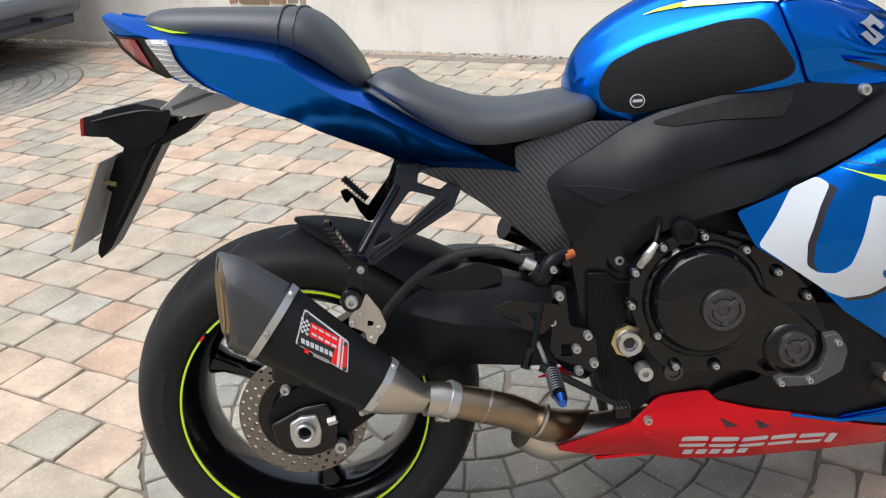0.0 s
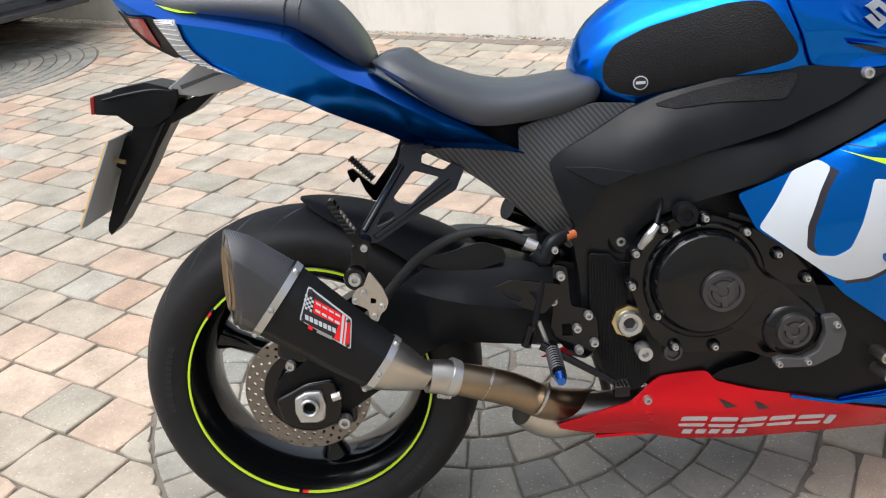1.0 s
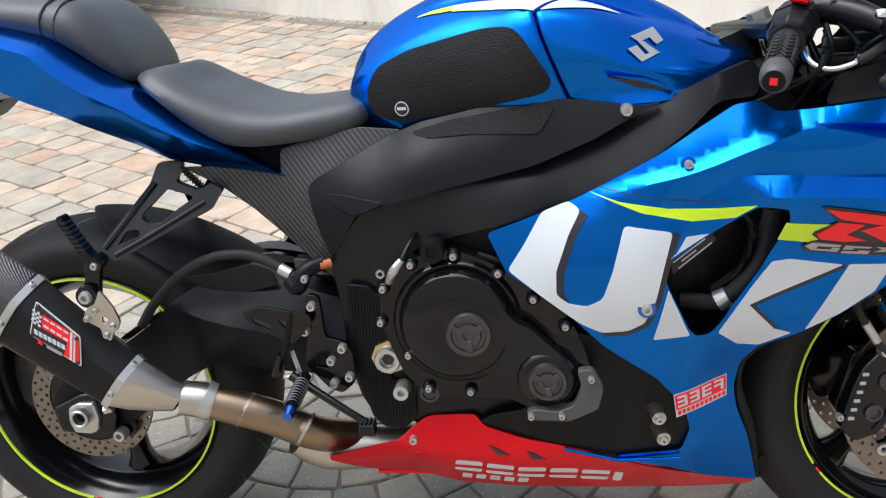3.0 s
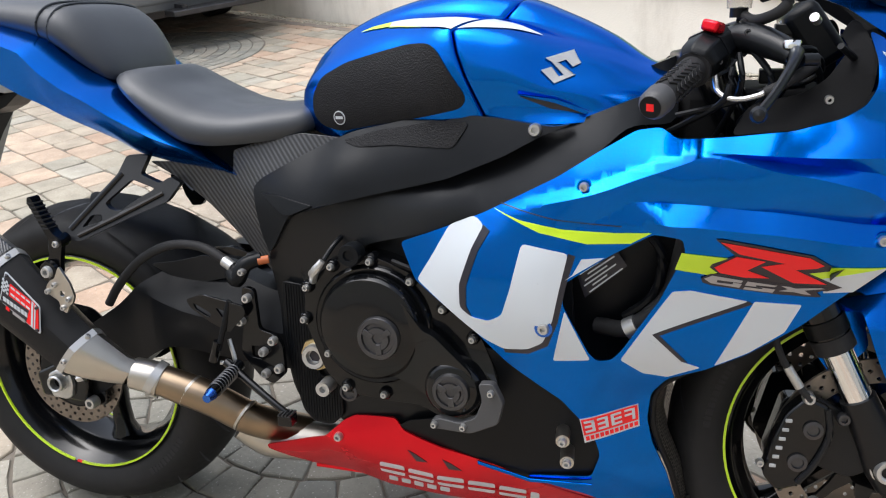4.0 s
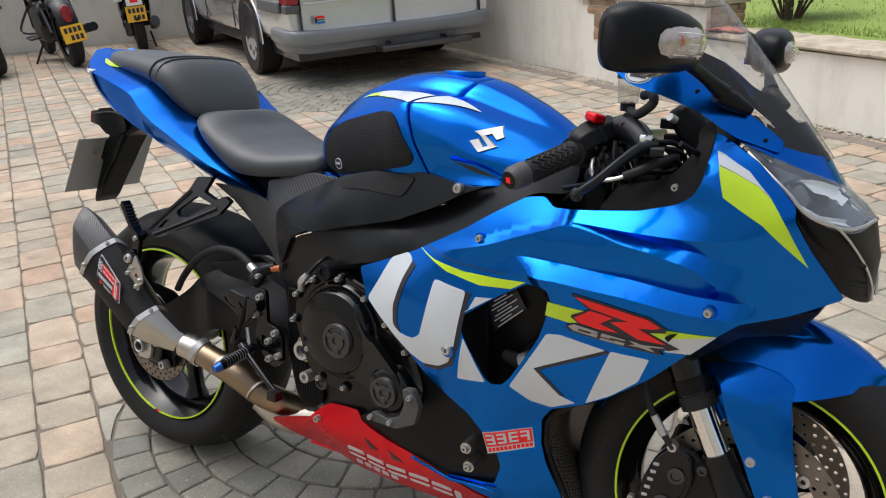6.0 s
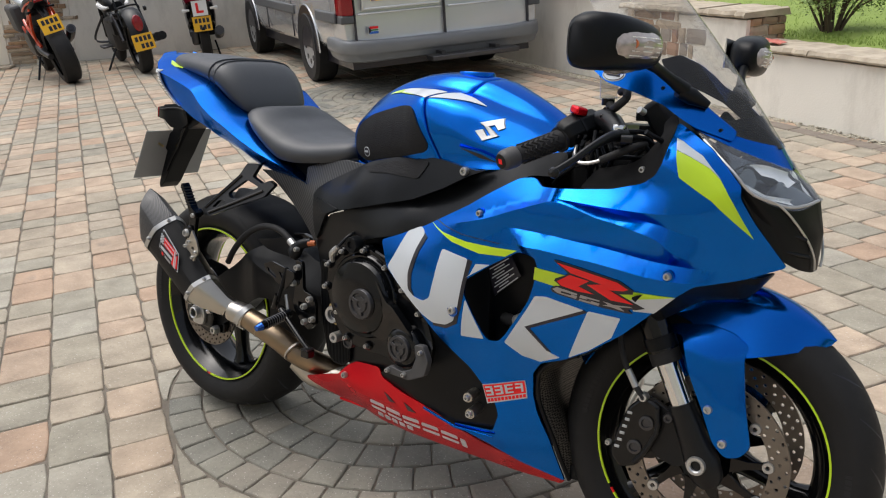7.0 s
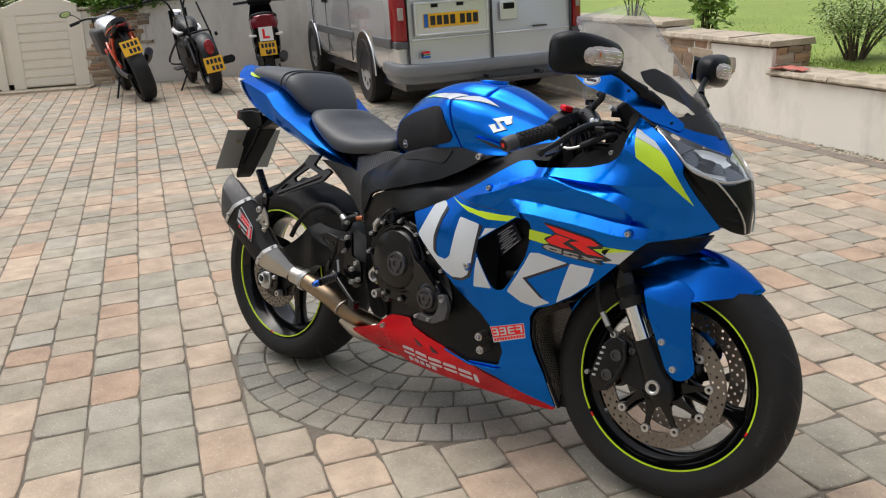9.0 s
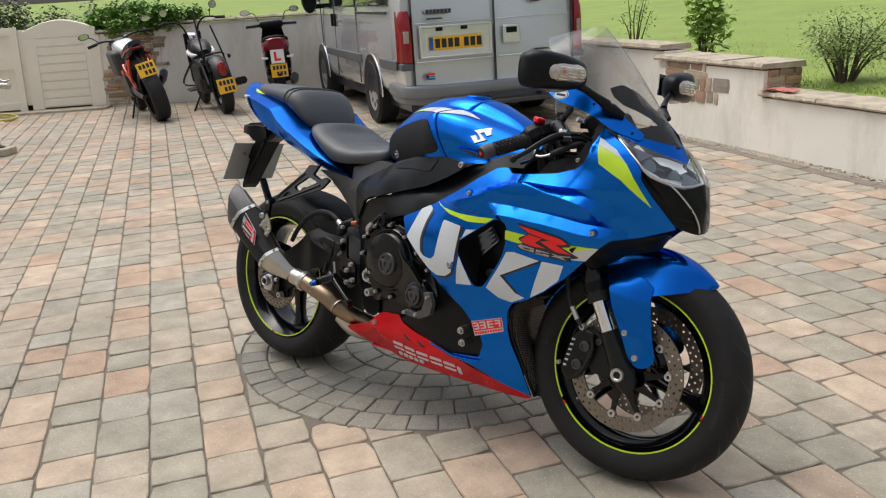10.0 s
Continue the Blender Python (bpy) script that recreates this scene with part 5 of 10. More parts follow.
# ---- side fairing ----
FAIR = [(0.014, 0.628), (0.064, 0.647), (0.143, 0.680), (0.25, 0.736), (0.303, 0.770), (0.352, 0.799), (0.383, 0.803), (0.405, 0.789), (0.475, 0.794), (0.545, 0.802), (0.600, 0.818), (0.623, 0.834), (0.634, 0.856), (0.635, 0.888), (0.628, 0.922),
        (0.653, 0.908), (0.695, 0.884), (0.725, 0.856), (0.753, 0.826), (0.753, 0.809), (0.777, 0.761), (0.801, 0.722), (0.820, 0.690),
        (0.76, 0.666), (0.70, 0.652), (0.664, 0.622), (0.627, 0.587), (0.574, 0.536), (0.508, 0.487), (0.455, 0.457), (0.405, 0.437), (0.383, 0.408), (0.378, 0.36), (0.386, 0.32), (0.409, 0.262), (0.427, 0.19), (0.434, 0.164),
        (0.35, 0.192), (0.287, 0.222), (0.20, 0.246), (0.205, 0.252), (0.30, 0.262), (0.312, 0.30), (0.300, 0.345), (0.257, 0.398), (0.181, 0.456), (0.127, 0.513), (0.04, 0.574)]
HOLE = [(0.328, 0.636), (0.381, 0.667), (0.419, 0.664), (0.423, 0.643), (0.392, 0.569), (0.343, 0.490), (0.329, 0.474), (0.309, 0.472), (0.298, 0.485), (0.263, 0.561), (0.265, 0.592)]
fair_y = spline_surface([(0.016, 0.628, -0.203), (0.064, 0.647, -0.207), (0.143, 0.68, -0.212), (0.25, 0.735, -0.219), (0.30, 0.768, -0.213), (0.36, 0.80, -0.20), (0.383, 0.803, -0.197),
                         (0.289, 0.727, -0.234), (0.237, 0.524, -0.239), (0.13, 0.6, -0.234), (0.16, 0.655, -0.229), (0.127, 0.513, -0.226), (0.181, 0.456, -0.214), (0.257, 0.398, -0.195), (0.30, 0.331, -0.172),
                         (0.313, 0.712, -0.236), (0.395, 0.745, -0.238), (0.446, 0.765, -0.233), (0.535, 0.755, -0.230), (0.63, 0.728, -0.218),
                         (0.475, 0.793, -0.206), (0.545, 0.802, -0.204), (0.60, 0.818, -0.206), (0.64, 0.815, -0.212), (0.405, 0.789, -0.208),
                         (0.66, 0.666, -0.197), (0.70, 0.653, -0.182), (0.627, 0.587, -0.183), (0.574, 0.536, -0.181), (0.508, 0.487, -0.178), (0.455, 0.457, -0.172),
                         (0.50, 0.66, -0.222), (0.45, 0.56, -0.203), (0.56, 0.60, -0.199), (0.36, 0.57, -0.214), (0.33, 0.46, -0.205),
                         (0.383, 0.408, -0.158), (0.378, 0.36, -0.145), (0.409, 0.262, -0.12), (0.434, 0.164, -0.085), (0.352, 0.38, -0.157), (0.30, 0.372, -0.185), (0.35, 0.28, -0.148), (0.28, 0.225, -0.150), (0.35, 0.192, -0.122), (0.30, 0.262, -0.165), (0.2, 0.248, -0.165),
                         (0.628, 0.922, -0.146), (0.653, 0.908, -0.137), (0.651, 0.878, -0.200), (0.637, 0.885, -0.198), (0.664, 0.835, -0.214), (0.725, 0.856, -0.160), (0.753, 0.825, -0.164), (0.774, 0.74, -0.134), (0.801, 0.722, -0.112), (0.82, 0.69, -0.086), (0.73, 0.70, -0.172), (0.70, 0.78, -0.198), (0.63, 0.77, -0.222)], 8e-4)


def ease(t):
    t = max(0.0, min(1.0, t))
    return t * t * (3 - 2 * t)


def smooth_line(pts):
    line = curve_points([(x, 0, z) for x, z in pts], 3)
    return [p.x for p in line], [p.z for p in line]


BROW = smooth_line([(0.10, 0.679), (0.20, 0.714), (0.30, 0.745), (0.363, 0.767), (0.412, 0.778), (0.440, 0.776), (0.489, 0.774), (0.569, 0.772), (0.643, 0.773), (0.70, 0.776)])
RIDGE = smooth_line([(0.10, 0.655), (0.20, 0.690), (0.30, 0.718), (0.363, 0.742), (0.412, 0.760), (0.444, 0.770), (0.492, 0.7625), (0.533, 0.753), (0.572, 0.747), (0.611, 0.738), (0.642, 0.728), (0.668, 0.708), (0.70, 0.695)])
VALLEY = smooth_line([(0.10, 0.60), (0.20, 0.64), (0.30, 0.680), (0.345, 0.7055), (0.36, 0.709), (0.406, 0.7085), (0.45, 0.7065), (0.492, 0.702), (0.534, 0.699), (0.574, 0.694), (0.613, 0.688), (0.65, 0.684), (0.70, 0.682)])


def fairing_y(x, z):
    """The skin: a brow, an undercut, a sharp shoulder ridge, a valley and a wing standing proud in front of the opening."""
    y = fair_y(x, z)
    za, zb, zc = (float(np.interp(x, *q)) for q in (BROW, RIDGE, VALLEY))
    zd = zc - 0.026
    front, wing = ease((x - 0.425) / 0.06) * ease((0.76 - x) / 0.16), ease((x - 0.335) / 0.05) * ease((0.77 - x) / 0.14)
    gap = max(0.003, za - zb)
    za = zb + gap
    open_ = ease(gap / 0.022)
    b = 0.010 * ease((x - 0.12) / 0.16) * ease((0.72 - x) / 0.05)
    a = 0.012 * front + (1 - open_) * b * (1 - front)
    u = open_ * -0.004 * front + (1 - open_) * max(a, b)
    c, d = -0.010 * wing, 0.013 * wing
    off = float(np.interp(z, [zd - 0.085, zd, zc, zb, za - gap * 0.45, za, za + 0.05], [0, d, c, b, u, a, 0]))
    if z < zc:
        rear = float(np.interp(z, [0.60, 0.66, 0.69, 0.712], [0.400, 0.408, 0.374, 0.345]))
        step = ease((x - rear + 0.018) / 0.042)
        off = off * step + (1 - step) * float(np.interp(z, [zc - 0.03, zc], [0, c]))
    return y - off


def under(x):
    zb = float(np.interp(x, *RIDGE))
    return zb + 0.55 * max(0.003, float(np.interp(x, *BROW)) - zb)


CREASES = [list(zip(*q)) for q in (BROW, RIDGE, VALLEY)] + [[(x, z - 0.026) for x, z in zip(*VALLEY) if x > 0.34]]
CREASES.append([(x, under(x)) for x in (0.12, 0.2, 0.3, 0.363, 0.39, 0.412, 0.425, 0.44, 0.455, 0.475, 0.492, 0.515, 0.533, 0.572, 0.611, 0.642, 0.655, 0.668, 0.684, 0.70)])
fair = part("side_fairing", sheet(rounded(FAIR, 0.007), fairing_y, 0.004, 0.011, holes=[rounded(HOLE, 0.006)], creases=CREASES), BLUE, bike, "blue metallic side fairing with big white blocks", sharp=32)
part("far_side_fairing", sheet(rounded(FAIR, 0.007), fairing_y, 0.004, 0.03, holes=[rounded(HOLE, 0.006)], side=1), BLUE, fair)


def decal(name, pts, mat, label="", lift=0.0012, r=0.0, yf=None, step=0.016, parent=None):
    step = 0.011 if yf is None else step
    return part(name, sheet(rounded(pts, r, 2) if r else pts, yf or fairing_y, 0.0012, step, lift, creases=CREASES if yf is None else ()), mat, parent or fair, label)


# white and dark graphic blocks
U_OUT = [(0.043, 0.576), (0.066, 0.612), (0.093, 0.660), (0.131, 0.676), (0.147, 0.665), (0.130, 0.631), (0.112, 0.578), (0.112, 0.542), (0.130, 0.529), (0.156, 0.526), (0.176, 0.538), (0.189, 0.578), (0.205, 0.645), (0.270, 0.635), (0.259, 0.585), (0.249, 0.535), (0.235, 0.500), (0.212, 0.486), (0.176, 0.482), (0.148, 0.495), (0.10, 0.532)]
decal("graphic_block", U_OUT, WHITE, "large white block graphic", r=0.006)
decal("graphic_shadow", [(0.147, 0.665), (0.157, 0.658), (0.140, 0.628), (0.123, 0.576), (0.122, 0.545), (0.130, 0.529), (0.112, 0.542), (0.112, 0.578), (0.130, 0.631)], DECAL_BLACK, "dark drop shadow")
decal("graphic_shadow", [(0.270, 0.635), (0.280, 0.632), (0.268, 0.59), (0.257, 0.535), (0.242, 0.495), (0.212, 0.478), (0.178, 0.476), (0.176, 0.482), (0.212, 0.486), (0.235, 0.500), (0.249, 0.535), (0.259, 0.585)], DECAL_BLACK, "dark drop shadow")
decal("graphic_block", [(0.266, 0.552), (0.300, 0.474), (0.248, 0.470)], WHITE, "white block graphic", r=0.003)
decal("graphic_block", [(0.288, 0.628), (0.318, 0.631), (0.266, 0.597), (0.276, 0.605)], WHITE, "white block graphic")
decal("graphic_block", [(0.341, 0.474), (0.392, 0.557), (0.408, 0.583), (0.432, 0.586), (0.506, 0.573), (0.383, 0.515), (0.424, 0.470), (0.450, 0.461), (0.405, 0.441), (0.372, 0.448)], WHITE, "white block graphic", r=0.003)
decal("graphic_shadow", [(0.506, 0.573), (0.512, 0.569), (0.393, 0.513), (0.432, 0.469), (0.424, 0.470), (0.383, 0.515)], DECAL_BLACK, "dark drop shadow")
decal("graphic_block", [(0.514, 0.573), (0.574, 0.570), (0.556, 0.527), (0.512, 0.492), (0.468, 0.466)], WHITE, "white block graphic", r=0.003)
decal("lime_flash", [(0.160, 0.689), (0.199, 0.677), (0.264, 0.668), (0.331, 0.667), (0.379, 0.669), (0.352, 0.653), (0.295, 0.650), (0.229, 0.662)], LIME, "lime flash")
decal("lime_flash", [(0.418, 0.644), (0.476, 0.638), (0.461, 0.629), (0.456, 0.624), (0.467, 0.616), (0.451, 0.612), (0.410, 0.618)], LIME, "lime flash")
decal("lime_flash", [(0.574, 0.620), (0.603, 0.628), (0.672, 0.628), (0.593, 0.611)], LIME, "lime flash")
decal("white_flash", [(0.593, 0.611), (0.672, 0.628), (0.634, 0.591), (0.598, 0.589)], WHITE, "white flash")
decal("panel_line", [(0.17, 0.697), (0.25, 0.682), (0.30, 0.6785), (0.34, 0.677), (0.34, 0.6755), (0.30, 0.677), (0.25, 0.6805), (0.17, 0.6955)], DECAL_BLACK, lift=0.0008)
# red angular emblem with black edge, and a grey bar group beneath
decal("emblem_edge", [(0.460, 0.666), (0.468, 0.666), (0.580, 0.645), (0.603, 0.630), (0.601, 0.623), (0.577, 0.619), (0.620, 0.598), (0.602, 0.592), (0.55, 0.596), (0.497, 0.604), (0.466, 0.614), (0.454, 0.624), (0.457, 0.629), (0.485, 0.642)], DECAL_BLACK, "black emblem outline", 0.0018)
decal("red_emblem", [(0.466, 0.662), (0.576, 0.642), (0.594, 0.631), (0.585, 0.627), (0.560, 0.624), (0.600, 0.603), (0.559, 0.604), (0.518, 0.627), (0.546, 0.633), (0.490, 0.645)], DECAL_RED, "red angular emblem stroke", 0.0028)
decal("red_emblem", [(0.487, 0.641), (0.523, 0.635), (0.501, 0.621), (0.529, 0.610), (0.499, 0.610), (0.467, 0.616), (0.460, 0.624)], DECAL_RED, "red angular emblem stroke", 0.0028)
decal("grey_emblem_base", [(0.444, 0.606), (0.456, 0.614), (0.467, 0.614), (0.497, 0.607), (0.558, 0.601), (0.604, 0.596), (0.589, 0.590), (0.596, 0.583), (0.582, 0.583), (0.535, 0.586), (0.457, 0.596), (0.446, 0.600)], DECAL_BLACK, "black emblem ground", 0.0023)
for pts in ([(0.448, 0.606), (0.458, 0.6115), (0.497, 0.605), (0.495, 0.6015), (0.465, 0.605), (0.464, 0.601), (0.484, 0.599), (0.485, 0.602), (0.496, 0.600), (0.493, 0.594), (0.457, 0.5995)],
            [(0.503, 0.604), (0.540, 0.599), (0.537, 0.597), (0.514, 0.599), (0.514, 0.5965), (0.538, 0.593), (0.535, 0.588), (0.498, 0.592), (0.500, 0.5955), (0.522, 0.593), (0.522, 0.5955), (0.500, 0.598)],
            [(0.545, 0.599), (0.555, 0.598), (0.563, 0.5955), (0.594, 0.5975), (0.599, 0.596), (0.574, 0.593), (0.583, 0.586), (0.574, 0.587), (0.561, 0.590), (0.543, 0.591), (0.554, 0.594)]):
    decal("grey_block", pts, DECAL_GREY, "grey angular block", 0.0031)
# red and white sponsor sticker as plain blocks
decal("sticker", [(0.283, 0.366), (0.365, 0.388), (0.368, 0.348), (0.290, 0.323)], WHITE, "red and white sticker", 0.0014)


def on_sticker(u0, v0, u1, v1):
    """Four corners of a bar on the sticker, in fractions of its width and height from the upper rear corner."""
    out = []
    for u, v in ((u0, v0), (u1, v0), (u1, v1), (u0, v1)):
        top, low = Vector((0.283, 0.366)).lerp(Vector((0.365, 0.388)), u), Vector((0.290, 0.323)).lerp(Vector((0.368, 0.348)), u)
        out.append(tuple(top.lerp(low, v)))
    return out


decal("sticker_red", on_sticker(0.02, 0.04, 0.985, 0.70), DECAL_RED, "", 0.0022)
for k in range(4):
    u = 0.06 + 0.232 * k
    for v in (0.12, 0.32, 0.52)[:3 if k < 3 else 2]:
        decal("sticker_bar", on_sticker(u, v, u + 0.18, v + 0.085), WHITE, "", 0.003)
    decal("sticker_bar", on_sticker(u + (0.13 if k != 2 else 0.0), 0.12, u + (0.18 if k != 2 else 0.05), 0.605), WHITE, "", 0.003)
for k in range(11):
    decal("sticker_print", on_sticker(0.04 + 0.087 * k, 0.76, 0.104 + 0.087 * k, 0.93), DECAL_RED, "", 0.0022)
for x, z, r in ((0.237, 0.524, 0.0085), (0.66, 0.666, 0.0072), (0.289, 0.727, 0.0065)):
    y = fairing_y(x, z)
    part("bolt_ring", lathe([(r * 1.0, y - 0.002), (r * 1.5, y - 0.002), (r * 1.55, y + 0.004), (r, y + 0.006)], (x, 0, z), 20), BLUE if x != 0.237 else BLUE_ANO, fair)
    bolt("fairing_bolt", (x, y - 0.001, z), r, fair)
# stripe on the nose flank
decal("nose_stripe", [(0.650, 0.879), (0.673, 0.869), (0.703, 0.853), (0.722, 0.836), (0.733, 0.820), (0.746, 0.797), (0.760, 0.768), (0.774, 0.739), (0.747, 0.768), (0.716, 0.801), (0.665, 0.836)], LIME, "lime nose stripe")
decal("nose_stripe_white", [(0.640, 0.897), (0.651, 0.893), (0.688, 0.872), (0.722, 0.837), (0.703, 0.8535), (0.673, 0.8695), (0.6495, 0.880)], WHITE, "white nose stripe")

# black inner panel between engine and fairing
INNER = [(-0.03, 0.296), (0.005, 0.320), (0.06, 0.335), (0.14, 0.47), (0.181, 0.462), (0.257, 0.402), (0.302, 0.345), (0.314, 0.30), (0.302, 0.250), (0.20, 0.240), (0.12, 0.258)]
inner = part("inner_panel", sheet(rounded(INNER, 0.006), spline_surface([(-0.03, 0.32, -0.165), (0.1, 0.29, -0.168), (0.2, 0.26, -0.162), (0.31, 0.3, -0.160), (0.25, 0.40, -0.18), (0.14, 0.46, -0.195), (0.1, 0.36, -0.18)]), 0.004, 0.03), PLASTIC, bike, "black plastic inner fairing panel", bevel=0.0015)
for x, z in ((0.255, 0.338), (0.262, 0.304)):
    part("slider_bobbin", rod((x, -0.16, z), (x + 0.006, -0.205, z - 0.002), 0.0105, 16), BRUSHED, inner, "bright machined bobbin")
    bolt("bobbin_bolt", (x + 0.006, -0.205, z - 0.002), 0.007, inner)
part("strip", sheet([(0.12, 0.266), (0.205, 0.246), (0.302, 0.250), (0.302, 0.2455), (0.205, 0.240), (0.12, 0.260)], spline_surface([(0.12, 0.28, -0.172), (0.2, 0.26, -0.170), (0.3, 0.264, -0.168), (0.25, 0.28, -0.17)]), 0.004, 0.03), BLUE, fair, bevel=0.001)

# red belly pan
BELLY = [(-0.270, 0.230), (-0.209, 0.250), (-0.150, 0.268), (-0.114, 0.302), (-0.095, 0.312), (-0.02, 0.318), (-0.005, 0.300), (0.06, 0.280), (0.147, 0.260), (0.205, 0.238), (0.287, 0.215), (0.351, 0.19), (0.434, 0.164), (0.42, 0.152), (0.351, 0.15), (0.263, 0.156), (0.1, 0.16), (0.045, 0.162), (-0.055, 0.164), (-0.115, 0.184), (-0.195, 0.190), (-0.270, 0.220)]
belly_y = spline_surface([(-0.292, 0.259, -0.156), (-0.27, 0.22, -0.142), (-0.18, 0.29, -0.158), (-0.12, 0.33, -0.150), (-0.044, 0.337, -0.155), (-0.121, 0.276, -0.166), (0.0, 0.30, -0.167), (0.1, 0.285, -0.170), (0.19, 0.26, -0.168), (0.287, 0.22, -0.15), (0.434, 0.164, -0.085), (0.35, 0.15, -0.085), (0.26, 0.156, -0.10), (0.1, 0.16, -0.112), (-0.01, 0.168, -0.115), (-0.127, 0.176, -0.108), (-0.2, 0.19, -0.118), (0.05, 0.23, -0.158), (-0.1, 0.235, -0.152), (0.2, 0.21, -0.142), (-0.22, 0.235, -0.150)])
belly = part("belly_pan", sheet(rounded(BELLY, 0.006), belly_y, 0.004, 0.018), RED, bike, "glossy red belly pan with white blocks", bevel=0.0015)
part("far_belly_pan", sheet(rounded([(x, max(z, 0.222)) for x, z in BELLY[:9]] + [(0.20, 0.222)], 0.004), belly_y, 0.004, 0.04, side=1), RED, belly)
part("belly_floor", box((-0.20, -0.10, 0.172), (0.36, -0.01, 0.178)), RED, belly)
bolt("belly_bolt", (-0.121, belly_y(-0.121, 0.275) - 0.001, 0.275), 0.0075, belly)
for pts in ([(0.000, 0.265), (0.014, 0.259), (0.033, 0.247), (0.014, 0.245)], [(0.060, 0.257), (0.073, 0.251), (0.090, 0.237), (0.069, 0.238)]):
    decal("belly_vent", pts, DECAL_BLACK, "", 0.001, 0, belly_y, 0.02, belly)
for k in range(6):
    a, b = -0.061 + 0.0515 * k, -0.061 + 0.0515 * (k + 1) - 0.007
    za, zb = 0.2150 - 0.0042 * k, 0.2130 - 0.0042 * k
    if k == 5:
        b = a + 0.014
    decal("white_block", [(a, za - 0.013), (a + 0.004, za + 0.0125), (b + 0.004, zb + 0.0125), (b, zb - 0.014)], WHITE, "white block", 0.001, 0.004, belly_y, 0.02, belly)
    if k < 5:
        decal("block_gap", [(a, za + 0.002), (b + 0.006, zb + 0.002), (b + 0.006, zb - 0.0045), (a, za - 0.0045)], RED, "", 0.0018, 0, belly_y, 0.03, belly)
for k in range(5):
    a = -0.052 + 0.0235 * k
    decal("small_white_block", [(a, 0.1795 - 0.001 * k), (a + 0.003, 0.1925 - 0.001 * k), (a + 0.0195, 0.1915 - 0.001 * k), (a + 0.0165, 0.1785 - 0.001 * k)], WHITE, "small white block", 0.001, 0.002, belly_y, 0.02, belly)

# dark interior behind the opening: radiator, air duct and a warning label
# two dark sheets, added to close see-through gaps behind fairing and under seat
part("fairing_filler", sheet(rounded([(-0.02, 0.58), (0.02, 0.645), (0.10, 0.70), (0.24, 0.765), (0.36, 0.82), (0.46, 0.82), (0.46, 0.72), (0.22, 0.64), (0.10, 0.55)], 0.01), flat_y(-0.095), 0.004, 0.1), MATT_BLACK, bike, "matt black sheet filling the gap behind the fairing")
part("seat_filler", sheet(rounded([(-0.44, 0.70), (-0.30, 0.69), (-0.22, 0.74), (-0.22, 0.80), (-0.36, 0.80), (-0.46, 0.75)], 0.01), flat_y(-0.096), 0.004, 0.1), MATT_BLACK, bike, "matt black sheet filling the gap under the seat")
duct = part("air_duct", sheet(rounded([(0.20, 0.70), (0.44, 0.72), (0.47, 0.62), (0.41, 0.43), (0.24, 0.41), (0.20, 0.55)], 0.02), spline_surface([(0.2, 0.7, -0.13), (0.44, 0.7, -0.13), (0.4, 0.5, -0.12), (0.25, 0.45, -0.13), (0.3, 0.6, -0.15)]), 0.01, 0.03), PLASTIC, bike, "black inner air duct")
lab = part("warning_label", sheet([(0.262, 0.606), (0.314, 0.641), (0.342, 0.600), (0.283, 0.548)], flat_y(-0.160), 0.002, 0.1), DECAL_BLACK, duct, "black label with white print bars")
for k in range(9):
    f = (k + 0.4) / 9
    a, b = Vector((0.265 + 0.020 * f, 0.603 - 0.053 * f)), Vector((0.312 + 0.028 * f, 0.635 - 0.038 * f))
    c = a + (b - a) * (0.95, 0.7, 0.88, 0.6)[k % 4]
    a = a + (b - a) * (0.04, 0.22, 0.1)[k % 3]
    n = Vector((0.0010, -0.0018))
    part("print_bar", sheet([tuple(a), tuple(c), tuple(c + n), tuple(a + n)], flat_y(-0.1612), 0.001, 0.2), WHITE, lab, flat=True)
part("coolant_hose", tube([(0.30, -0.14, 0.50), (0.35, -0.165, 0.51), (0.40, -0.16, 0.56), (0.42, -0.15, 0.64)], 0.013, 10), RUBBER, duct)
part("hose_clip", rod((0.345, -0.166, 0.507), (0.36, -0.168, 0.516), 0.0155, 14), STEEL, duct)
part("loom", tube([(0.36, -0.15, 0.66), (0.39, -0.165, 0.62), (0.38, -0.16, 0.56), (0.34, -0.15, 0.52)], 0.007, 8), PLASTIC, duct)
rad = part("radiator", box((0.345, -0.10, 0.20), (0.370, 0.10, 0.50)), PLASTIC, bike, "black radiator core behind the front wheel", bevel=0.004)
EDGE = ((0.165, 0.432, 0.080), (0.19, 0.427, 0.092), (0.225, 0.418, 0.106), (0.262, 0.409, 0.118), (0.32, 0.388, 0.134), (0.36, 0.380, 0.143), (0.41, 0.386, 0.152), (0.445, 0.425, 0.160), (0.47, 0.475, 0.166))
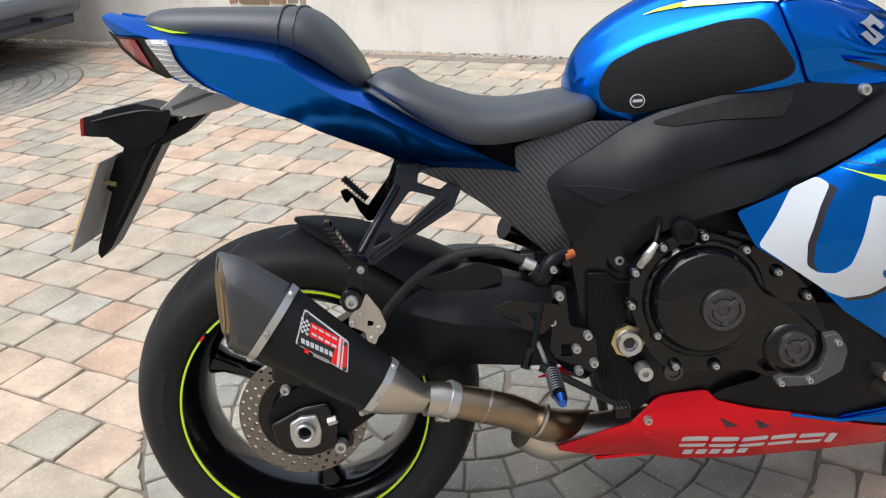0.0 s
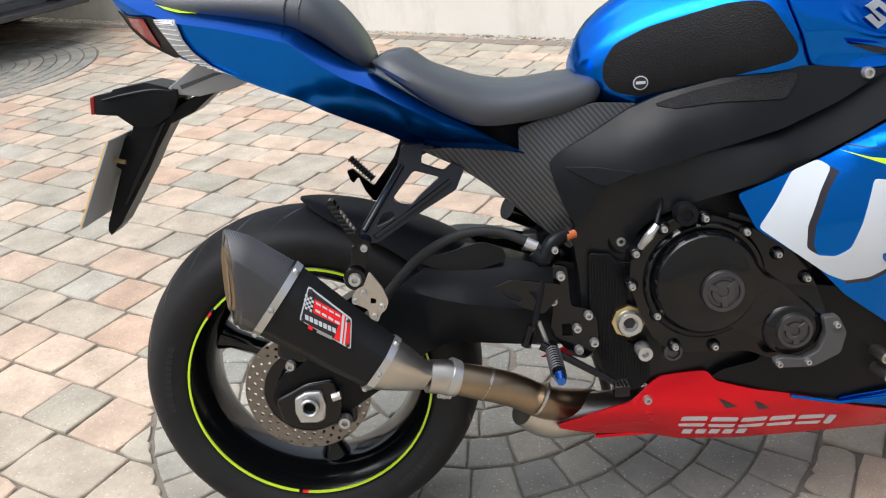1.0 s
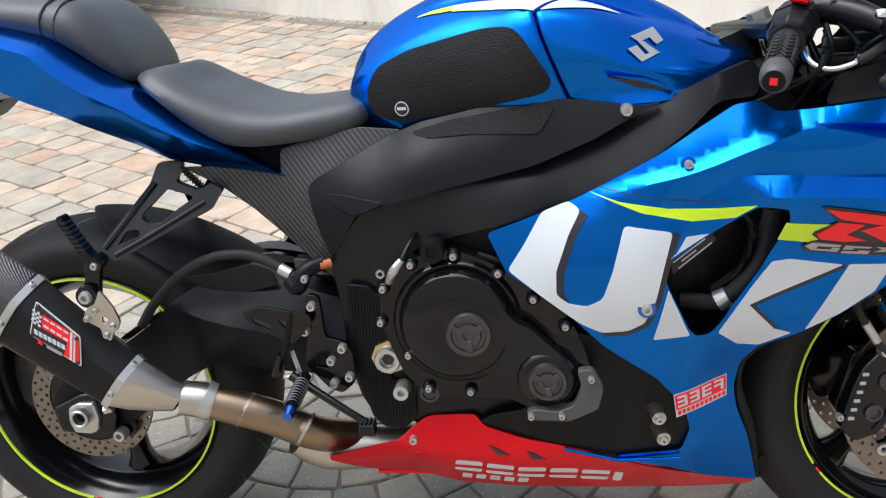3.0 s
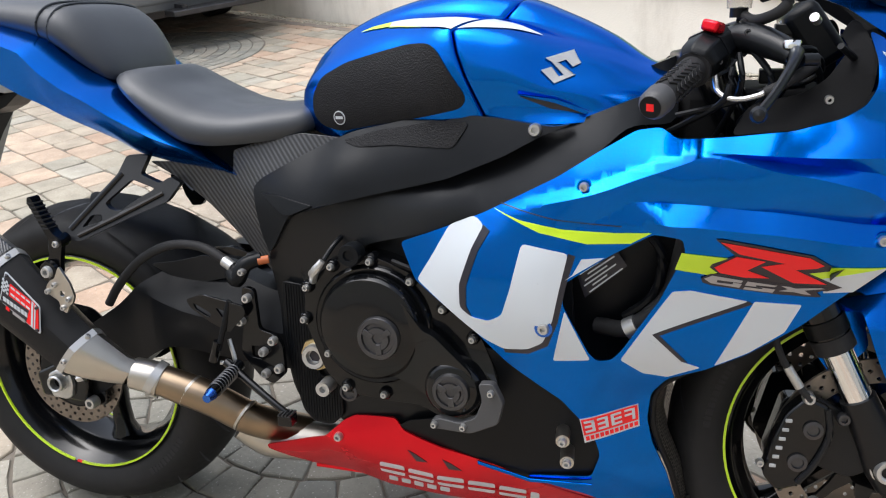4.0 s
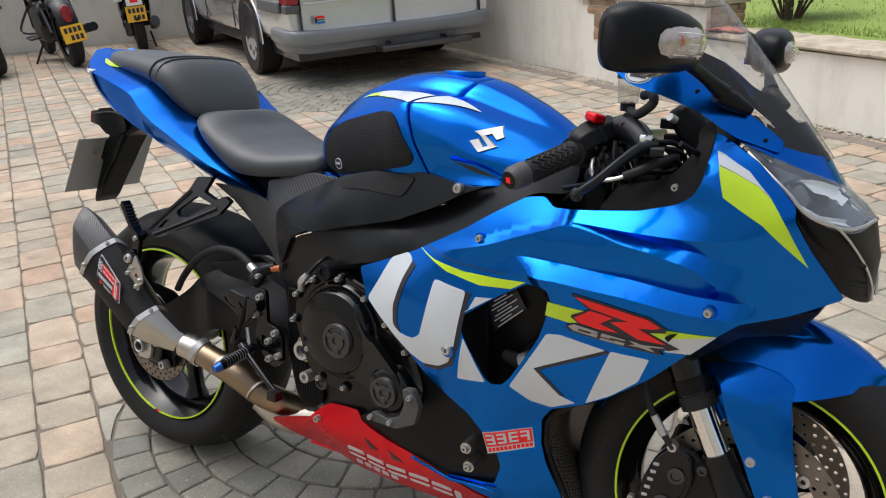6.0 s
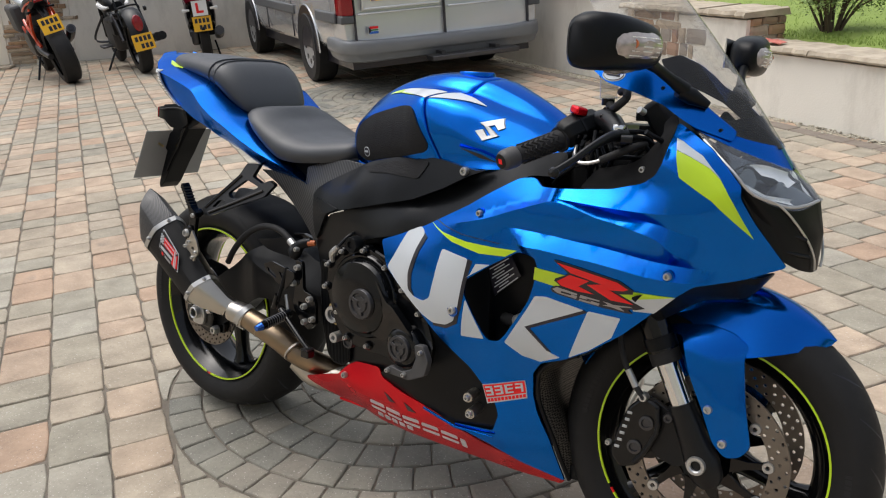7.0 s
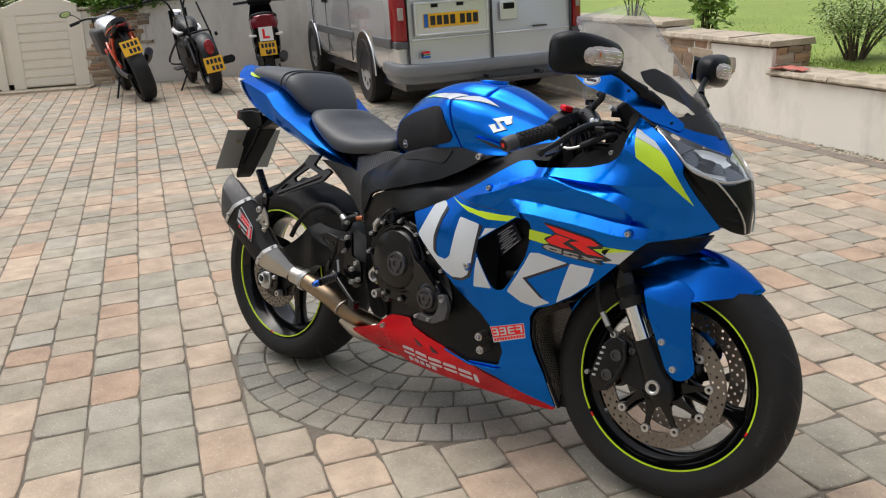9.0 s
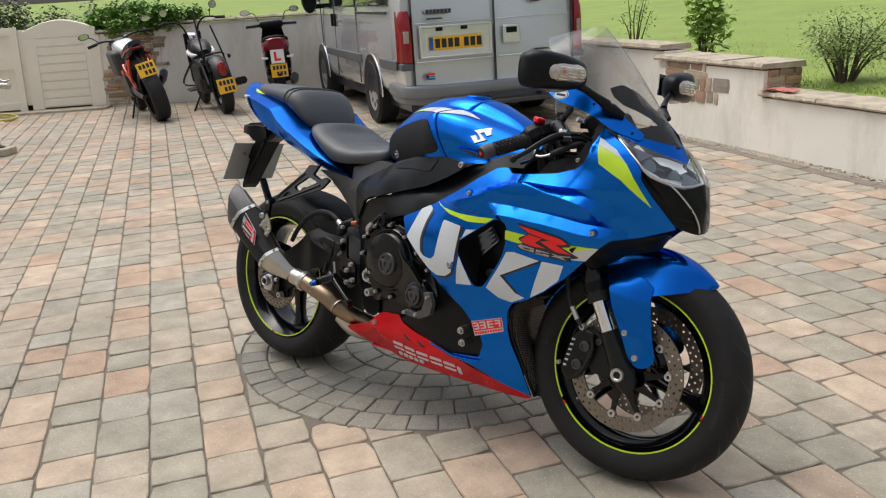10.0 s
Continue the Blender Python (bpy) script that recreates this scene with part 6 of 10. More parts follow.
for side in (-1, 1):
    rows = []
    for z, x, y in EDGE:
        mid, inn = x + 0.010, x + 0.004
        rows.append([Vector((x + 0.002, side * (y - 0.004), z)), Vector((x + 0.6 * (mid - x) + 0.004, side * (y - 0.022), z)), Vector((mid + 0.006, side * (y * 0.62), z)), Vector((inn, side * 0.045, z)), Vector((inn, 0, z))])
    bm = loft(rows, False, False)
    bmesh.ops.recalc_face_normals(bm, faces=bm.faces[:])
    bmesh.ops.solidify(bm, geom=bm.faces[:], thickness=0.003)
    part("radiator_grille", bm, GRILLE, rad, "dark metal mesh grille")
    part("grille_rim", tube([(x + 0.006, side * (y - 0.006), z) for z, x, y in EDGE], 0.005, 8, 3), PLASTIC, rad)
    part("chin_scoop", sheet(rounded([(0.428, 0.165), (0.462, 0.170), (0.468, 0.205), (0.440, 0.200)], 0.004), flat_y(-0.074), 0.02, 0.1, side=side), PLASTIC, rad, bevel=0.003)

# ---- nose, headlight, screen ----
def nose_skin(name, rows3, mat, parent, label="", thick=0.003, per=6, offset=0.0):
    """Rows from the flank to the centre line, right half; mirrored into one skin."""
    rows = []
    for r in rows3:
        line = curve_points([Vector((x + offset, y * (1 + offset * 3), z)) for x, y, z in r], per)
        rows.append(line + [Vector((p.x, -p.y, p.z)) for p in line[-2::-1]])
    bm = loft(rows, False, False)
    bmesh.ops.recalc_face_normals(bm, faces=bm.faces[:])
    bmesh.ops.solidify(bm, geom=bm.faces[:], thickness=thick)
    return part(name, bm, mat, parent, label)


R_TOP = [(0.640, -0.135, 0.923), (0.690, -0.108, 0.910), (0.728, -0.074, 0.897), (0.752, -0.034, 0.889), (0.758, 0, 0.886)]
R_COWL = [(0.655, -0.134, 0.911), (0.705, -0.113, 0.888), (0.745, -0.078, 0.869), (0.775, -0.034, 0.854), (0.786, 0, 0.845)]
R_LAMP = [(0.657, -0.135, 0.905), (0.725, -0.160, 0.855), (0.766, -0.148, 0.813), (0.815, -0.075, 0.786), (0.838, 0, 0.800)]
R_MID = [(0.753, -0.160, 0.812), (0.782, -0.130, 0.772), (0.815, -0.086, 0.748), (0.842, -0.03, 0.738), (0.850, 0, 0.745)]
R_LOW = [(0.787, -0.120, 0.737), (0.807, -0.100, 0.708), (0.828, -0.062, 0.686), (0.842, -0.024, 0.676), (0.846, 0, 0.676)]
nose = nose_skin("nose_cowl", [R_TOP, [tuple(a * 0.5 + b * 0.5 for a, b in zip(p, q)) for p, q in zip(R_TOP, R_COWL)], R_COWL], BLUE, bike, "blue nose cowl above the headlamps")
lamp = nose_skin("headlamp", [[(x - 0.006, y * 0.95, z - 0.010) for x, y, z in R_COWL], [(x - 0.028, y * 0.86, z) for x, y, z in [tuple(a * 0.5 + b * 0.5 for a, b in zip(p, q)) for p, q in zip(R_COWL, R_LAMP)]], [(x - 0.010, y * 0.93, z) for x, y, z in R_LAMP]], LAMP_BOWL, bike, "twin headlamp with bright reflectors", 0.002)
lens = nose_skin("lamp_lens", [R_COWL, [tuple(a * 0.5 + b * 0.5 + (0.005 if i == 0 else 0) for i, (a, b) in enumerate(zip(p, q))) for p, q in zip(R_COWL, R_LAMP)], R_LAMP], LENS, lamp, "clear headlamp lens", 0.002, 6, 0.003)
def between(f, g):
    """A place on the lamp: f from the flank to the centre, g from the upper to the lower edge."""
    k = f * (len(R_COWL) - 1)
    i = min(int(k), len(R_COWL) - 2)
    p, q = (Vector(r[i]).lerp(Vector(r[i + 1]), k - i) for r in (R_COWL, R_LAMP))
    return p.lerp(q, g)


for side in (1, -1):
    flip = lambda p, d: Vector((p.x - d, p.y * side * (1 - d * 3), p.z))
    for f, r in ((0.52, 0.017), (0.76, 0.015)):
        c = flip(between(f, 0.62), 0.022)
        d = Vector((0.86, side * -0.30, 0.36)).normalized()
        u = d.orthogonal().normalized()
        v = d.cross(u)
        rings = [[c + d * h + (u * math.cos(k) + v * math.sin(k)) * q for k in (2 * math.pi * j / 20 for j in range(20))] for q, h in ((r, 0.010), (r * 0.96, 0.004), (r * 0.7, -0.010), (r * 0.32, -0.018), (0.0055, -0.018), (0.0055, 0.002), (0.002, 0.004))]
        part("lamp_reflector", loft(rings), LAMP_BOWL, lamp, "round dark reflector bowl")
    for fs_, lo, hi in (((0.50, 0.58, 0.68, 0.80, 0.93), (0.20, 0.12, 0.08, 0.08, 0.10), (0.26, 0.40, 0.36, 0.52, 0.40)), ((0.30, 0.45, 0.60, 0.80), (0.86, 0.84, 0.86, 0.80), (0.92, 0.94, 0.95, 0.95))):
        rows = [[flip(between(f, a + (b - a) * q / 4), 0.006 + 0.006 * math.sin(math.pi * q / 4)) for q in range(5)] for f, a, b in zip(fs_, lo, hi)]
        part("lamp_facet", loft(rows, False, False), REFLECTOR, lamp, "bright angular reflector facet")
    part("nose_trim", tube([flip(between(0.50, 0.99), -0.003), flip(between(0.66, 1.02), -0.004), Vector((0.833, side * -0.052, 0.742)), Vector((0.846, side * -0.030, 0.706)), Vector((0.848, side * -0.020, 0.680))], 0.0022, 6), STEEL, lamp, "thin bright trim line")
    part("lamp_divider", tube([flip(between(0.06, 0.5), 0.004), flip(between(0.20, 0.5), 0.006), flip(between(0.32, 0.6), 0.010)], [0.003, 0.008, 0.004], 8), GLOSS_BLACK, lamp)
    part("lamp_rim", tube([flip(between(f, 0.97), -0.003) for f in (0.05, 0.3, 0.5, 0.7, 0.85, 0.97)], 0.0028, 6), STEEL, lamp, "bright trim line")
chin = nose_skin("nose_intake", [R_LAMP, R_MID, R_LOW], PLASTIC, bike, "black nose intake below the lamps")
part("intake_slat", tube([(0.755, -0.121, 0.765), (0.80, -0.092, 0.752), (0.835, -0.05, 0.735)], 0.004, 8), PLASTIC, chin)
part("intake_slat", tube([(0.78, -0.110, 0.725), (0.815, -0.080, 0.715), (0.84, -0.04, 0.705)], 0.004, 8), PLASTIC, chin)
part("lower_cowl", sheet(rounded([(0.70, 0.655), (0.795, 0.672), (0.76, 0.625), (0.69, 0.612), (0.62, 0.56), (0.60, 0.62)], 0.008), spline_surface([(0.7, 0.65, -0.165), (0.82, 0.68, -0.078), (0.76, 0.62, -0.085), (0.69, 0.61, -0.11), (0.62, 0.57, -0.14)]), 0.05, 0.03), PLASTIC, chin)
# arm from the screen down the side of the cockpit
arm = [(0.455, 1.030), (0.50, 1.040), (0.545, 1.022), (0.575, 1.003), (0.603, 0.982), (0.643, 0.964), (0.677, 0.937), (0.712, 0.910), (0.712, 0.894), (0.654, 0.914), (0.631, 0.928), (0.600, 0.949), (0.551, 0.968), (0.498, 0.984), (0.466, 1.006)]
arm_s = spline_surface([(0.464, 1.012, -0.166), (0.53, 1.025, -0.150), (0.575, 1.003, -0.140), (0.61, 0.975, -0.130), (0.655, 0.952, -0.114), (0.755, 0.9, -0.055), (0.79, 0.868, -0.045), (0.73, 0.872, -0.108), (0.655, 0.914, -0.136), (0.611, 0.940, -0.150), (0.562, 0.964, -0.160), (0.5, 0.986, -0.170)])
cowl = part("screen_cowl", sheet(rounded(arm, 0.006), arm_s, 0.005, 0.016), BLUE, bike, "blue upper cowl holding the screen", bevel=0.002)
part("far_screen_cowl", sheet(rounded(arm, 0.006), lambda x, z: arm_s(x, z) - 0.002, 0.003, 0.03, side=1), BLUE, cowl)
part("far_cowl_liner", sheet(rounded(arm, 0.006), lambda x, z: arm_s(x, z) + 0.004, 0.004, 0.03, side=1), MATT_BLACK, cowl, "black inner liner")
oval = [(0.509 + 0.0200 * math.cos(a), 0.997 + 0.0120 * math.sin(a)) for a in (2 * math.pi * i / 20 for i in range(20))]
decal("oval_sticker", oval, WHITE, "white oval sticker", 0.001, 0, arm_s, 0.03, cowl)
decal("oval_rim", [(0.509 + 0.0182 * math.cos(a), 0.997 + 0.0104 * math.sin(a)) for a in (2 * math.pi * i / 20 for i in range(20))], DECAL_BLACK, "", 0.0016, 0, arm_s, 0.05, cowl)
decal("oval_centre", [(0.509 + 0.0168 * math.cos(a), 0.997 + 0.0092 * math.sin(a)) for a in (2 * math.pi * i / 20 for i in range(20))], WHITE, "", 0.0022, 0, arm_s, 0.05, cowl)
decal("oval_bar", [(0.497, 0.9955), (0.521, 0.9925), (0.521, 0.9985), (0.497, 1.0015)], DECAL_BLACK, "", 0.0028, 0, arm_s, 0.05, cowl)
for x, z in ((0.592, 0.978), (0.69, 0.912)):
    bolt("cowl_bolt", (x, arm_s(x, z) - 0.0005, z), 0.003, cowl, PLASTIC, 0.003)
# smoked screen: a double-bubble shell
rows = []
for i in range(21):
    f = i / 20
    c = Vector((0.768 - 0.252 * f - 0.013 * math.sin(math.pi * f), 0, 0.885 + 0.298 * f + 0.022 * math.sin(math.pi * f)))
    w = (0.055 + 0.088 * math.sin(math.pi * min(1, f) * 0.6)) * (1 - 0.42 * max(0.0, (f - 0.70) / 0.30) ** 2.4)
    back = 0.055 + 0.05 * f
    rows.append([c + Vector((-back * (j / 6) ** 2 * 1.1, w * j / 6, -0.030 * (j / 6) ** 2 * (0.6 + 0.6 * f))) for j in range(-6, 7)])
bm = loft(rows, False, False)
bmesh.ops.solidify(bm, geom=bm.faces[:], thickness=0.003)
screen = part("windscreen", bm, SMOKE, bike, "lightly smoked clear windscreen")
screen.visible_shadow = False
part("screen_foot", loft([[r + Vector((-0.004, 0, -0.003)) for r in rows[k]] for k in (0, 1, 2, 3)], False, False), PLASTIC, screen, "black screen base")
# inner black cockpit panels
COCK = [(0.47, 0.792), (0.545, 0.800), (0.60, 0.817), (0.624, 0.834), (0.633, 0.858), (0.634, 0.89), (0.626, 0.922), (0.612, 0.938), (0.596, 0.916), (0.607, 0.901), (0.582, 0.862), (0.552, 0.843), (0.491, 0.829)]
ck = part("cockpit_panel", sheet(rounded(COCK, 0.01), spline_surface([(0.47, 0.79, -0.19), (0.6, 0.818, -0.198), (0.634, 0.86, -0.195), (0.632, 0.89, -0.188), (0.62, 0.915, -0.142), (0.56, 0.94, -0.13), (0.55, 0.86, -0.15)]), 0.004, 0.03), MATT_BLACK, bike, "black inner cockpit panel", bevel=0.001)
part("far_cockpit_panel", sheet(rounded(COCK, 0.01), spline_surface([(0.47, 0.79, -0.19), (0.6, 0.818, -0.198), (0.634, 0.86, -0.195), (0.632, 0.89, -0.188), (0.62, 0.915, -0.142), (0.56, 0.94, -0.13), (0.55, 0.86, -0.15)]), 0.004, 0.06, side=1), MATT_BLACK, ck)
part("cockpit_floor", loft([[Vector((x, -w, z)), Vector((x, w, z))] for x, w, z in ((0.42, 0.19, 0.74), (0.52, 0.18, 0.77), (0.62, 0.15, 0.80), (0.70, 0.13, 0.83), (0.74, 0.10, 0.86))], False, False), MATT_BLACK, ck)
part("headstock", box((0.40, -0.105, 0.70), (0.60, 0.105, 0.845)), MATT_BLACK, ck, bevel=0.015)
for x, y, z, w in ((0.520, -0.085, 0.915, 0.016), (0.526, -0.080, 0.892, 0.015), (0.536, -0.083, 0.865, 0.013), (0.545, -0.086, 0.840, 0.011), (0.560, -0.070, 0.880, 0.012), (0.505, -0.07, 0.85, 0.02)):
    part("connector", box((x, y, z), (x + w * 1.8, y + 0.03, z + w)), SATIN_BLACK, ck, bevel=0.002)
bolt("panel_bolt", (0.585, -0.176, 0.838), 0.006, ck)
dash = part("instrument_panel", moved(box((-0.03, -0.09, -0.045), (0.02, 0.09, 0.045)), pose(0.575, 0, 0.918, 0, -35, 0)), PLASTIC, bike, "black instrument panel", bevel=0.012)
part("dial_glass", moved(lathe([(0.0, -0.001), (0.04, 0.0), (0.042, 0.006), (0.0, 0.006)], (0, 0, 0), 30), pose(0.575, 0, 0.918, 0, -35, 0) @ pose(-0.031, -0.03, 0, 0, 0, -90)), DARK_GLASS, dash)

# mirrors
MIRROR = ((0.221, 0.590, 0.008, 0.014, 1.040), (0.228, 0.586, 0.020, 0.026, 1.041), (0.245, 0.580, 0.030, 0.034, 1.042), (0.275, 0.575, 0.037, 0.039, 1.043), (0.31, 0.569, 0.040, 0.042, 1.045), (0.345, 0.561, 0.039, 0.0435, 1.046), (0.372, 0.553, 0.034, 0.0435, 1.046), (0.388, 0.546, 0.025, 0.039, 1.044), (0.396, 0.541, 0.013, 0.030, 1.042))
for side in (-1, 1):
    rows = []
    for y, xc, d, h, zc in MIRROR:
        rows.append([Vector((xc + d * math.copysign(abs(math.cos(k)) ** 0.7, math.cos(k)), side * y, zc + h * math.copysign(abs(math.sin(k)) ** 0.62, math.sin(k)))) for k in (2 * math.pi * j / 24 for j in range(24))])
    mir = part("mirror", loft(rows), PLASTIC, bike, "satin black mirror with indicator lens")
    mir.location = (0.016, 0, 0)
    part("mirror_glass", loft([[Vector((xx - 0.010 * (q - 0.31) / 0.08, side * q, 1.047 + zz)) for q, zz in ((0.25, -0.028), (0.37, -0.03), (0.38, 0.028), (0.25, 0.032))] for xx in (0.528, 0.531)]), CHROME, mir, "mirror glass")
    part("mirror_stem", tube([(0.585, side * 0.240, 1.022), (0.592, side * 0.210, 1.010), (0.602, side * 0.175, 0.994), (0.616, side * 0.142, 0.976)], [0.013, 0.009, 0.010, 0.014], 12, 5, True, None, 0.8), PLASTIC, mir)
    part("mirror_base", tube([(0.608, side * 0.150, 0.975), (0.624, side * 0.130, 0.966), (0.650, side * 0.115, 0.952)], [0.012, 0.015, 0.007], 12), PLASTIC, mir)
    rows = []
    for out, grow in ((-0.008, 1.0), (0.001, 1.0), (0.005, 0.93), (0.0075, 0.72), (0.0085, 0.3)):
        ring = []
        for k in (2 * math.pi * j / 28 for j in range(28)):
            w, h = 0.063 * math.cos(k) * grow, math.sin(k)
            y = 0.300 + w
            z = 1.040 + (0.035 if h > 0 else 0.043) * math.copysign(abs(h) ** 0.8, h) * grow
            skin = float(np.interp(y, [q[0] for q in MIRROR], [q[1] + q[2] for q in MIRROR]))
            ring.append(Vector((skin + out - 0.9 * (z - 1.043) ** 2 / 0.04, side * y, z)))
        rows.append(ring)
    ind = part("mirror_indicator", loft(rows), INDICATOR, mir, "clear ribbed indicator lens")
    for k in range(6):
        z = 1.020 + 0.0068 * k
        line = []
        for j in range(7):
            y = 0.258 + 0.0135 * j
            line.append((float(np.interp(y, [q[0] for q in MIRROR], [q[1] + q[2] for q in MIRROR])) + 0.0066 - 0.9 * (z - 1.043) ** 2 / 0.04, side * y, z))
        part("lens_rib", tube(line, 0.0012, 5, 2), WHITE_PAINT, ind)
    part("lens_bulb", lathe([(0.0, 0.006), (0.006, 0.005), (0.008, -0.004), (0.0, -0.004)], (0.606, side * 0.33, 1.044), 14), RUST, ind, "orange bulb")

# ---- engine right side ----
CASE = [(-0.150, 0.545), (-0.103, 0.588), (-0.058, 0.603), (-0.019, 0.597), (0.042, 0.571), (0.10, 0.532), (0.135, 0.487), (0.163, 0.420), (0.146, 0.365), (0.110, 0.347), (0.068, 0.349), (0.038, 0.366), (-0.014, 0.366), (-0.09, 0.373), (-0.122, 0.405), (-0.154, 0.490)]
eng = part("engine", sheet(rounded(CASE, 0.016), flat_y(-0.198), 0.33, 0.08), GLOSS_BLACK, bike, "gloss black engine cases", bevel=0.006)
part("crankcase", sheet(rounded([(-0.16, 0.60), (0.10, 0.68), (0.26, 0.60), (0.27, 0.42), (0.20, 0.30), (-0.10, 0.28), (-0.16, 0.33)], 0.03), flat_y(-0.15), 0.30, 0.3), SATIN_BLACK, eng, bevel=0.012)
cx0, cz0 = -0.036, 0.492
part("clutch_cover", lathe([(0.0, -0.228), (0.045, -0.228), (0.060, -0.2265), (0.078, -0.222), (0.084, -0.214), (0.086, -0.195), (0.0, -0.195)], (cx0, 0, cz0), 56), GLOSS_BLACK, eng, "round gloss black clutch cover")
part("cover_step", lathe([(0.086, -0.196), (0.0865, -0.206), (0.092, -0.207), (0.096, -0.203), (0.098, -0.19)], (cx0, 0, cz0), 56), GLOSS_BLACK, eng)
for nm, x, z, r in (("clutch_boss", -0.016, 0.483, 0.034), ("starter_boss", 0.097, 0.408, 0.029)):
    boss = part(nm, lathe([(0.0, -0.2340), (r * 0.22, -0.2340), (r * 0.24, -0.2365), (r * 0.52, -0.2365), (r * 0.56, -0.2335), (r * 0.72, -0.2335), (r * 0.76, -0.2370), (r * 0.95, -0.2365), (r, -0.233), (r, -0.20), (0.0, -0.20)], (x, 0, z), 40), DARK_METAL, eng, "dark machined boss ring")
    for k in range(3):
        a = radians(35 + 120 * k)
        d, t = Vector((math.cos(a), 0, math.sin(a))), Vector((-math.sin(a), 0, math.cos(a)))
        rows = [[Vector((x, y, z)) + d * q + t * s for q, s in ((r * 0.25, -0.004), (r * 0.74, -0.005), (r * 0.74, 0.005), (r * 0.25, 0.004))] for y in (-0.2372, -0.233)]
        part("boss_web", loft(rows), DARK_METAL, boss, bevel=0.0008)
part("starter_cover", lathe([(0.0, -0.228), (0.036, -0.228), (0.044, -0.222), (0.047, -0.212), (0.048, -0.195), (0.0, -0.195)], (0.097, 0, 0.408), 44), GLOSS_BLACK, eng, "round starter cover")
part("link_cover", sheet(rounded([(-0.02, 0.560), (0.020, 0.540), (0.052, 0.498), (0.069, 0.494), (0.130, 0.436), (0.125, 0.40), (0.07, 0.378), (0.02, 0.41), (-0.03, 0.42)], 0.012), spline_surface([(-0.02, 0.55, -0.218), (0.05, 0.49, -0.226), (0.12, 0.43, -0.226), (0.06, 0.39, -0.214), (-0.02, 0.42, -0.212), (0.03, 0.46, -0.219)]), 0.02, 0.02), GLOSS_BLACK, eng, bevel=0.005)
gd = part("cover_guard", sheet(rounded([(0.140, 0.428), (0.163, 0.430), (0.178, 0.400), (0.170, 0.366), (0.128, 0.346), (0.070, 0.348), (0.064, 0.360), (0.078, 0.366), (0.11, 0.361), (0.135, 0.372), (0.146, 0.40)], 0.006), flat_y(-0.2365), 0.016, 0.1), MATT_GREY, eng, "grey machined engine guard", bevel=0.002)
for x, z in ((0.160, 0.416), (0.117, 0.357), (0.072, 0.356)):
    bolt("guard_bolt", (x, -0.237, z), 0.0052, gd)
for x, z in ((-0.100, 0.583), (-0.036, 0.595), (0.028, 0.568), (0.078, 0.528), (0.124, 0.485), (-0.020, 0.380), (-0.084, 0.385), (-0.112, 0.440), (-0.151, 0.493), (-0.144, 0.546)):
    part("bolt_boss", lathe([(0.0, -0.206), (0.0075, -0.206), (0.0105, -0.202), (0.0105, -0.18), (0.0, -0.18)], (x, 0, z), 14), GLOSS_BLACK, eng)
    bolt("case_bolt", (x, -0.206, z), 0.0055, eng, STEEL, 0.007)
part("oil_filler", lathe([(0.0, -0.212), (0.008, -0.212), (0.009, -0.216), (0.0165, -0.216), (0.018, -0.212), (0.018, -0.19), (0.0, -0.19)], (-0.066, 0, 0.604), 18), PLASTIC, eng)
part("sight_glass", lathe([(0.0, -0.196), (0.010, -0.196), (0.011, -0.200), (0.015, -0.199), (0.016, -0.185), (0.0, -0.185)], (-0.085, 0, 0.372), 24), DARK_METAL, eng, "round oil sight glass")
part("drain_bolt", lathe([(0.0, -0.19), (0.005, -0.19), (0.0055, -0.2), (0.012, -0.2), (0.013, -0.17), (0.0, -0.17)], (-0.13, 0, 0.372), 18), STEEL, eng)
part("clutch_arm", tube([(-0.135, -0.20, 0.555), (-0.125, -0.212, 0.575), (-0.112, -0.21, 0.592)], [0.006, 0.0075, 0.005], 8), STEEL, eng)
part("clutch_cable", tube([(-0.112, -0.205, 0.592), (-0.10, -0.185, 0.615), (-0.09, -0.15, 0.63)], 0.004, 8), PLASTIC, eng)
part("wiring", tube([(0.0, -0.205, 0.598), (0.06, -0.203, 0.575), (0.10, -0.2, 0.54), (0.135, -0.195, 0.50)], 0.004, 6), PLASTIC, eng)
part("crease_line", tube([(0.02, -0.222, 0.535), (0.05, -0.2235, 0.50), (0.085, -0.2235, 0.47), (0.11, -0.2225, 0.452)], 0.0015, 6), GLOSS_BLACK, eng)

# ---- exhaust ----
AX, UP = Vector((0.787, 0, -0.617)), Vector((0.617, 0, 0.787))




def hexa(c, up, hh, hw, n=24, slant=0.0):
    """A softened six-sided section across the pipe's line."""
    out = []
    for i in range(n):
        a = 2 * math.pi * i / n
        k = 1 / max(abs(math.cos(a + math.radians(o))) for o in (0, 60, 120))
        k = 0.55 * k * 0.93 + 0.45
        out.append(Vector(c) + up * (hh * math.sin(a) * k) + Vector((-slant * hw * math.cos(a) * k, hw * math.cos(a) * k, 0)))
    return out


VY = Vector((0.05, 0, 1.0)).normalized()
MY = -0.242
CAN_BLACK = material("fine_black_can", (0.012, 0.012, 0.0125), 0.42, 0.2, 0.15, 30, bump=0.15, bump_scale=900)
can_rows = [hexa((-0.712, MY, 0.536), UP, 0.0655, 0.050), hexa((-0.701, MY, 0.527), UP, 0.0645, 0.050), hexa((-0.63, MY, 0.470), UP, 0.056, 0.047), hexa((-0.5545, MY, 0.4105), UP, 0.0475, 0.043)]
can = part("silencer", loft(can_rows), CAN_BLACK, bike, "black silencer with carbon end cap and steel cone")
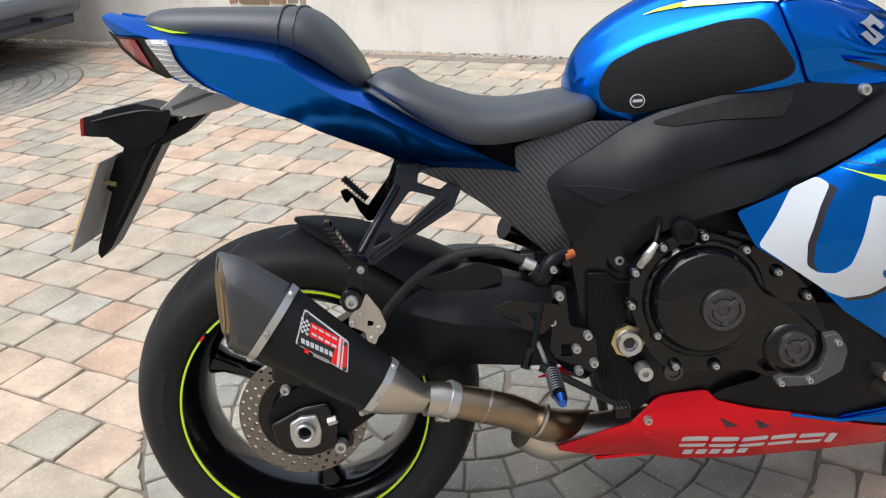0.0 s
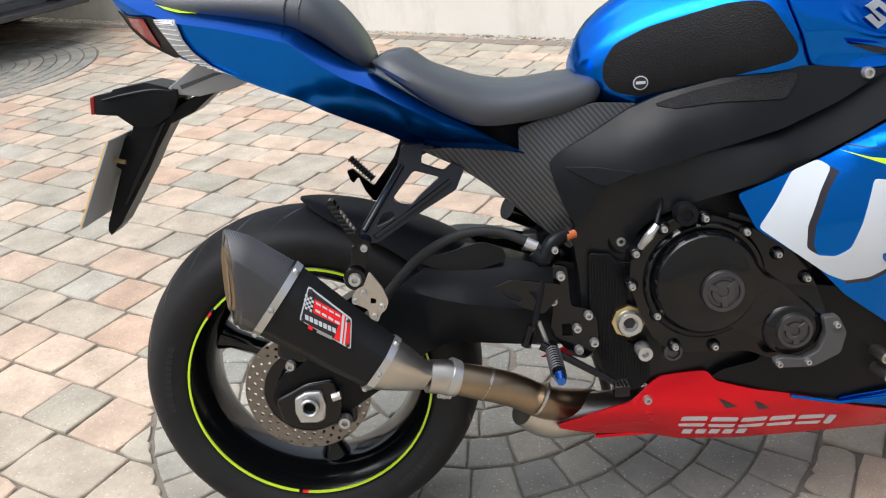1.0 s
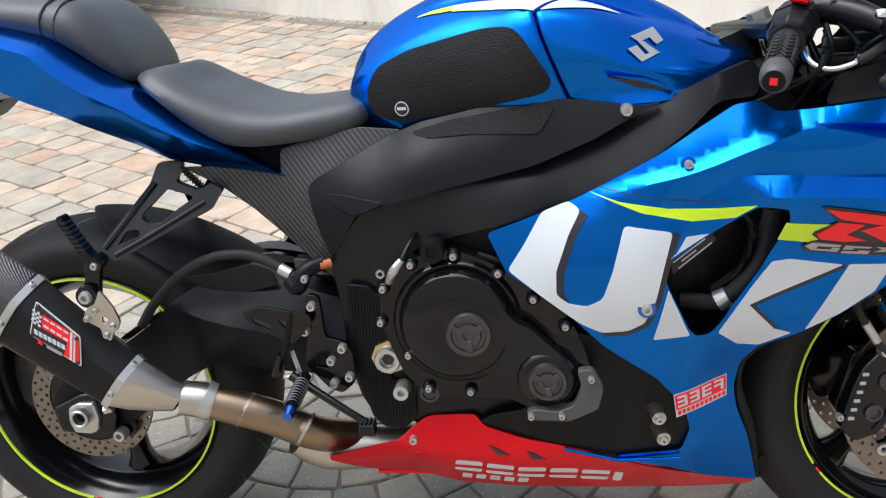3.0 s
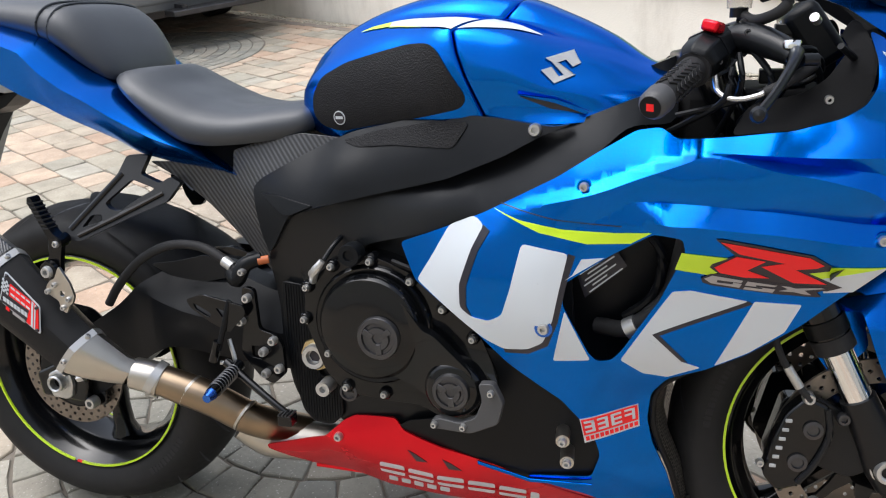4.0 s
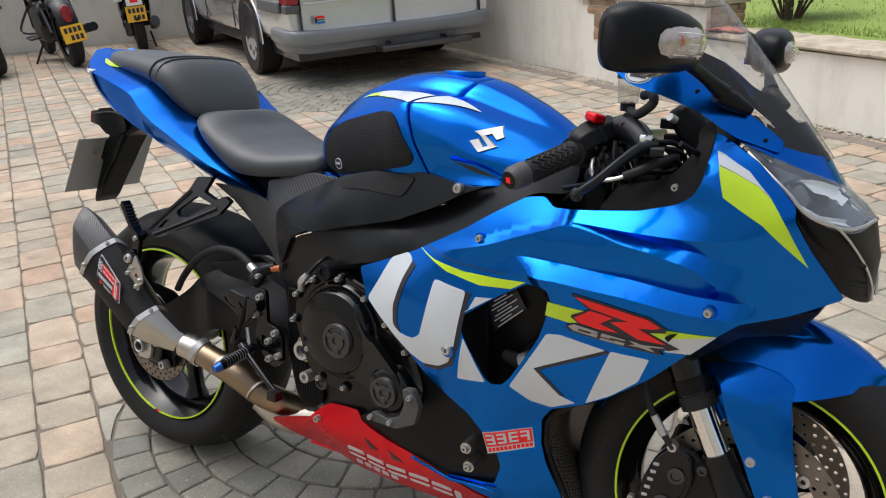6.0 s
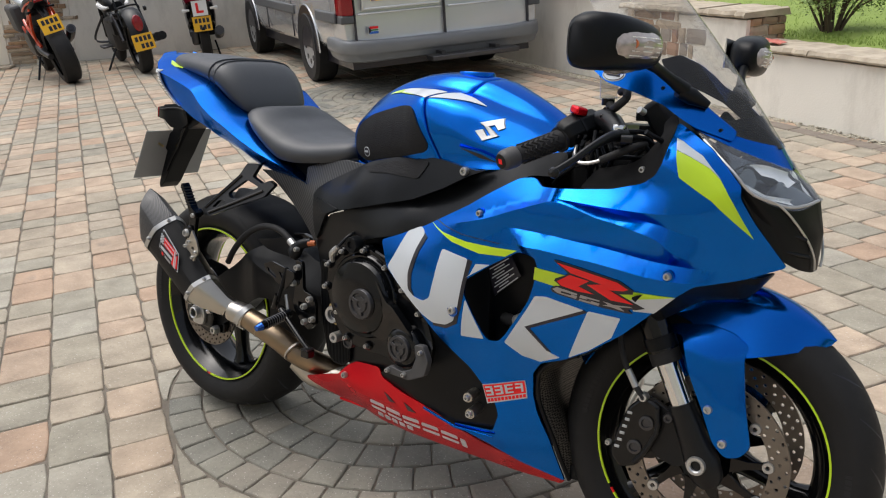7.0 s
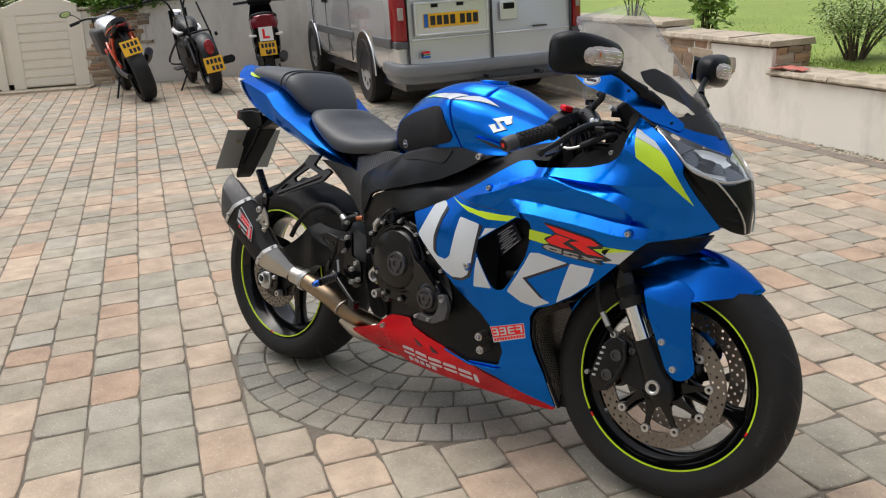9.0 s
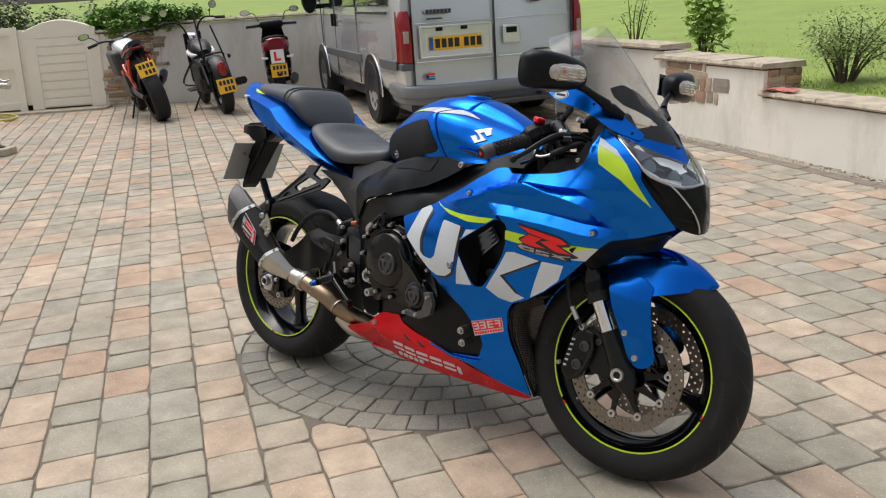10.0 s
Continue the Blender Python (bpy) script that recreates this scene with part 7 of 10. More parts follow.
cap_rows = [hexa((-0.772, MY, 0.571), VY, 0.066, 0.040, slant=0.42), hexa((-0.774, MY, 0.571), VY, 0.074, 0.046, slant=0.42), hexa((-0.767, MY, 0.569), VY, 0.0755, 0.049, slant=0.4), hexa((-0.750, MY, 0.560), VY.lerp(UP, 0.3).normalized(), 0.074, 0.051, slant=0.2), hexa((-0.706, MY, 0.531), UP, 0.0655, 0.051)]
ec = part("end_cap", loft(cap_rows, True, False), CARBON_FINE, can, "woven carbon end cap", bevel=0.002)
part("cap_inside", loft([hexa((-0.771, MY, 0.571), VY, 0.0665, 0.0405, slant=0.42), hexa((-0.73, MY, 0.545), VY, 0.05, 0.034)], True, True), DECAL_BLACK, ec)
part("outlet", loft([hexa((-0.776, MY - 0.004, 0.572), VY, 0.052, 0.026, slant=0.42), hexa((-0.778, MY - 0.004, 0.572), VY, 0.048, 0.022, slant=0.42), hexa((-0.72, MY, 0.53), UP, 0.04, 0.02)], True, False), HEAT, ec, "bronze tinted outlet rim")
for c, hh, hw in (((-0.704, MY, 0.5295), 0.0665, 0.0525), ((-0.5555, MY, 0.4115), 0.0495, 0.0450)):
    b = part("strap", loft([hexa(Vector(c) - AX * 0.006, UP, hh * 1.0, hw), hexa(Vector(c) - AX * 0.006, UP, hh * 1.025, hw * 1.03), hexa(Vector(c) + AX * 0.006, UP, hh * 1.0, hw * 1.0), hexa(Vector(c) + AX * 0.006, UP, hh * 0.97, hw * 0.97)], True, False), STEEL, can, "bright steel band")
    for q in (0.0, 0.93, -0.93):
        bolt("rivet", Vector(c) + UP * (hh * 0.98 * q) + Vector((0, -hw * (1.02 if q == 0 else 0.32), 0)), 0.005, b, STEEL, 0.004, (0, -1, 0) if q == 0 else tuple(UP * q))
part("cone", loft([hexa((-0.5545, MY, 0.4105), UP, 0.0475, 0.043), hexa((-0.532, MY + 0.010, 0.394), UP, 0.041, 0.038), hexa((-0.505, MY + 0.026, 0.374), UP, 0.030, 0.0295), hexa((-0.485, -0.203, 0.364), UP, 0.026, 0.026)], True, False), BRUSHED, can, "brushed steel cone")
# maker's plate: white, red and black blocks
PX, PN = Vector((0.787, 0, -0.617)), Vector((0, -1, 0))


def plate_y(x, z):
    return -0.2895 + 0.02 * abs((Vector((x, 0, z)) - Vector((-0.62, 0, 0.506))).dot(UP)) + 0.045 * ((x + 0.65) if True else 0)


plate = decal("makers_plate", [(-0.645, 0.563), (-0.587, 0.505), (-0.594, 0.456), (-0.665, 0.511)], WHITE, "black, red and white maker's plate", 0.001, 0.004, plate_y, 0.05, can)
decal("plate_ground", [(-0.6445, 0.5595), (-0.589, 0.5035), (-0.5955, 0.4595), (-0.6625, 0.511)], DECAL_BLACK, "", 0.0018, 0.003, plate_y, 0.05, plate)
decal("plate_red", [(-0.638, 0.542), (-0.602, 0.515), (-0.606, 0.496), (-0.643, 0.521)], DECAL_RED, "", 0.0024, 0.001, plate_y, 0.05, plate)
decal("plate_red", [(-0.600, 0.515), (-0.5895, 0.503), (-0.596, 0.461), (-0.617, 0.4765), (-0.613, 0.486)], DECAL_RED, "", 0.0024, 0.001, plate_y, 0.05, plate)
for k in range(4):
    a = Vector((-0.6365 + 0.0088 * k, 0.5375 - 0.0066 * k))
    decal("plate_bar", [(a.x, a.y), (a.x + 0.0066, a.y - 0.005), (a.x + 0.0062, a.y - 0.008), (a.x - 0.0004, a.y - 0.003)], WHITE, "", 0.003, 0, plate_y, 0.1, plate)
    decal("plate_bar", [(a.x - 0.002, a.y - 0.011), (a.x + 0.0046, a.y - 0.0160), (a.x + 0.0040, a.y - 0.0195), (a.x - 0.0026, a.y - 0.0145)], WHITE, "", 0.003, 0, plate_y, 0.1, plate)
for k in range(7):
    a = Vector((-0.655 + 0.0063 * k, 0.5195 - 0.0040 * k))
    decal("plate_bar", [(a.x, a.y), (a.x + 0.0047, a.y - 0.003), (a.x + 0.0040, a.y - 0.0105), (a.x - 0.0007, a.y - 0.0075)], WHITE, "", 0.003, 0, plate_y, 0.1, plate)
decal("plate_line", [(-0.640, 0.494), (-0.619, 0.480), (-0.6205, 0.4755), (-0.6415, 0.4895)], DECAL_GREY, "", 0.003, 0, plate_y, 0.1, plate)
decal("plate_line", [(-0.652, 0.5025), (-0.646, 0.4985), (-0.6475, 0.493), (-0.6535, 0.497)], DECAL_RED, "", 0.003, 0, plate_y, 0.1, plate)
for pts in ([(-0.600, 0.514), (-0.597, 0.511), (-0.606, 0.467), (-0.609, 0.470)], [(-0.595, 0.509), (-0.593, 0.507), (-0.602, 0.464), (-0.604, 0.466)]):
    decal("plate_line", pts, WHITE, "", 0.003, 0, plate_y, 0.1, plate)
for i in range(6):
    for j in range(4):
        if (i + j) % 2 == 0:
            a = Vector((-0.6505 + 0.0031 * j - 0.0011 * i, 0.5515 - 0.0023 * j - 0.0034 * i))
            decal("plate_check", [(a.x, a.y), (a.x + 0.0031, a.y - 0.0023), (a.x + 0.0020, a.y - 0.0057), (a.x - 0.0011, a.y - 0.0034)], WHITE, "", 0.003, 0, plate_y, 0.1, plate)
for x, z in ((-0.642, 0.5545), (-0.5925, 0.503), (-0.598, 0.464), (-0.659, 0.511)):
    bolt("plate_rivet", (x, plate_y(x, z) - 0.003, z), 0.0028, plate, DARK_METAL, 0.002)
# link pipe with a weld and a clamp
pipe = part("link_pipe", tube([(-0.485, -0.203, 0.364), (-0.448, -0.193, 0.354), (-0.405, -0.184, 0.338), (-0.35, -0.172, 0.315), (-0.300, -0.148, 0.278), (-0.262, -0.105, 0.246), (-0.20, -0.06, 0.215)], [0.0255, 0.0265, 0.0285, 0.029, 0.029, 0.030, 0.032], 24, 6), HEAT, bike, "heat-tinted bronze link pipe")
part("pipe_sleeve", tube([(-0.487, -0.203, 0.365), (-0.460, -0.196, 0.358), (-0.440, -0.191, 0.350)], [0.0275, 0.029, 0.0292], 24), BRUSHED, pipe, "brushed steel sleeve")
cl = part("pipe_clamp", tube([(-0.456, -0.195, 0.3600), (-0.444, -0.192, 0.3522)], 0.0315, 24, 2), STEEL, pipe, "bright pipe clamp")
part("clamp_bolt", rod((-0.472, -0.195, 0.328), (-0.452, -0.190, 0.322), 0.0075, 12), STEEL, cl)
part("clamp_lug", rod((-0.466, -0.190, 0.336), (-0.460, -0.190, 0.318), 0.006, 10), STEEL, cl)
for p in ((-0.392, -0.180, 0.3325), (-0.300, -0.161, 0.289)):
    part("weld", tube([Vector(p) + Vector((-0.002, 0, 0.0012)), Vector(p) + Vector((0.002, 0, -0.0012))], 0.0302, 24, 2), BRUSHED, pipe)
part("collector", tube([(-0.330, -0.125, 0.252), (-0.285, -0.105, 0.222), (-0.22, -0.085, 0.215), (-0.05, -0.05, 0.205), (0.1, 0, 0.20)], [0.028, 0.036, 0.038, 0.036, 0.034], 20, 5, True, None, 1.0), BRUSHED, pipe, "brushed steel collector box")
# hanger bracket from the subframe
lat_y = spline_surface([(-0.57, 0.59, -0.244), (-0.483, 0.712, -0.150), (-0.417, 0.676, -0.150), (-0.5, 0.65, -0.190)])
hang = part("exhaust_hanger", sheet(rounded([(-0.568, 0.618), (-0.562, 0.632), (-0.506, 0.706), (-0.498, 0.735), (-0.462, 0.735), (-0.469, 0.705), (-0.434, 0.690), (-0.420, 0.700), (-0.400, 0.690), (-0.411, 0.671), (-0.416, 0.661), (-0.470, 0.638), (-0.540, 0.604), (-0.553, 0.604)], 0.005), lat_y, 0.012, 0.03, holes=[rounded([(-0.516, 0.661), (-0.481, 0.697), (-0.440, 0.682), (-0.474, 0.660), (-0.489, 0.647), (-0.506, 0.651)], 0.006), rounded([(-0.544, 0.624), (-0.533, 0.643), (-0.517, 0.644), (-0.513, 0.635), (-0.523, 0.630)], 0.004)]), SATIN_BLACK, bike, "black lattice footrest hanger carrying the silencer", bevel=0.002)
for pts in ([(-0.561, 0.622), (-0.530, 0.664), (-0.498, 0.707)], [(-0.546, 0.612), (-0.490, 0.640), (-0.425, 0.675)]):
    part("arm_rib", tube([(x, lat_y(x, z) - 0.001, z) for x, z in pts], 0.0042, 8), GLOSS_BLACK, hang)
part("pillion_peg", sheet(rounded([(-0.606, 0.682), (-0.600, 0.682), (-0.581, 0.646), (-0.566, 0.623), (-0.556, 0.617), (-0.549, 0.612), (-0.554, 0.599), (-0.574, 0.610), (-0.583, 0.628), (-0.600, 0.660), (-0.608, 0.672)], 0.003), flat_y(-0.262), 0.020, 0.2), GLOSS_BLACK, hang, "black folded pillion peg", bevel=0.003)
for k in range(7):
    x, z = -0.604 + 0.0038 * k, 0.672 - 0.0068 * k
    part("peg_rib", box((x - 0.002, -0.264, z - 0.0012), (x + 0.010, -0.24, z + 0.0012)), RUBBER, hang, flat=True)
part("hanger_link", sheet(rounded([(-0.580, 0.611), (-0.554, 0.607), (-0.561, 0.574), (-0.564, 0.552), (-0.579, 0.543), (-0.593, 0.554), (-0.593, 0.570), (-0.582, 0.582)], 0.006), flat_y(-0.258), 0.012, 0.2), GLOSS_BLACK, hang, bevel=0.003)
part("peg_clevis", rod((-0.560, -0.262, 0.606), (-0.560, -0.238, 0.612), 0.010, 16), GLOSS_BLACK, hang)
bolt("peg_pivot", (-0.560, -0.262, 0.606), 0.006, hang, STEEL, 0.005)
part("hanger_tab", sheet(rounded([(-0.556, 0.571), (-0.538, 0.544), (-0.531, 0.521), (-0.537, 0.508), (-0.544, 0.504), (-0.550, 0.490), (-0.562, 0.497), (-0.563, 0.511), (-0.575, 0.518), (-0.587, 0.524), (-0.585, 0.535), (-0.576, 0.546), (-0.567, 0.549)], 0.004), flat_y(-0.270), 0.005, 0.2, holes=[rounded([(-0.558, 0.530), (-0.549, 0.527), (-0.551, 0.519), (-0.559, 0.520)], 0.003)]), BRUSHED, hang, "bright drilled hanger tab", bevel=0.001)
bolt("hanger_bolt", (-0.578, -0.266, 0.560), 0.0105, hang, STEEL, 0.010)
part("bolt_washer", lathe([(0.010, -0.269), (0.0165, -0.269), (0.018, -0.262), (0.010, -0.258)], (-0.578, 0, 0.560), 24), GLOSS_BLACK, hang)
for x, z in ((-0.567, 0.539), (-0.542, 0.516), (-0.581, 0.527), (-0.554, 0.501)):
    bolt("tab_bolt", (x, -0.272, z), 0.0048, hang, STEEL, 0.004)
fh = part("far_hanger", sheet(rounded([(-0.625, 0.648), (-0.612, 0.650), (-0.575, 0.614), (-0.530, 0.668), (-0.50, 0.735), (-0.46, 0.735), (-0.50, 0.66), (-0.556, 0.586), (-0.578, 0.584), (-0.593, 0.606), (-0.603, 0.634), (-0.614, 0.622), (-0.620, 0.630)], 0.004), flat_y(-0.165), 0.012, 0.3, side=1), GLOSS_BLACK, hang, "far footrest hanger with hook", bevel=0.003)
part("far_arm", sheet(rounded([(-0.535, 0.640), (-0.40, 0.70), (-0.38, 0.735), (-0.42, 0.735), (-0.53, 0.665)], 0.006), flat_y(-0.165), 0.012, 0.3, side=1), GLOSS_BLACK, fh, bevel=0.003)
far_peg = part("far_peg", tube([(-0.622, 0.205, 0.664), (-0.60, 0.205, 0.640), (-0.580, 0.205, 0.618)], 0.006, 8), RUBBER, fh, "ribbed rubber far peg")
for k in range(9):
    p = Vector((-0.620, 0.205, 0.662)).lerp(Vector((-0.581, 0.205, 0.619)), k / 8)
    part("peg_rib", tube([p + Vector((-0.0006, 0, 0.0007)), p + Vector((0.0012, 0, -0.0013))], 0.0085, 8, 1), MATT_GREY, far_peg)
# subframe between the panels, shock, hose
part("subframe", tube([(-0.20, -0.09, 0.66), (-0.40, -0.09, 0.73), (-0.60, -0.07, 0.82), (-0.80, -0.05, 0.90)], 0.013, 10), SATIN_BLACK, bike)
part("subframe", tube([(-0.20, 0.09, 0.66), (-0.40, 0.09, 0.73), (-0.60, 0.07, 0.82), (-0.80, 0.05, 0.90)], 0.013, 10), SATIN_BLACK, bike)
shock = part("rear_shock", rod((-0.29, 0, 0.36), (-0.245, 0, 0.65), 0.03, 18), SATIN_BLACK, bike, "black rear shock with coil spring")
part("coil_spring", tube([Vector((-0.285 + 0.035 * i / 72, 0, 0.39 + 0.2 * i / 72)) + Vector((0.037 * math.cos(i * 2 * math.pi / 12), 0.037 * math.sin(i * 2 * math.pi / 12), 0)) for i in range(73)], 0.006, 6, 1), DARK_METAL, shock)
part("shock_reservoir", rod((-0.33, -0.05, 0.60), (-0.285, -0.03, 0.575), 0.022, 18), GLOSS_BLACK, shock)
part("brake_hose", tube([(-0.56, -0.155, 0.47), (-0.53, -0.158, 0.51), (-0.48, -0.160, 0.557), (-0.42, -0.160, 0.586), (-0.36, -0.160, 0.588), (-0.31, -0.165, 0.568), (-0.29, -0.17, 0.555)], 0.008, 10), RUBBER, bike)
part("hose_union", rod((-0.312, -0.166, 0.568), (-0.295, -0.169, 0.559), 0.0095, 12), STEEL, bike)
# master cylinder and its cap
mc = part("rear_master_cylinder", tube([(-0.30, -0.172, 0.553), (-0.285, -0.175, 0.54), (-0.27, -0.172, 0.565), (-0.245, -0.16, 0.575)], [0.010, 0.014, 0.013, 0.011], 12), PLASTIC, bike, "black rear master cylinder")
part("cylinder_cap", rod((-0.248, -0.168, 0.572), (-0.232, -0.160, 0.574), 0.007, 14), RUST, mc, "orange-brown connector")
bolt("cylinder_bolt", (-0.268, -0.185, 0.557), 0.006, mc)
part("push_rod", rod((-0.290, -0.196, 0.51), (-0.312, -0.205, 0.425), 0.005, 10), PLASTIC, mc)
part("rod_end", rod((-0.312, -0.205, 0.44), (-0.324, -0.206, 0.405), 0.008, 10), GLOSS_BLACK, mc)
# rearset: plate, heel guard, peg and pedal
rs = part("rearset", sheet(rounded([(-0.272, 0.532), (-0.250, 0.528), (-0.246, 0.46), (-0.215, 0.452), (-0.205, 0.435), (-0.203, 0.385), (-0.226, 0.365), (-0.248, 0.375), (-0.282, 0.415), (-0.275, 0.46)], 0.008), flat_y(-0.185), 0.01, 0.3, holes=[[(-0.262, 0.43), (-0.248, 0.43), (-0.245, 0.408), (-0.262, 0.41)]]), GLOSS_BLACK, bike, "black machined rearset plate", bevel=0.002)
for x, z in ((-0.261, 0.514), (-0.275, 0.473), (-0.219, 0.444), (-0.238, 0.423), (-0.211, 0.396), (-0.236, 0.385)):
    bolt("rearset_bolt", (x, -0.188, z), 0.0075, rs, STEEL, 0.009)
part("heel_guard", sheet(rounded([(-0.370, 0.507), (-0.340, 0.518), (-0.262, 0.503), (-0.260, 0.490), (-0.292, 0.455), (-0.327, 0.471), (-0.362, 0.493)], 0.006), flat_y(-0.2), 0.005, 0.3, holes=[rounded([(-0.357, 0.502), (-0.332, 0.491), (-0.323, 0.484), (-0.327, 0.478), (-0.352, 0.491)], 0.003), rounded([(-0.315, 0.497), (-0.296, 0.492), (-0.292, 0.480), (-0.303, 0.480)], 0.003)]), GLOSS_BLACK, rs, "slotted black heel guard", bevel=0.0015)
peg = part("foot_peg", rod((-0.282, -0.195, 0.398), (-0.280, -0.285, 0.385), 0.0105, 14), GLOSS_BLACK, rs, "knurled footpeg with blue tip")
for k in range(9):
    part("peg_ring", lathe([(0.0105, -0.0015), (0.0125, 0.0), (0.0105, 0.0015)], (-0.2815, -0.215 - 0.007 * k, 0.3945 - 0.001 * k), 14, True), DARK_METAL, peg)
part("peg_tip", rod((-0.280, -0.285, 0.385), (-0.280, -0.300, 0.383), 0.0105, 14, 0.007), BLUE_ANO, peg, "blue anodised peg tip")
part("brake_pedal", tube([(-0.300, -0.205, 0.405), (-0.262, -0.215, 0.385), (-0.21, -0.225, 0.355), (-0.178, -0.228, 0.335)], [0.008, 0.0065, 0.006, 0.006], 10), GLOSS_BLACK, rs, "black brake pedal")
toe = part("pedal_tip", box((-0.190, -0.245, 0.322), (-0.166, -0.222, 0.340)), GLOSS_BLACK, rs, bevel=0.002)
for i in range(4):
    part("tip_stud", box((-0.188 + 0.006 * i, -0.247, 0.340), (-0.185 + 0.006 * i, -0.222, 0.343)), DARK_METAL, toe, flat=True)
part("pedal_return", tube([(-0.30, -0.19, 0.44), (-0.29, -0.195, 0.40), (-0.315, -0.198, 0.40)], 0.004, 6), STEEL, rs)
ss = part("side_stand", tube([(-0.16, 0.13, 0.25), (-0.13, 0.20, 0.14), (-0.11, 0.262, 0.055)], [0.012, 0.011, 0.010], 12), SATIN_BLACK, bike, "black side stand")
part("stand_foot", moved(box((-0.045, -0.022, -0.006), (0.045, 0.022, 0.006)), pose(-0.11, 0.266, 0.052, 10, 0, 0)), SATIN_BLACK, ss, bevel=0.003)

# ---- front end, turned a little to the left ----
FD = Vector((-0.438, 0, 0.899))


def fork_at(s, y):
    return Vector((0.7025 + 0.006, y, 0.300)) + FD * s


for side in (-1, 1):
    y = side * 0.102
    leg = part("fork_leg", moved(rod(fork_at(0.20, y), fork_at(0.62, y), 0.028, 24), STEER), GLOSS_BLACK, bike, "black upside-down fork leg")
    part("dust_seal", moved(rod(fork_at(0.195, y), fork_at(0.218, y), 0.0295, 24), STEER), RUBBER, leg)
    part("seal_ring", moved(rod(fork_at(0.222, y), fork_at(0.246, y), 0.0305, 24), STEER), PLASTIC, leg)
    part("stanchion", moved(rod(fork_at(0.08, y), fork_at(0.20, y), 0.0215, 24), STEER), CHROME, leg, "chrome fork stanchion")
    bm = loft([[fork_at(s, y) + Vector((0, 0, 0)) + (Vector((FD.z, 0, -FD.x)) * (a * math.cos(k)) + Vector((0, b * math.sin(k), 0))) for k in (2 * math.pi * j / 16 for j in range(16))] for s, a, b in ((-0.045, 0.018, 0.016), (-0.03, 0.030, 0.021), (0.0, 0.034, 0.023), (0.04, 0.029, 0.023), (0.10, 0.026, 0.024), (0.115, 0.0255, 0.025))])
    part("axle_casting", moved(bm, STEER), SATIN_BLACK, leg, "black axle casting")
    part("axle_pinch", moved(rod((0.735, y - side * 0.01, 0.278), (0.735, y + side * 0.012, 0.278), 0.006), STEER), STEEL, leg)
    cal = part("front_caliper", moved(sheet(rounded([(0.588, 0.402), (0.622, 0.388), (0.628, 0.345), (0.612, 0.300), (0.588, 0.262), (0.556, 0.250), (0.534, 0.276), (0.545, 0.330), (0.562, 0.375)], 0.010), flat_y(-0.112), 0.03, 0.3, side=side), STEER), GLOSS_BLACK, bike, "black radial brake caliper", bevel=0.005)
    part("caliper_inner", moved(sheet(rounded([(0.565, 0.385), (0.605, 0.385), (0.615, 0.27), (0.56, 0.258), (0.54, 0.29)], 0.01), flat_y(-0.070), 0.03, 0.3, side=side), STEER), GLOSS_BLACK, cal, bevel=0.004)
    part("caliper_arm", moved(sheet(rounded([(0.60, 0.40), (0.66, 0.37), (0.70, 0.30), (0.66, 0.275), (0.61, 0.29)], 0.012), flat_y(-0.100), 0.014, 0.3, side=side), STEER), SATIN_BLACK, cal, bevel=0.003)
    for px, pz in ((0.600, 0.352), (0.582, 0.300)):
        part("piston_cap", moved(lathe([(0.0, side * 0.1135), (0.008, side * 0.1135), (0.009, side * 0.117), (0.014, side * 0.116), (0.0145, side * 0.105), (0.0, side * 0.105)], (px, 0, pz), 20), STEER), DARK_METAL, cal)
    part("caliper_rib", moved(tube([(0.618, side * 0.113, 0.385), (0.622, side * 0.115, 0.345), (0.606, side * 0.115, 0.302), (0.584, side * 0.113, 0.268)], 0.005, 8), STEER), SATIN_BLACK, cal)
    bolt("caliper_bolt", (0.640, side * 0.112, 0.372), 0.010, cal, DARK_METAL, 0.006, (0, side, 0), STEER)
    bolt("caliper_bolt", (0.530, side * 0.112, 0.295), 0.006, cal, STEEL, 0.006, (0, side, 0), STEER)
    bolt("banjo_bolt", (0.590, side * 0.112, 0.402), 0.009, cal, STEEL, 0.012, (0, side, 0), STEER)
    if side < 0:
        for k in range(6):
            f = k / 5
            p = Vector((0.548 + 0.018 * f, -0.1135, 0.292 + 0.072 * f))
            part("white_mark", moved(box((p.x - 0.0048, p.y - 0.0006, p.z - 0.0028), (p.x + 0.0048, p.y + 0.002, p.z + 0.0028)), STEER), PLATE_GREY, cal, bevel=0.001)
    part("brake_line", moved(tube([(0.590, side * 0.120, 0.402), (0.572, side * 0.122, 0.425), (0.545, side * 0.12, 0.47), (0.53, side * 0.11, 0.53), (0.54, side * 0.10, 0.60)], 0.0055, 8), STEER), RUBBER, cal)
    part("line_union", moved(rod((0.575, side * 0.122, 0.420), (0.556, side * 0.121, 0.45), 0.0068, 10), STEER), STEEL, cal)
part("axle_end", moved(lathe([(0.0095, -0.128), (0.012, -0.130), (0.0165, -0.130), (0.018, -0.126), (0.018, -0.118), (0.022, -0.116), (0.022, -0.10), (0.0095, -0.10)], FRONT, 28), STEER), STEEL, front_wheel, "bright hollow axle end")
part("axle", moved(rod((0.7025, -0.10, 0.30), (0.7025, 0.12, 0.30), 0.0115, 16), STEER), STEEL, front_wheel)

# front mudguard: arched crown, beak and fork covers
MUD_SECTION = ((0.0, 0.0), (0.22, 0.012), (0.42, 0.06), (0.55, 0.13), (0.63, 0.22), (0.72, 0.42), (0.82, 0.63), (0.92, 0.83), (1.0, 1.0))
rows = []
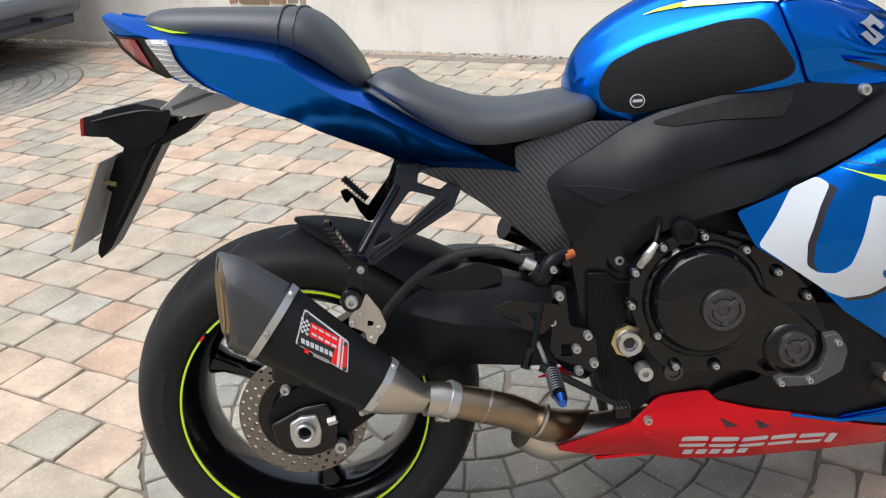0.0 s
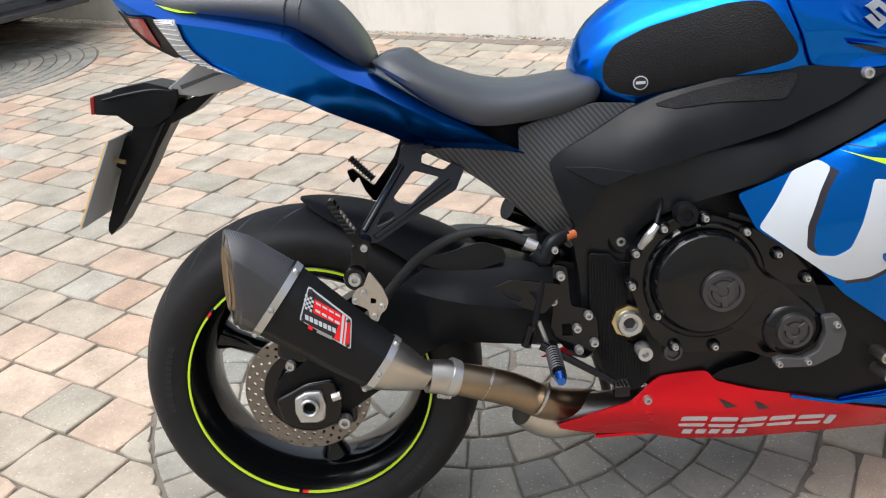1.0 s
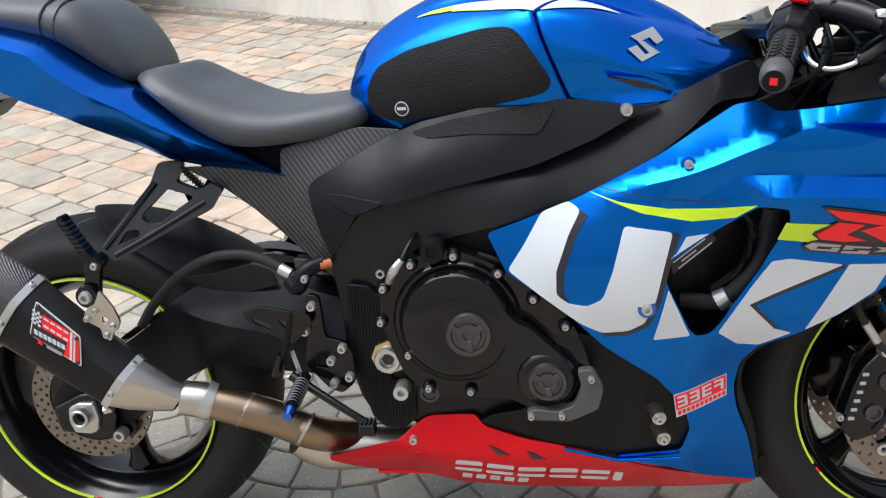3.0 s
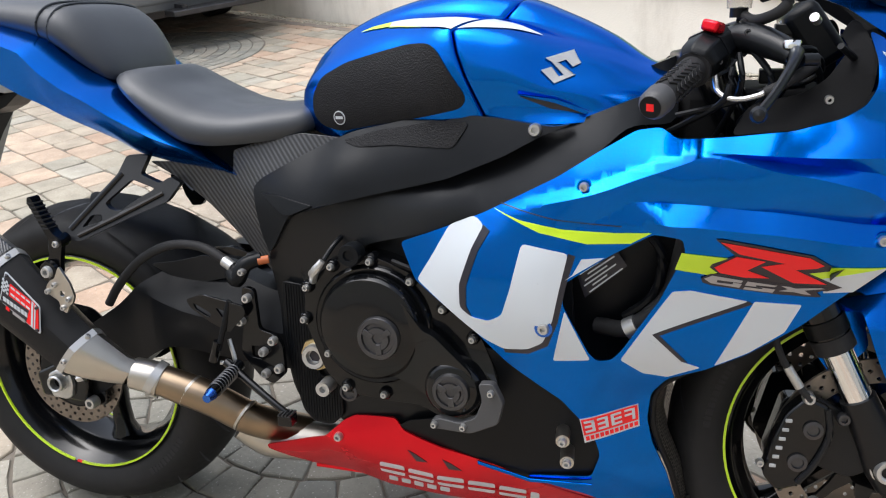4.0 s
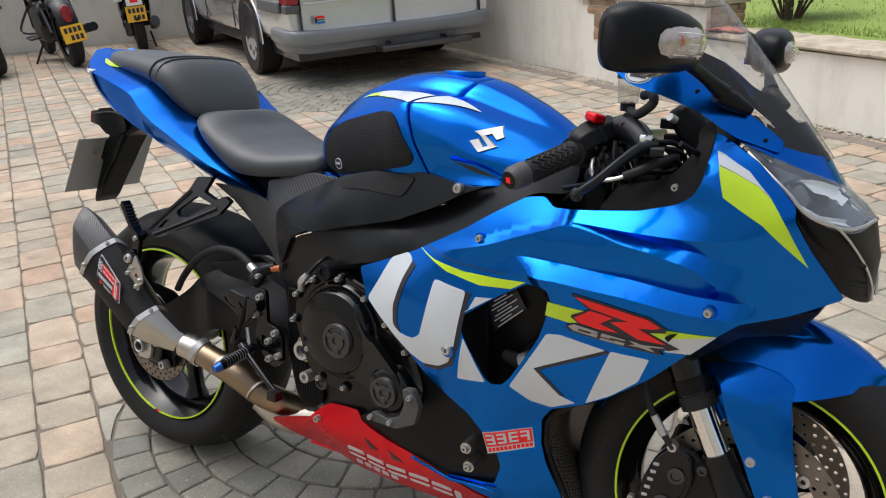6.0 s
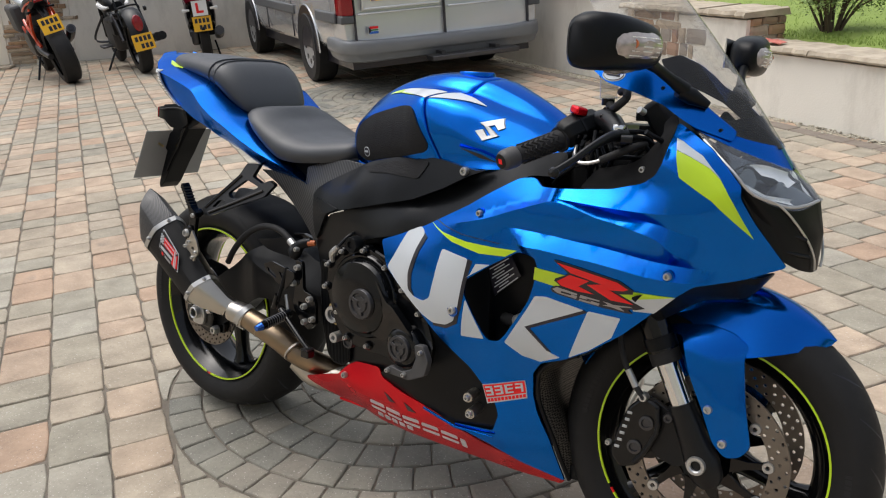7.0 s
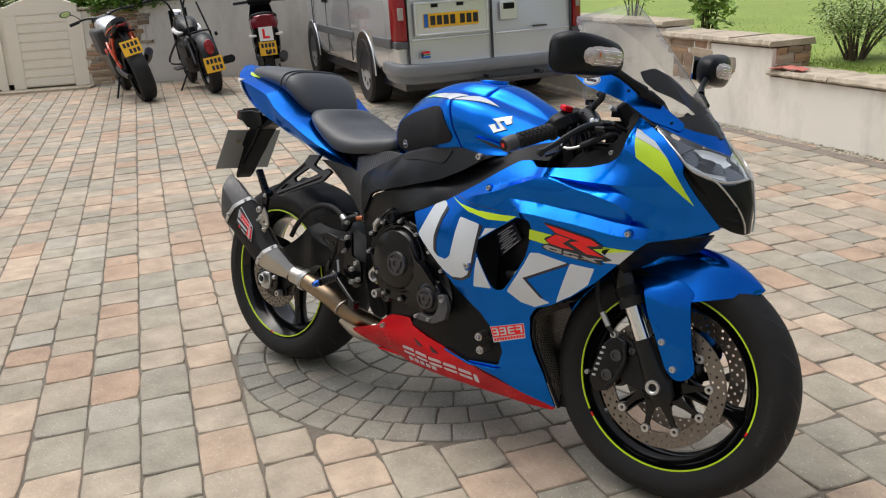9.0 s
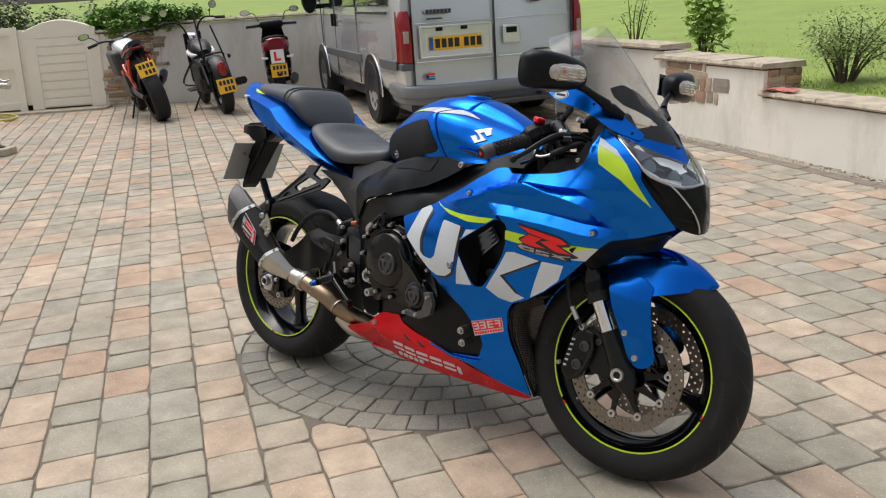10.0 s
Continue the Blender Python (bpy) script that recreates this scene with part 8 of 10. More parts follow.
for i in range(33):
    f = i / 32
    if f < 0.5:                    # beak: a straight lip from the tip back to the fork cover
        g = f / 0.5
        a, edge = radians(53 + 32 * g), Vector((0.884, 0, 0.541)).lerp(Vector((0.748, 0, 0.508)), g)
        w = 0.010 + 0.088 * math.sin(g * math.pi / 2) ** 0.85
    else:
        g = (f - 0.5) / 0.5
        a = radians(85 + 68 * g)
        edge, w = FRONT + Vector((math.cos(a), 0, math.sin(a))) * (0.212 + 0.068 * min(1, g * 3)), 0.098 - 0.022 * min(1, g * 2)
    crown = FRONT + Vector((math.cos(a), 0, math.sin(a))) * (0.314 + 0.012 * math.sin(math.pi * min(1, f * 1.1)))
    half = []
    for u, v in MUD_SECTION:
        p = crown.lerp(edge, v)
        half.append(Vector((p.x, -w * u, p.z)))
    rows.append(half[::-1] + [Vector((p.x, -p.y, p.z)) for p in half[1:]])
bm = loft(rows, False, False)
bmesh.ops.recalc_face_normals(bm, faces=bm.faces[:])
bmesh.ops.solidify(bm, geom=bm.faces[:], thickness=0.003)
mud = part("front_mudguard", moved(bm, STEER), BLUE, bike, "blue front mudguard with fork covers")
COVERF = [(0.575, 0.530), (0.640, 0.552), (0.690, 0.560), (0.735, 0.550), (0.762, 0.530), (0.757, 0.512), (0.768, 0.44), (0.788, 0.350), (0.772, 0.330), (0.748, 0.326), (0.725, 0.350), (0.700, 0.410), (0.672, 0.470), (0.648, 0.538), (0.60, 0.52)]
coverf_y = spline_surface([(0.575, 0.53, -0.090), (0.64, 0.552, -0.100), (0.69, 0.56, -0.098), (0.735, 0.55, -0.094), (0.762, 0.53, -0.094), (0.757, 0.512, -0.100), (0.77, 0.44, -0.105), (0.788, 0.35, -0.105), (0.748, 0.326, -0.118), (0.70, 0.41, -0.128), (0.65, 0.538, -0.118), (0.715, 0.50, -0.125), (0.735, 0.42, -0.128), (0.60, 0.52, -0.095)])
for side in (-1, 1):
    fc = part("fork_cover", moved(sheet(rounded(COVERF, 0.01), coverf_y, 0.004, 0.02, side=side), STEER), BLUE, mud, "blue fork cover", bevel=0.0015)
    for x, z in ((0.712, 0.412), (0.742, 0.352)):
        bolt("cover_bolt", (x, side * (-coverf_y(x, z) + 0.0005), z), 0.0085, fc, STEEL, 0.006, (0, side, 0), STEER)
part("fender_stay", moved(sheet(rounded([(0.60, 0.52), (0.66, 0.53), (0.675, 0.47), (0.63, 0.42), (0.60, 0.46)], 0.01), flat_y(-0.075), 0.004, 0.1), STEER), BLUE, mud)

# clip-on bar, grip, lever, master cylinder
G0, G1 = STEER.inverted() @ Vector((0.419, -0.178, 0.876)), STEER.inverted() @ Vector((0.386, -0.274, 0.848))
bar_in = G0 + (G0 - G1) * 0.8
bars = part("handlebar", moved(rod(bar_in, G1, 0.011, 16), STEER), SATIN_BLACK, bike, "black clip-on handlebar")
part("far_handlebar", moved(rod((bar_in.x, -bar_in.y, bar_in.z), (G1.x, -G1.y, G1.z), 0.011, 16), STEER), SATIN_BLACK, bars)
for s in (-1, 1):
    g0, g1 = Vector((G0.x, s * -G0.y * -1 if s < 0 else -G0.y, G0.z)), Vector((G1.x, G1.y if s < 0 else -G1.y, G1.z))
    g0 = Vector((G0.x, G0.y if s < 0 else -G0.y, G0.z))
    gr = part("hand_grip", moved(tube([g0, g0.lerp(g1, 0.1), g0.lerp(g1, 0.5), g0.lerp(g1, 0.95), g1], [0.020, 0.0185, 0.0172, 0.0165, 0.0175], 20, 6), STEER), RUBBER, bars, "black rubber hand grip")
    d = (g1 - g0).normalized()
    e1 = d.orthogonal().normalized()
    e2 = d.cross(e1)
    part("grip_flange", moved(tube([g0 - d * 0.002, g0 + d * 0.004], 0.0235, 24, 2), STEER), RUBBER, gr)
    for k in range(7):
        ring = []
        for j in range(17):
            an = 2 * math.pi * j / 16
            c = g0.lerp(g1, 0.17 + 0.115 * k) + d * (0.0055 if j % 2 else -0.0055)
            ring.append(c + (e1 * math.cos(an) + e2 * math.sin(an)) * 0.0177)
        part("grip_rib", moved(tube(ring, 0.0016, 6, 2), STEER), RUBBER, gr)
    d = (g1 - g0).normalized()
    be = part("bar_end", moved(tube([g1, g1 + d * 0.004, g1 + d * 0.026, g1 + d * 0.034], [0.0165, 0.0195, 0.0185, 0.014], 20), STEER), MATT_GREY, bars, "grey bar-end weight")
    part("bar_end_face", moved(rod(g1 + d * 0.034, g1 + d * 0.0352, 0.0135, 20), STEER), PLASTIC, be)
    part("bar_end_mark", moved(rod(g1 + d * 0.0352, g1 + d * 0.0358, 0.0065, 4), STEER), DECAL_RED, be, "small red bar-end mark")
sw = part("switch_cube", tube([(0.421, -0.176, 0.880), (0.425, -0.168, 0.886), (0.436, -0.145, 0.896), (0.450, -0.116, 0.905), (0.455, -0.106, 0.908)], [0.022, 0.029, 0.031, 0.029, 0.022], 8, 3), PLASTIC, bars, "black switch housing with red button", bevel=0.003)
part("switch_seam", tube([(0.4345, -0.148, 0.8945), (0.4365, -0.144, 0.8965)], 0.0322, 8, 2), SATIN_BLACK, sw)
part("stop_switch", box((-0.013, -0.012, -0.006), (0.013, 0.012, 0.009), None, pose(0.440, -0.155, 0.928, 12, 8, 66)), RED, sw, "red stop switch", bevel=0.004)
part("start_button", rod((0.405, -0.150, 0.884), (0.401, -0.150, 0.884), 0.007, 14), MATT_GREY, sw)
for y in (-0.160, -0.132):
    bolt("switch_screw", (0.452, y - 0.012, 0.885), 0.0035, sw, DARK_METAL, 0.003)
mcf = part("front_master_cylinder", tube([(0.458, -0.118, 0.910), (0.482, -0.128, 0.914), (0.508, -0.148, 0.908), (0.530, -0.170, 0.898), (0.540, -0.186, 0.890)], [0.018, 0.021, 0.020, 0.017, 0.012], 10), SATIN_BLACK, bars, "black radial master cylinder")
part("bar_clamp", tube([(0.462, -0.104, 0.906), (0.470, -0.088, 0.910)], 0.026, 12, 2), SATIN_BLACK, mcf)
for x, y, z in ((0.484, -0.146, 0.921), (0.478, -0.120, 0.934)):
    bolt("clamp_bolt", (x, y, z), 0.005, mcf, DARK_METAL, 0.006)
part("lever", tube([(0.545, -0.170, 0.894), (0.541, -0.190, 0.894), (0.538, -0.222, 0.891), (0.528, -0.262, 0.876), (0.512, -0.298, 0.853), (0.497, -0.326, 0.836)], [0.010, 0.012, 0.0095, 0.0072, 0.0062, 0.006], 12, 6, True, None, 0.8), SATIN_BLACK, mcf, "black brake lever")
part("lever_ball", lathe([(0.0001, -0.010), (0.007, -0.007), (0.010, 0.0), (0.007, 0.007), (0.0001, 0.010)], (0.496, -0.328, 0.834), 16), SATIN_BLACK, mcf)
part("lever_pivot", lathe([(0.0, -0.006), (0.010, -0.006), (0.0115, -0.003), (0.0115, 0.004), (0.0, 0.004)], (0, 0, 0), 20), CHROME, mcf, "chrome pivot cap").data.transform(pose(0.536, -0.183, 0.906, -90, 0, 0))
part("lever_adjuster", rod((0.548, -0.196, 0.888), (0.566, -0.188, 0.888), 0.008, 14), SATIN_BLACK, mcf)
part("lever_guard", tube([(0.446, -0.165, 0.868), (0.450, -0.178, 0.850), (0.462, -0.188, 0.841), (0.480, -0.190, 0.839), (0.503, -0.188, 0.845), (0.512, -0.182, 0.853)], 0.0036, 8), STEEL, mcf, "bright wire loop")
part("wire_sleeve", tube([(0.508, -0.187, 0.847), (0.530, -0.182, 0.858), (0.555, -0.165, 0.872), (0.570, -0.140, 0.880)], 0.007, 10), RUBBER, mcf)
rsv = part("fluid_reservoir", moved(lathe([(0.0, -0.020), (0.016, -0.020), (0.0185, 0.018), (0.0, 0.018)], (0, 0, 0), 20), pose(0.472, -0.104, 0.972, 90, 0, 0)), clear("reservoir_plastic", (0.9, 0.89, 0.86), 0.3, 1.4, 0.14), bars, "translucent fluid reservoir")
part("reservoir_cap", rod((0.472, -0.104, 0.990), (0.472, -0.104, 1.000), 0.02, 20), PLASTIC, rsv)
part("reservoir_foot", rod((0.472, -0.104, 0.940), (0.472, -0.104, 0.953), 0.012, 16), PLASTIC, rsv)
part("reservoir_hose", tube([(0.474, -0.106, 0.945), (0.492, -0.122, 0.936), (0.516, -0.150, 0.944), (0.530, -0.150, 0.958), (0.520, -0.132, 0.970), (0.500, -0.112, 0.966)], 0.0075, 10), RUBBER, rsv)
part("reservoir_stay", tube([(0.470, -0.095, 0.915), (0.474, -0.090, 0.935), (0.474, -0.098, 0.952)], 0.005, 8), SATIN_BLACK, rsv)
part("stay_bolt", rod((0.566, -0.150, 0.934), (0.561, -0.161, 0.939), 0.006, 16), STEEL, bars, "chrome knob")
for a in ([(0.545, -0.168, 0.892), (0.572, -0.142, 0.888), (0.578, -0.120, 0.868), (0.552, -0.118, 0.852), (0.528, -0.150, 0.852), (0.50, -0.17, 0.845)],
          [(0.540, -0.165, 0.900), (0.566, -0.138, 0.898), (0.568, -0.112, 0.878), (0.545, -0.110, 0.860), (0.520, -0.11, 0.82)],
          [(0.475, -0.150, 0.895), (0.480, -0.165, 0.860), (0.470, -0.150, 0.825), (0.450, -0.12, 0.78)],
          [(0.40, -0.165, 0.815), (0.44, -0.180, 0.826), (0.48, -0.188, 0.838)]):
    part("cable", tube(a, 0.0042, 8), PLASTIC, bars)
yoke = part("top_yoke", moved(sheet(rounded([(0.385, 0.895), (0.47, 0.905), (0.475, 0.885), (0.39, 0.87)], 0.008), flat_y(-0.135), 0.27, 0.3), STEER), SATIN_BLACK, bike, "black top yoke", bevel=0.006)
for s in (-1, 1):
    part("fork_cap", moved(rod(fork_at(0.62, s * 0.102), fork_at(0.645, s * 0.102), 0.022, 6), STEER), DARK_METAL, yoke)
    part("fork_adjuster", moved(rod(fork_at(0.645, s * 0.102), fork_at(0.66, s * 0.102), 0.009, 12), STEER), STEEL, yoke)
part("steering_nut", moved(rod((0.425, 0, 0.895), (0.418, 0, 0.912), 0.017, 6), STEER), STEEL, yoke)
for a in ([(0.47, -0.15, 0.90), (0.50, -0.17, 0.85), (0.47, -0.13, 0.80), (0.43, -0.10, 0.76)], [(0.50, -0.16, 0.905), (0.555, -0.16, 0.87), (0.56, -0.12, 0.82), (0.50, -0.10, 0.76)], [(0.45, -0.18, 0.88), (0.44, -0.19, 0.83), (0.40, -0.16, 0.80), (0.37, -0.12, 0.78)], [(0.57, -0.21, 0.895), (0.60, -0.17, 0.87), (0.58, -0.12, 0.83), (0.52, -0.08, 0.78)]):
    part("cable", moved(tube(a, 0.0045, 8), STEER), PLASTIC, bars)
part("ignition", rod((0.455, 0, 0.86), (0.445, 0, 0.90), 0.022, 16), DARK_METAL, yoke)

# ---- silver van parked by the garden wall ----
VAN = Matrix(((-0.846, -0.533, 0, -3.93), (0.533, -0.846, 0, 5.34), (0, 0, 1, 0), (0, 0, 0, 1)))
van = thing("van", VAN, "silver panel van with grey bumpers parked beside the wall", "van")


def van_section(x, w, zb, zt, tumble=0.0, lean=0.0):
    """Half width w, sill height, roof height; sides lean in above the waist."""
    c = 0.07
    half = [(0.93, zb), (0.985, zb + 0.06), (1.0, zb + 0.20), (1.005, 0.80), (1.0, 1.08), (0.985, 1.25), (0.95 - tumble, zt - 0.22), (0.90 - tumble, zt - 0.06), (0.78 - tumble, zt)]
    out = [Vector((x + lean * z, c + w * u, z)) for u, z in half]
    return out + [Vector((p.x, 2 * c - p.y, p.z)) for p in out[::-1]]


rows = [van_section(-0.885, 0.86, 0.42, 1.90, 0.0, 0.02), van_section(-0.895, 0.885, 0.41, 1.93, 0.0, 0.03), van_section(-0.86, 0.905, 0.40, 1.96, 0, 0.035), van_section(-0.6, 0.915, 0.36, 1.97), van_section(0.4, 0.92, 0.34, 1.98), van_section(2.0, 0.92, 0.32, 1.97), van_section(2.75, 0.91, 0.32, 1.92, 0.03), van_section(3.1, 0.905, 0.33, 1.6, 0.06), van_section(3.45, 0.89, 0.36, 1.18, 0.05), van_section(3.85, 0.80, 0.40, 1.02, 0.06)]
rows[-1] = [Vector((3.85, 0.07 + (p.y - 0.07), min(p.z, 1.0))) for p in rows[-1]]
body = part("body", loft(rows), SILVER, van, "silver metallic body", bevel=0.01)
# bumper, lamps, doors
rows = []
for x, y, zt, zb in ((-0.44, 0.985, 0.47, 0.31), (-0.52, 0.996, 0.475, 0.30), (-0.70, 0.998, 0.475, 0.29), (-0.84, 0.982, 0.47, 0.29), (-0.91, 0.935, 0.465, 0.285), (-0.945, 0.86, 0.46, 0.28), (-0.960, 0.72, 0.455, 0.28), (-0.968, 0.40, 0.45, 0.28), (-0.970, 0.07, 0.45, 0.28), (-0.968, -0.26, 0.45, 0.28), (-0.960, -0.58, 0.455, 0.28), (-0.945, -0.72, 0.46, 0.28), (-0.91, -0.795, 0.465, 0.285), (-0.84, -0.845, 0.47, 0.29), (-0.52, -0.86, 0.475, 0.30)):
    n = Vector((x + 0.62, (y - 0.07) * 0.9, 0)) if x < -0.6 else Vector((0, y - 0.07, 0))
    n.normalize()
    p = Vector((x, y, 0))
    h = zt - zb
    rows.append([p + n * d + Vector((0, 0, z)) for d, z in ((-0.10, zt), (-0.016, zt), (0.0, zt - 0.008), (0.010, zt - 0.03), (0.012, zb + h * 0.45), (0.004, zb + h * 0.36), (-0.006, zb + h * 0.33), (-0.020, zb + 0.01), (-0.04, zb), (-0.10, zb))])
part("rear_bumper", loft(rows), BUMPER, van, "grey painted wrap-round rear bumper")
part("tow_step", box((-1.16, -0.50, 0.255), (-1.00, 0.30, 0.295)), DARK_METAL, van, "grey metal rear step", bevel=0.006)
for y in (-0.35, 0.15):
    part("step_arm", box((-1.08, y, 0.26), (-0.8, y + 0.04, 0.32)), DARK_METAL, van)
part("door_gap", box((-0.918, 0.066, 0.44), (-0.88, 0.074, 1.9)), DECAL_BLACK, van)
for y in (0.862, -0.722):
    part("door_edge", box((-0.916, y - 0.004, 0.44), (-0.87, y + 0.004, 1.9)), DECAL_BLACK, van)
part("door_foot_gap", box((-0.915, -0.72, 0.437), (-0.87, 0.86, 0.445)), DECAL_BLACK, van)
for s0, s1, out in ((0.868, 0.978, 1), (-0.842, -0.732, -1)):
    rows = []
    for z, lean in ((0.665, 0.004), (0.68, 0.0), (0.84, 0.0), (0.95, 0.002), (1.06, 0.012), (1.115, 0.030), (1.125, 0.036)):
        a, b = (s0 + lean * 0.4, s1 - lean * 0.3) if out > 0 else (s0 + lean * 0.3, s1 - lean * 0.4)
        near, far = (a, b) if out > 0 else (b, a)
        rows.append([Vector((-0.905 + lean, near, z)), Vector((-0.922 + lean, near + out * 0.012, z)), Vector((-0.918 + lean, near + out * 0.06, z)), Vector((-0.890 + lean, far - out * 0.012, z)), Vector((-0.80 + lean, far + out * 0.012, z)), Vector((-0.76 + lean, far + out * 0.004, z)), Vector((-0.76 + lean, near, z))])
    tl = part("tail_lamp", loft(rows), RED_LENS, van, "tall red and clear tail lamp", bevel=0.006)
    part("clear_band", loft([[Vector((-0.924, near + out * 0.016, z)), Vector((-0.9205, near + out * 0.058, z)), Vector((-0.893, far - out * 0.016, z)), Vector((-0.86, near + out * 0.05, z))] for z in (0.845, 0.95)]), INDICATOR, tl, "clear lamp band", bevel=0.003)
    part("lamp_foot", box((-0.915, min(s0, s1), 0.60), (-0.78, max(s0, s1) + 0.006, 0.665)), VAN_TRIM, van, "grey corner trim", bevel=0.01)
for y0, y1 in ((0.10, 0.84), (-0.70, 0.04)):
    rec = part("door_panel", box((-0.922, y0, 0.66), (-0.90, y1, 0.675)), SILVER, van, bevel=0.005)
    part("door_swage", box((-0.922, y0, 1.005), (-0.90, y1, 1.012)), SILVER, rec, bevel=0.003)
part("plate_recess", box((-0.905, 0.12, 0.71), (-0.901, 0.78, 0.97)), VAN_TRIM, van)
for a, b in (((-0.925, 0.10, 0.695), (-0.895, 0.80, 0.715)), ((-0.925, 0.10, 0.965), (-0.895, 0.80, 0.985)), ((-0.925, 0.10, 0.70), (-0.895, 0.125, 0.98)), ((-0.925, 0.775, 0.70), (-0.895, 0.80, 0.98))):
    part("recess_rim", box(a, b), SILVER, van, bevel=0.006)
part("recess_back", box((-0.912, 0.12, 0.71), (-0.905, 0.78, 0.97)), SILVER, van, flat=True)
npl = part("number_plate", box((-0.920, 0.20, 0.765), (-0.912, 0.72, 0.885)), YELLOW_PLATE, van, "yellow rear number plate", bevel=0.003)
part("plate_band", box((-0.922, 0.675, 0.768), (-0.9195, 0.715, 0.882)), BLUE_ANO, npl, "blue plate band")
for k in range(7):
    y = 0.655 - 0.062 * k - (0.03 if k > 3 else 0)
    part("plate_bar", box((-0.9225, y - 0.046, 0.785), (-0.9195, y, 0.865)), DECAL_BLACK, npl, flat=True)
for y in (0.34, 0.58):
    part("plate_lamp", box((-0.93, y, 0.935), (-0.90, y + 0.06, 0.965)), PLASTIC, van, bevel=0.004)
hr = part("handle_recess", box((-0.921, -0.185, 0.775), (-0.90, -0.01, 0.945)), SILVER, van, bevel=0.012)
part("door_handle", box((-0.925, -0.15, 0.87), (-0.905, -0.04, 0.925)), PLASTIC, hr, "black door handle", bevel=0.006)
part("badge", loft([[Vector((x, -0.345 + 0.055 * math.cos(a), 1.155 + 0.022 * math.sin(a))) for a in (2 * math.pi * i / 20 for i in range(20))] for x in (-0.935, -0.905)]), DARK_METAL, van, "oval badge")
for i in range(7):
    part("name_bar", box((-0.928, 0.70 - 0.035 * i, 1.085), (-0.91, 0.726 - 0.035 * i, 1.125)), DARK_METAL, van, flat=True)
part("name_line", box((-0.928, 0.575, 1.04), (-0.91, 0.72, 1.052)), DARK_METAL, van, flat=True)
part("name_line", box((-0.922, -0.47, 0.695), (-0.905, -0.33, 0.71)), DARK_METAL, van, flat=True)
fl = part("flag_sticker", box((-0.9195, 0.675, 0.505), (-0.905, 0.76, 0.565)), WHITE, van, "small flag sticker in six colours")
part("flag_stripe", box((-0.9205, 0.675, 0.545), (-0.918, 0.75, 0.565)), DECAL_RED, fl, flat=True)
part("flag_stripe", box((-0.9205, 0.675, 0.505), (-0.918, 0.75, 0.524)), BLUE_ANO, fl, flat=True)
part("flag_stripe", box((-0.9208, 0.675, 0.529), (-0.918, 0.76, 0.541)), material("flag_green", (0.02, 0.2, 0.06), 0.4), fl, flat=True)
part("flag_hoist", loft([[Vector((x, 0.76, 0.505)), Vector((x, 0.76, 0.565)), Vector((x, 0.73, 0.535))] for x in (-0.9212, -0.918)]), DECAL_BLACK, fl, flat=True)
for z0, z1 in ((1.34, 1.80),):
    for y0, y1 in ((0.14, 0.80), (-0.66, 0.0)):
        part("rear_window", box((-0.935, y0, z0), (-0.90, y1, z1)), DARK_GLASS, van, "dark rear window", bevel=0.02)
# side: windows, doors, trim
part("side_window", box((-0.55, 0.955, 1.17), (0.75, 0.992, 1.70)), DARK_GLASS, van, "dark side window", bevel=0.03)
part("side_window", box((0.85, 0.955, 1.17), (1.95, 0.992, 1.70)), DARK_GLASS, van, "dark side window", bevel=0.03)
part("cab_window", box((2.12, 0.94, 1.15), (2.75, 0.985, 1.66)), DARK_GLASS, van, "dark cab window", bevel=0.03)
for a, b in ((-0.80, -0.17), (0.66, 2.64)):
    part("side_trim", box((a, 0.985, 0.60), (b, 1.010, 0.69)), VAN_TRIM, van, "grey side rubbing strip", bevel=0.012)
for x in (0.80, 2.02, 2.9):
    part("door_line", box((x, 0.985, 0.38), (x + 0.008, 0.997, 1.72)), DECAL_BLACK, van, flat=True)
part("slide_rail", box((-0.5, 0.985, 1.10), (0.78, 1.0, 1.125)), DARK_METAL, van, bevel=0.004)
for x in (2.10, 1.93):
    part("door_handle", box((x, 0.985, 0.95), (x + 0.05, 1.015, 1.10)), PLASTIC, van, bevel=0.01)
mr_ = part("door_mirror", loft([[Vector((2.72 + o, 1.16 + w * math.cos(a), 1.28 + 0.17 * math.sin(a))) for a in (2 * math.pi * i / 16 for i in range(16))] for o, w in ((-0.05, 0.085), (0.0, 0.10), (0.10, 0.08), (0.14, 0.03))]), PLASTIC, van, "black door mirror")
part("mirror_arm", box((2.74, 0.96, 1.16), (2.80, 1.12, 1.22)), PLASTIC, mr_, bevel=0.01)
part("windscreen", loft([[Vector((2.80, y, 1.85)), Vector((3.42, y, 1.22))] for y in (-0.68, 0.07, 0.82)], False, False), DARK_GLASS, van)
part("under_tray", box((-0.85, -0.75, 0.22), (3.7, 0.90, 0.40)), DECAL_BLACK, van, flat=True)
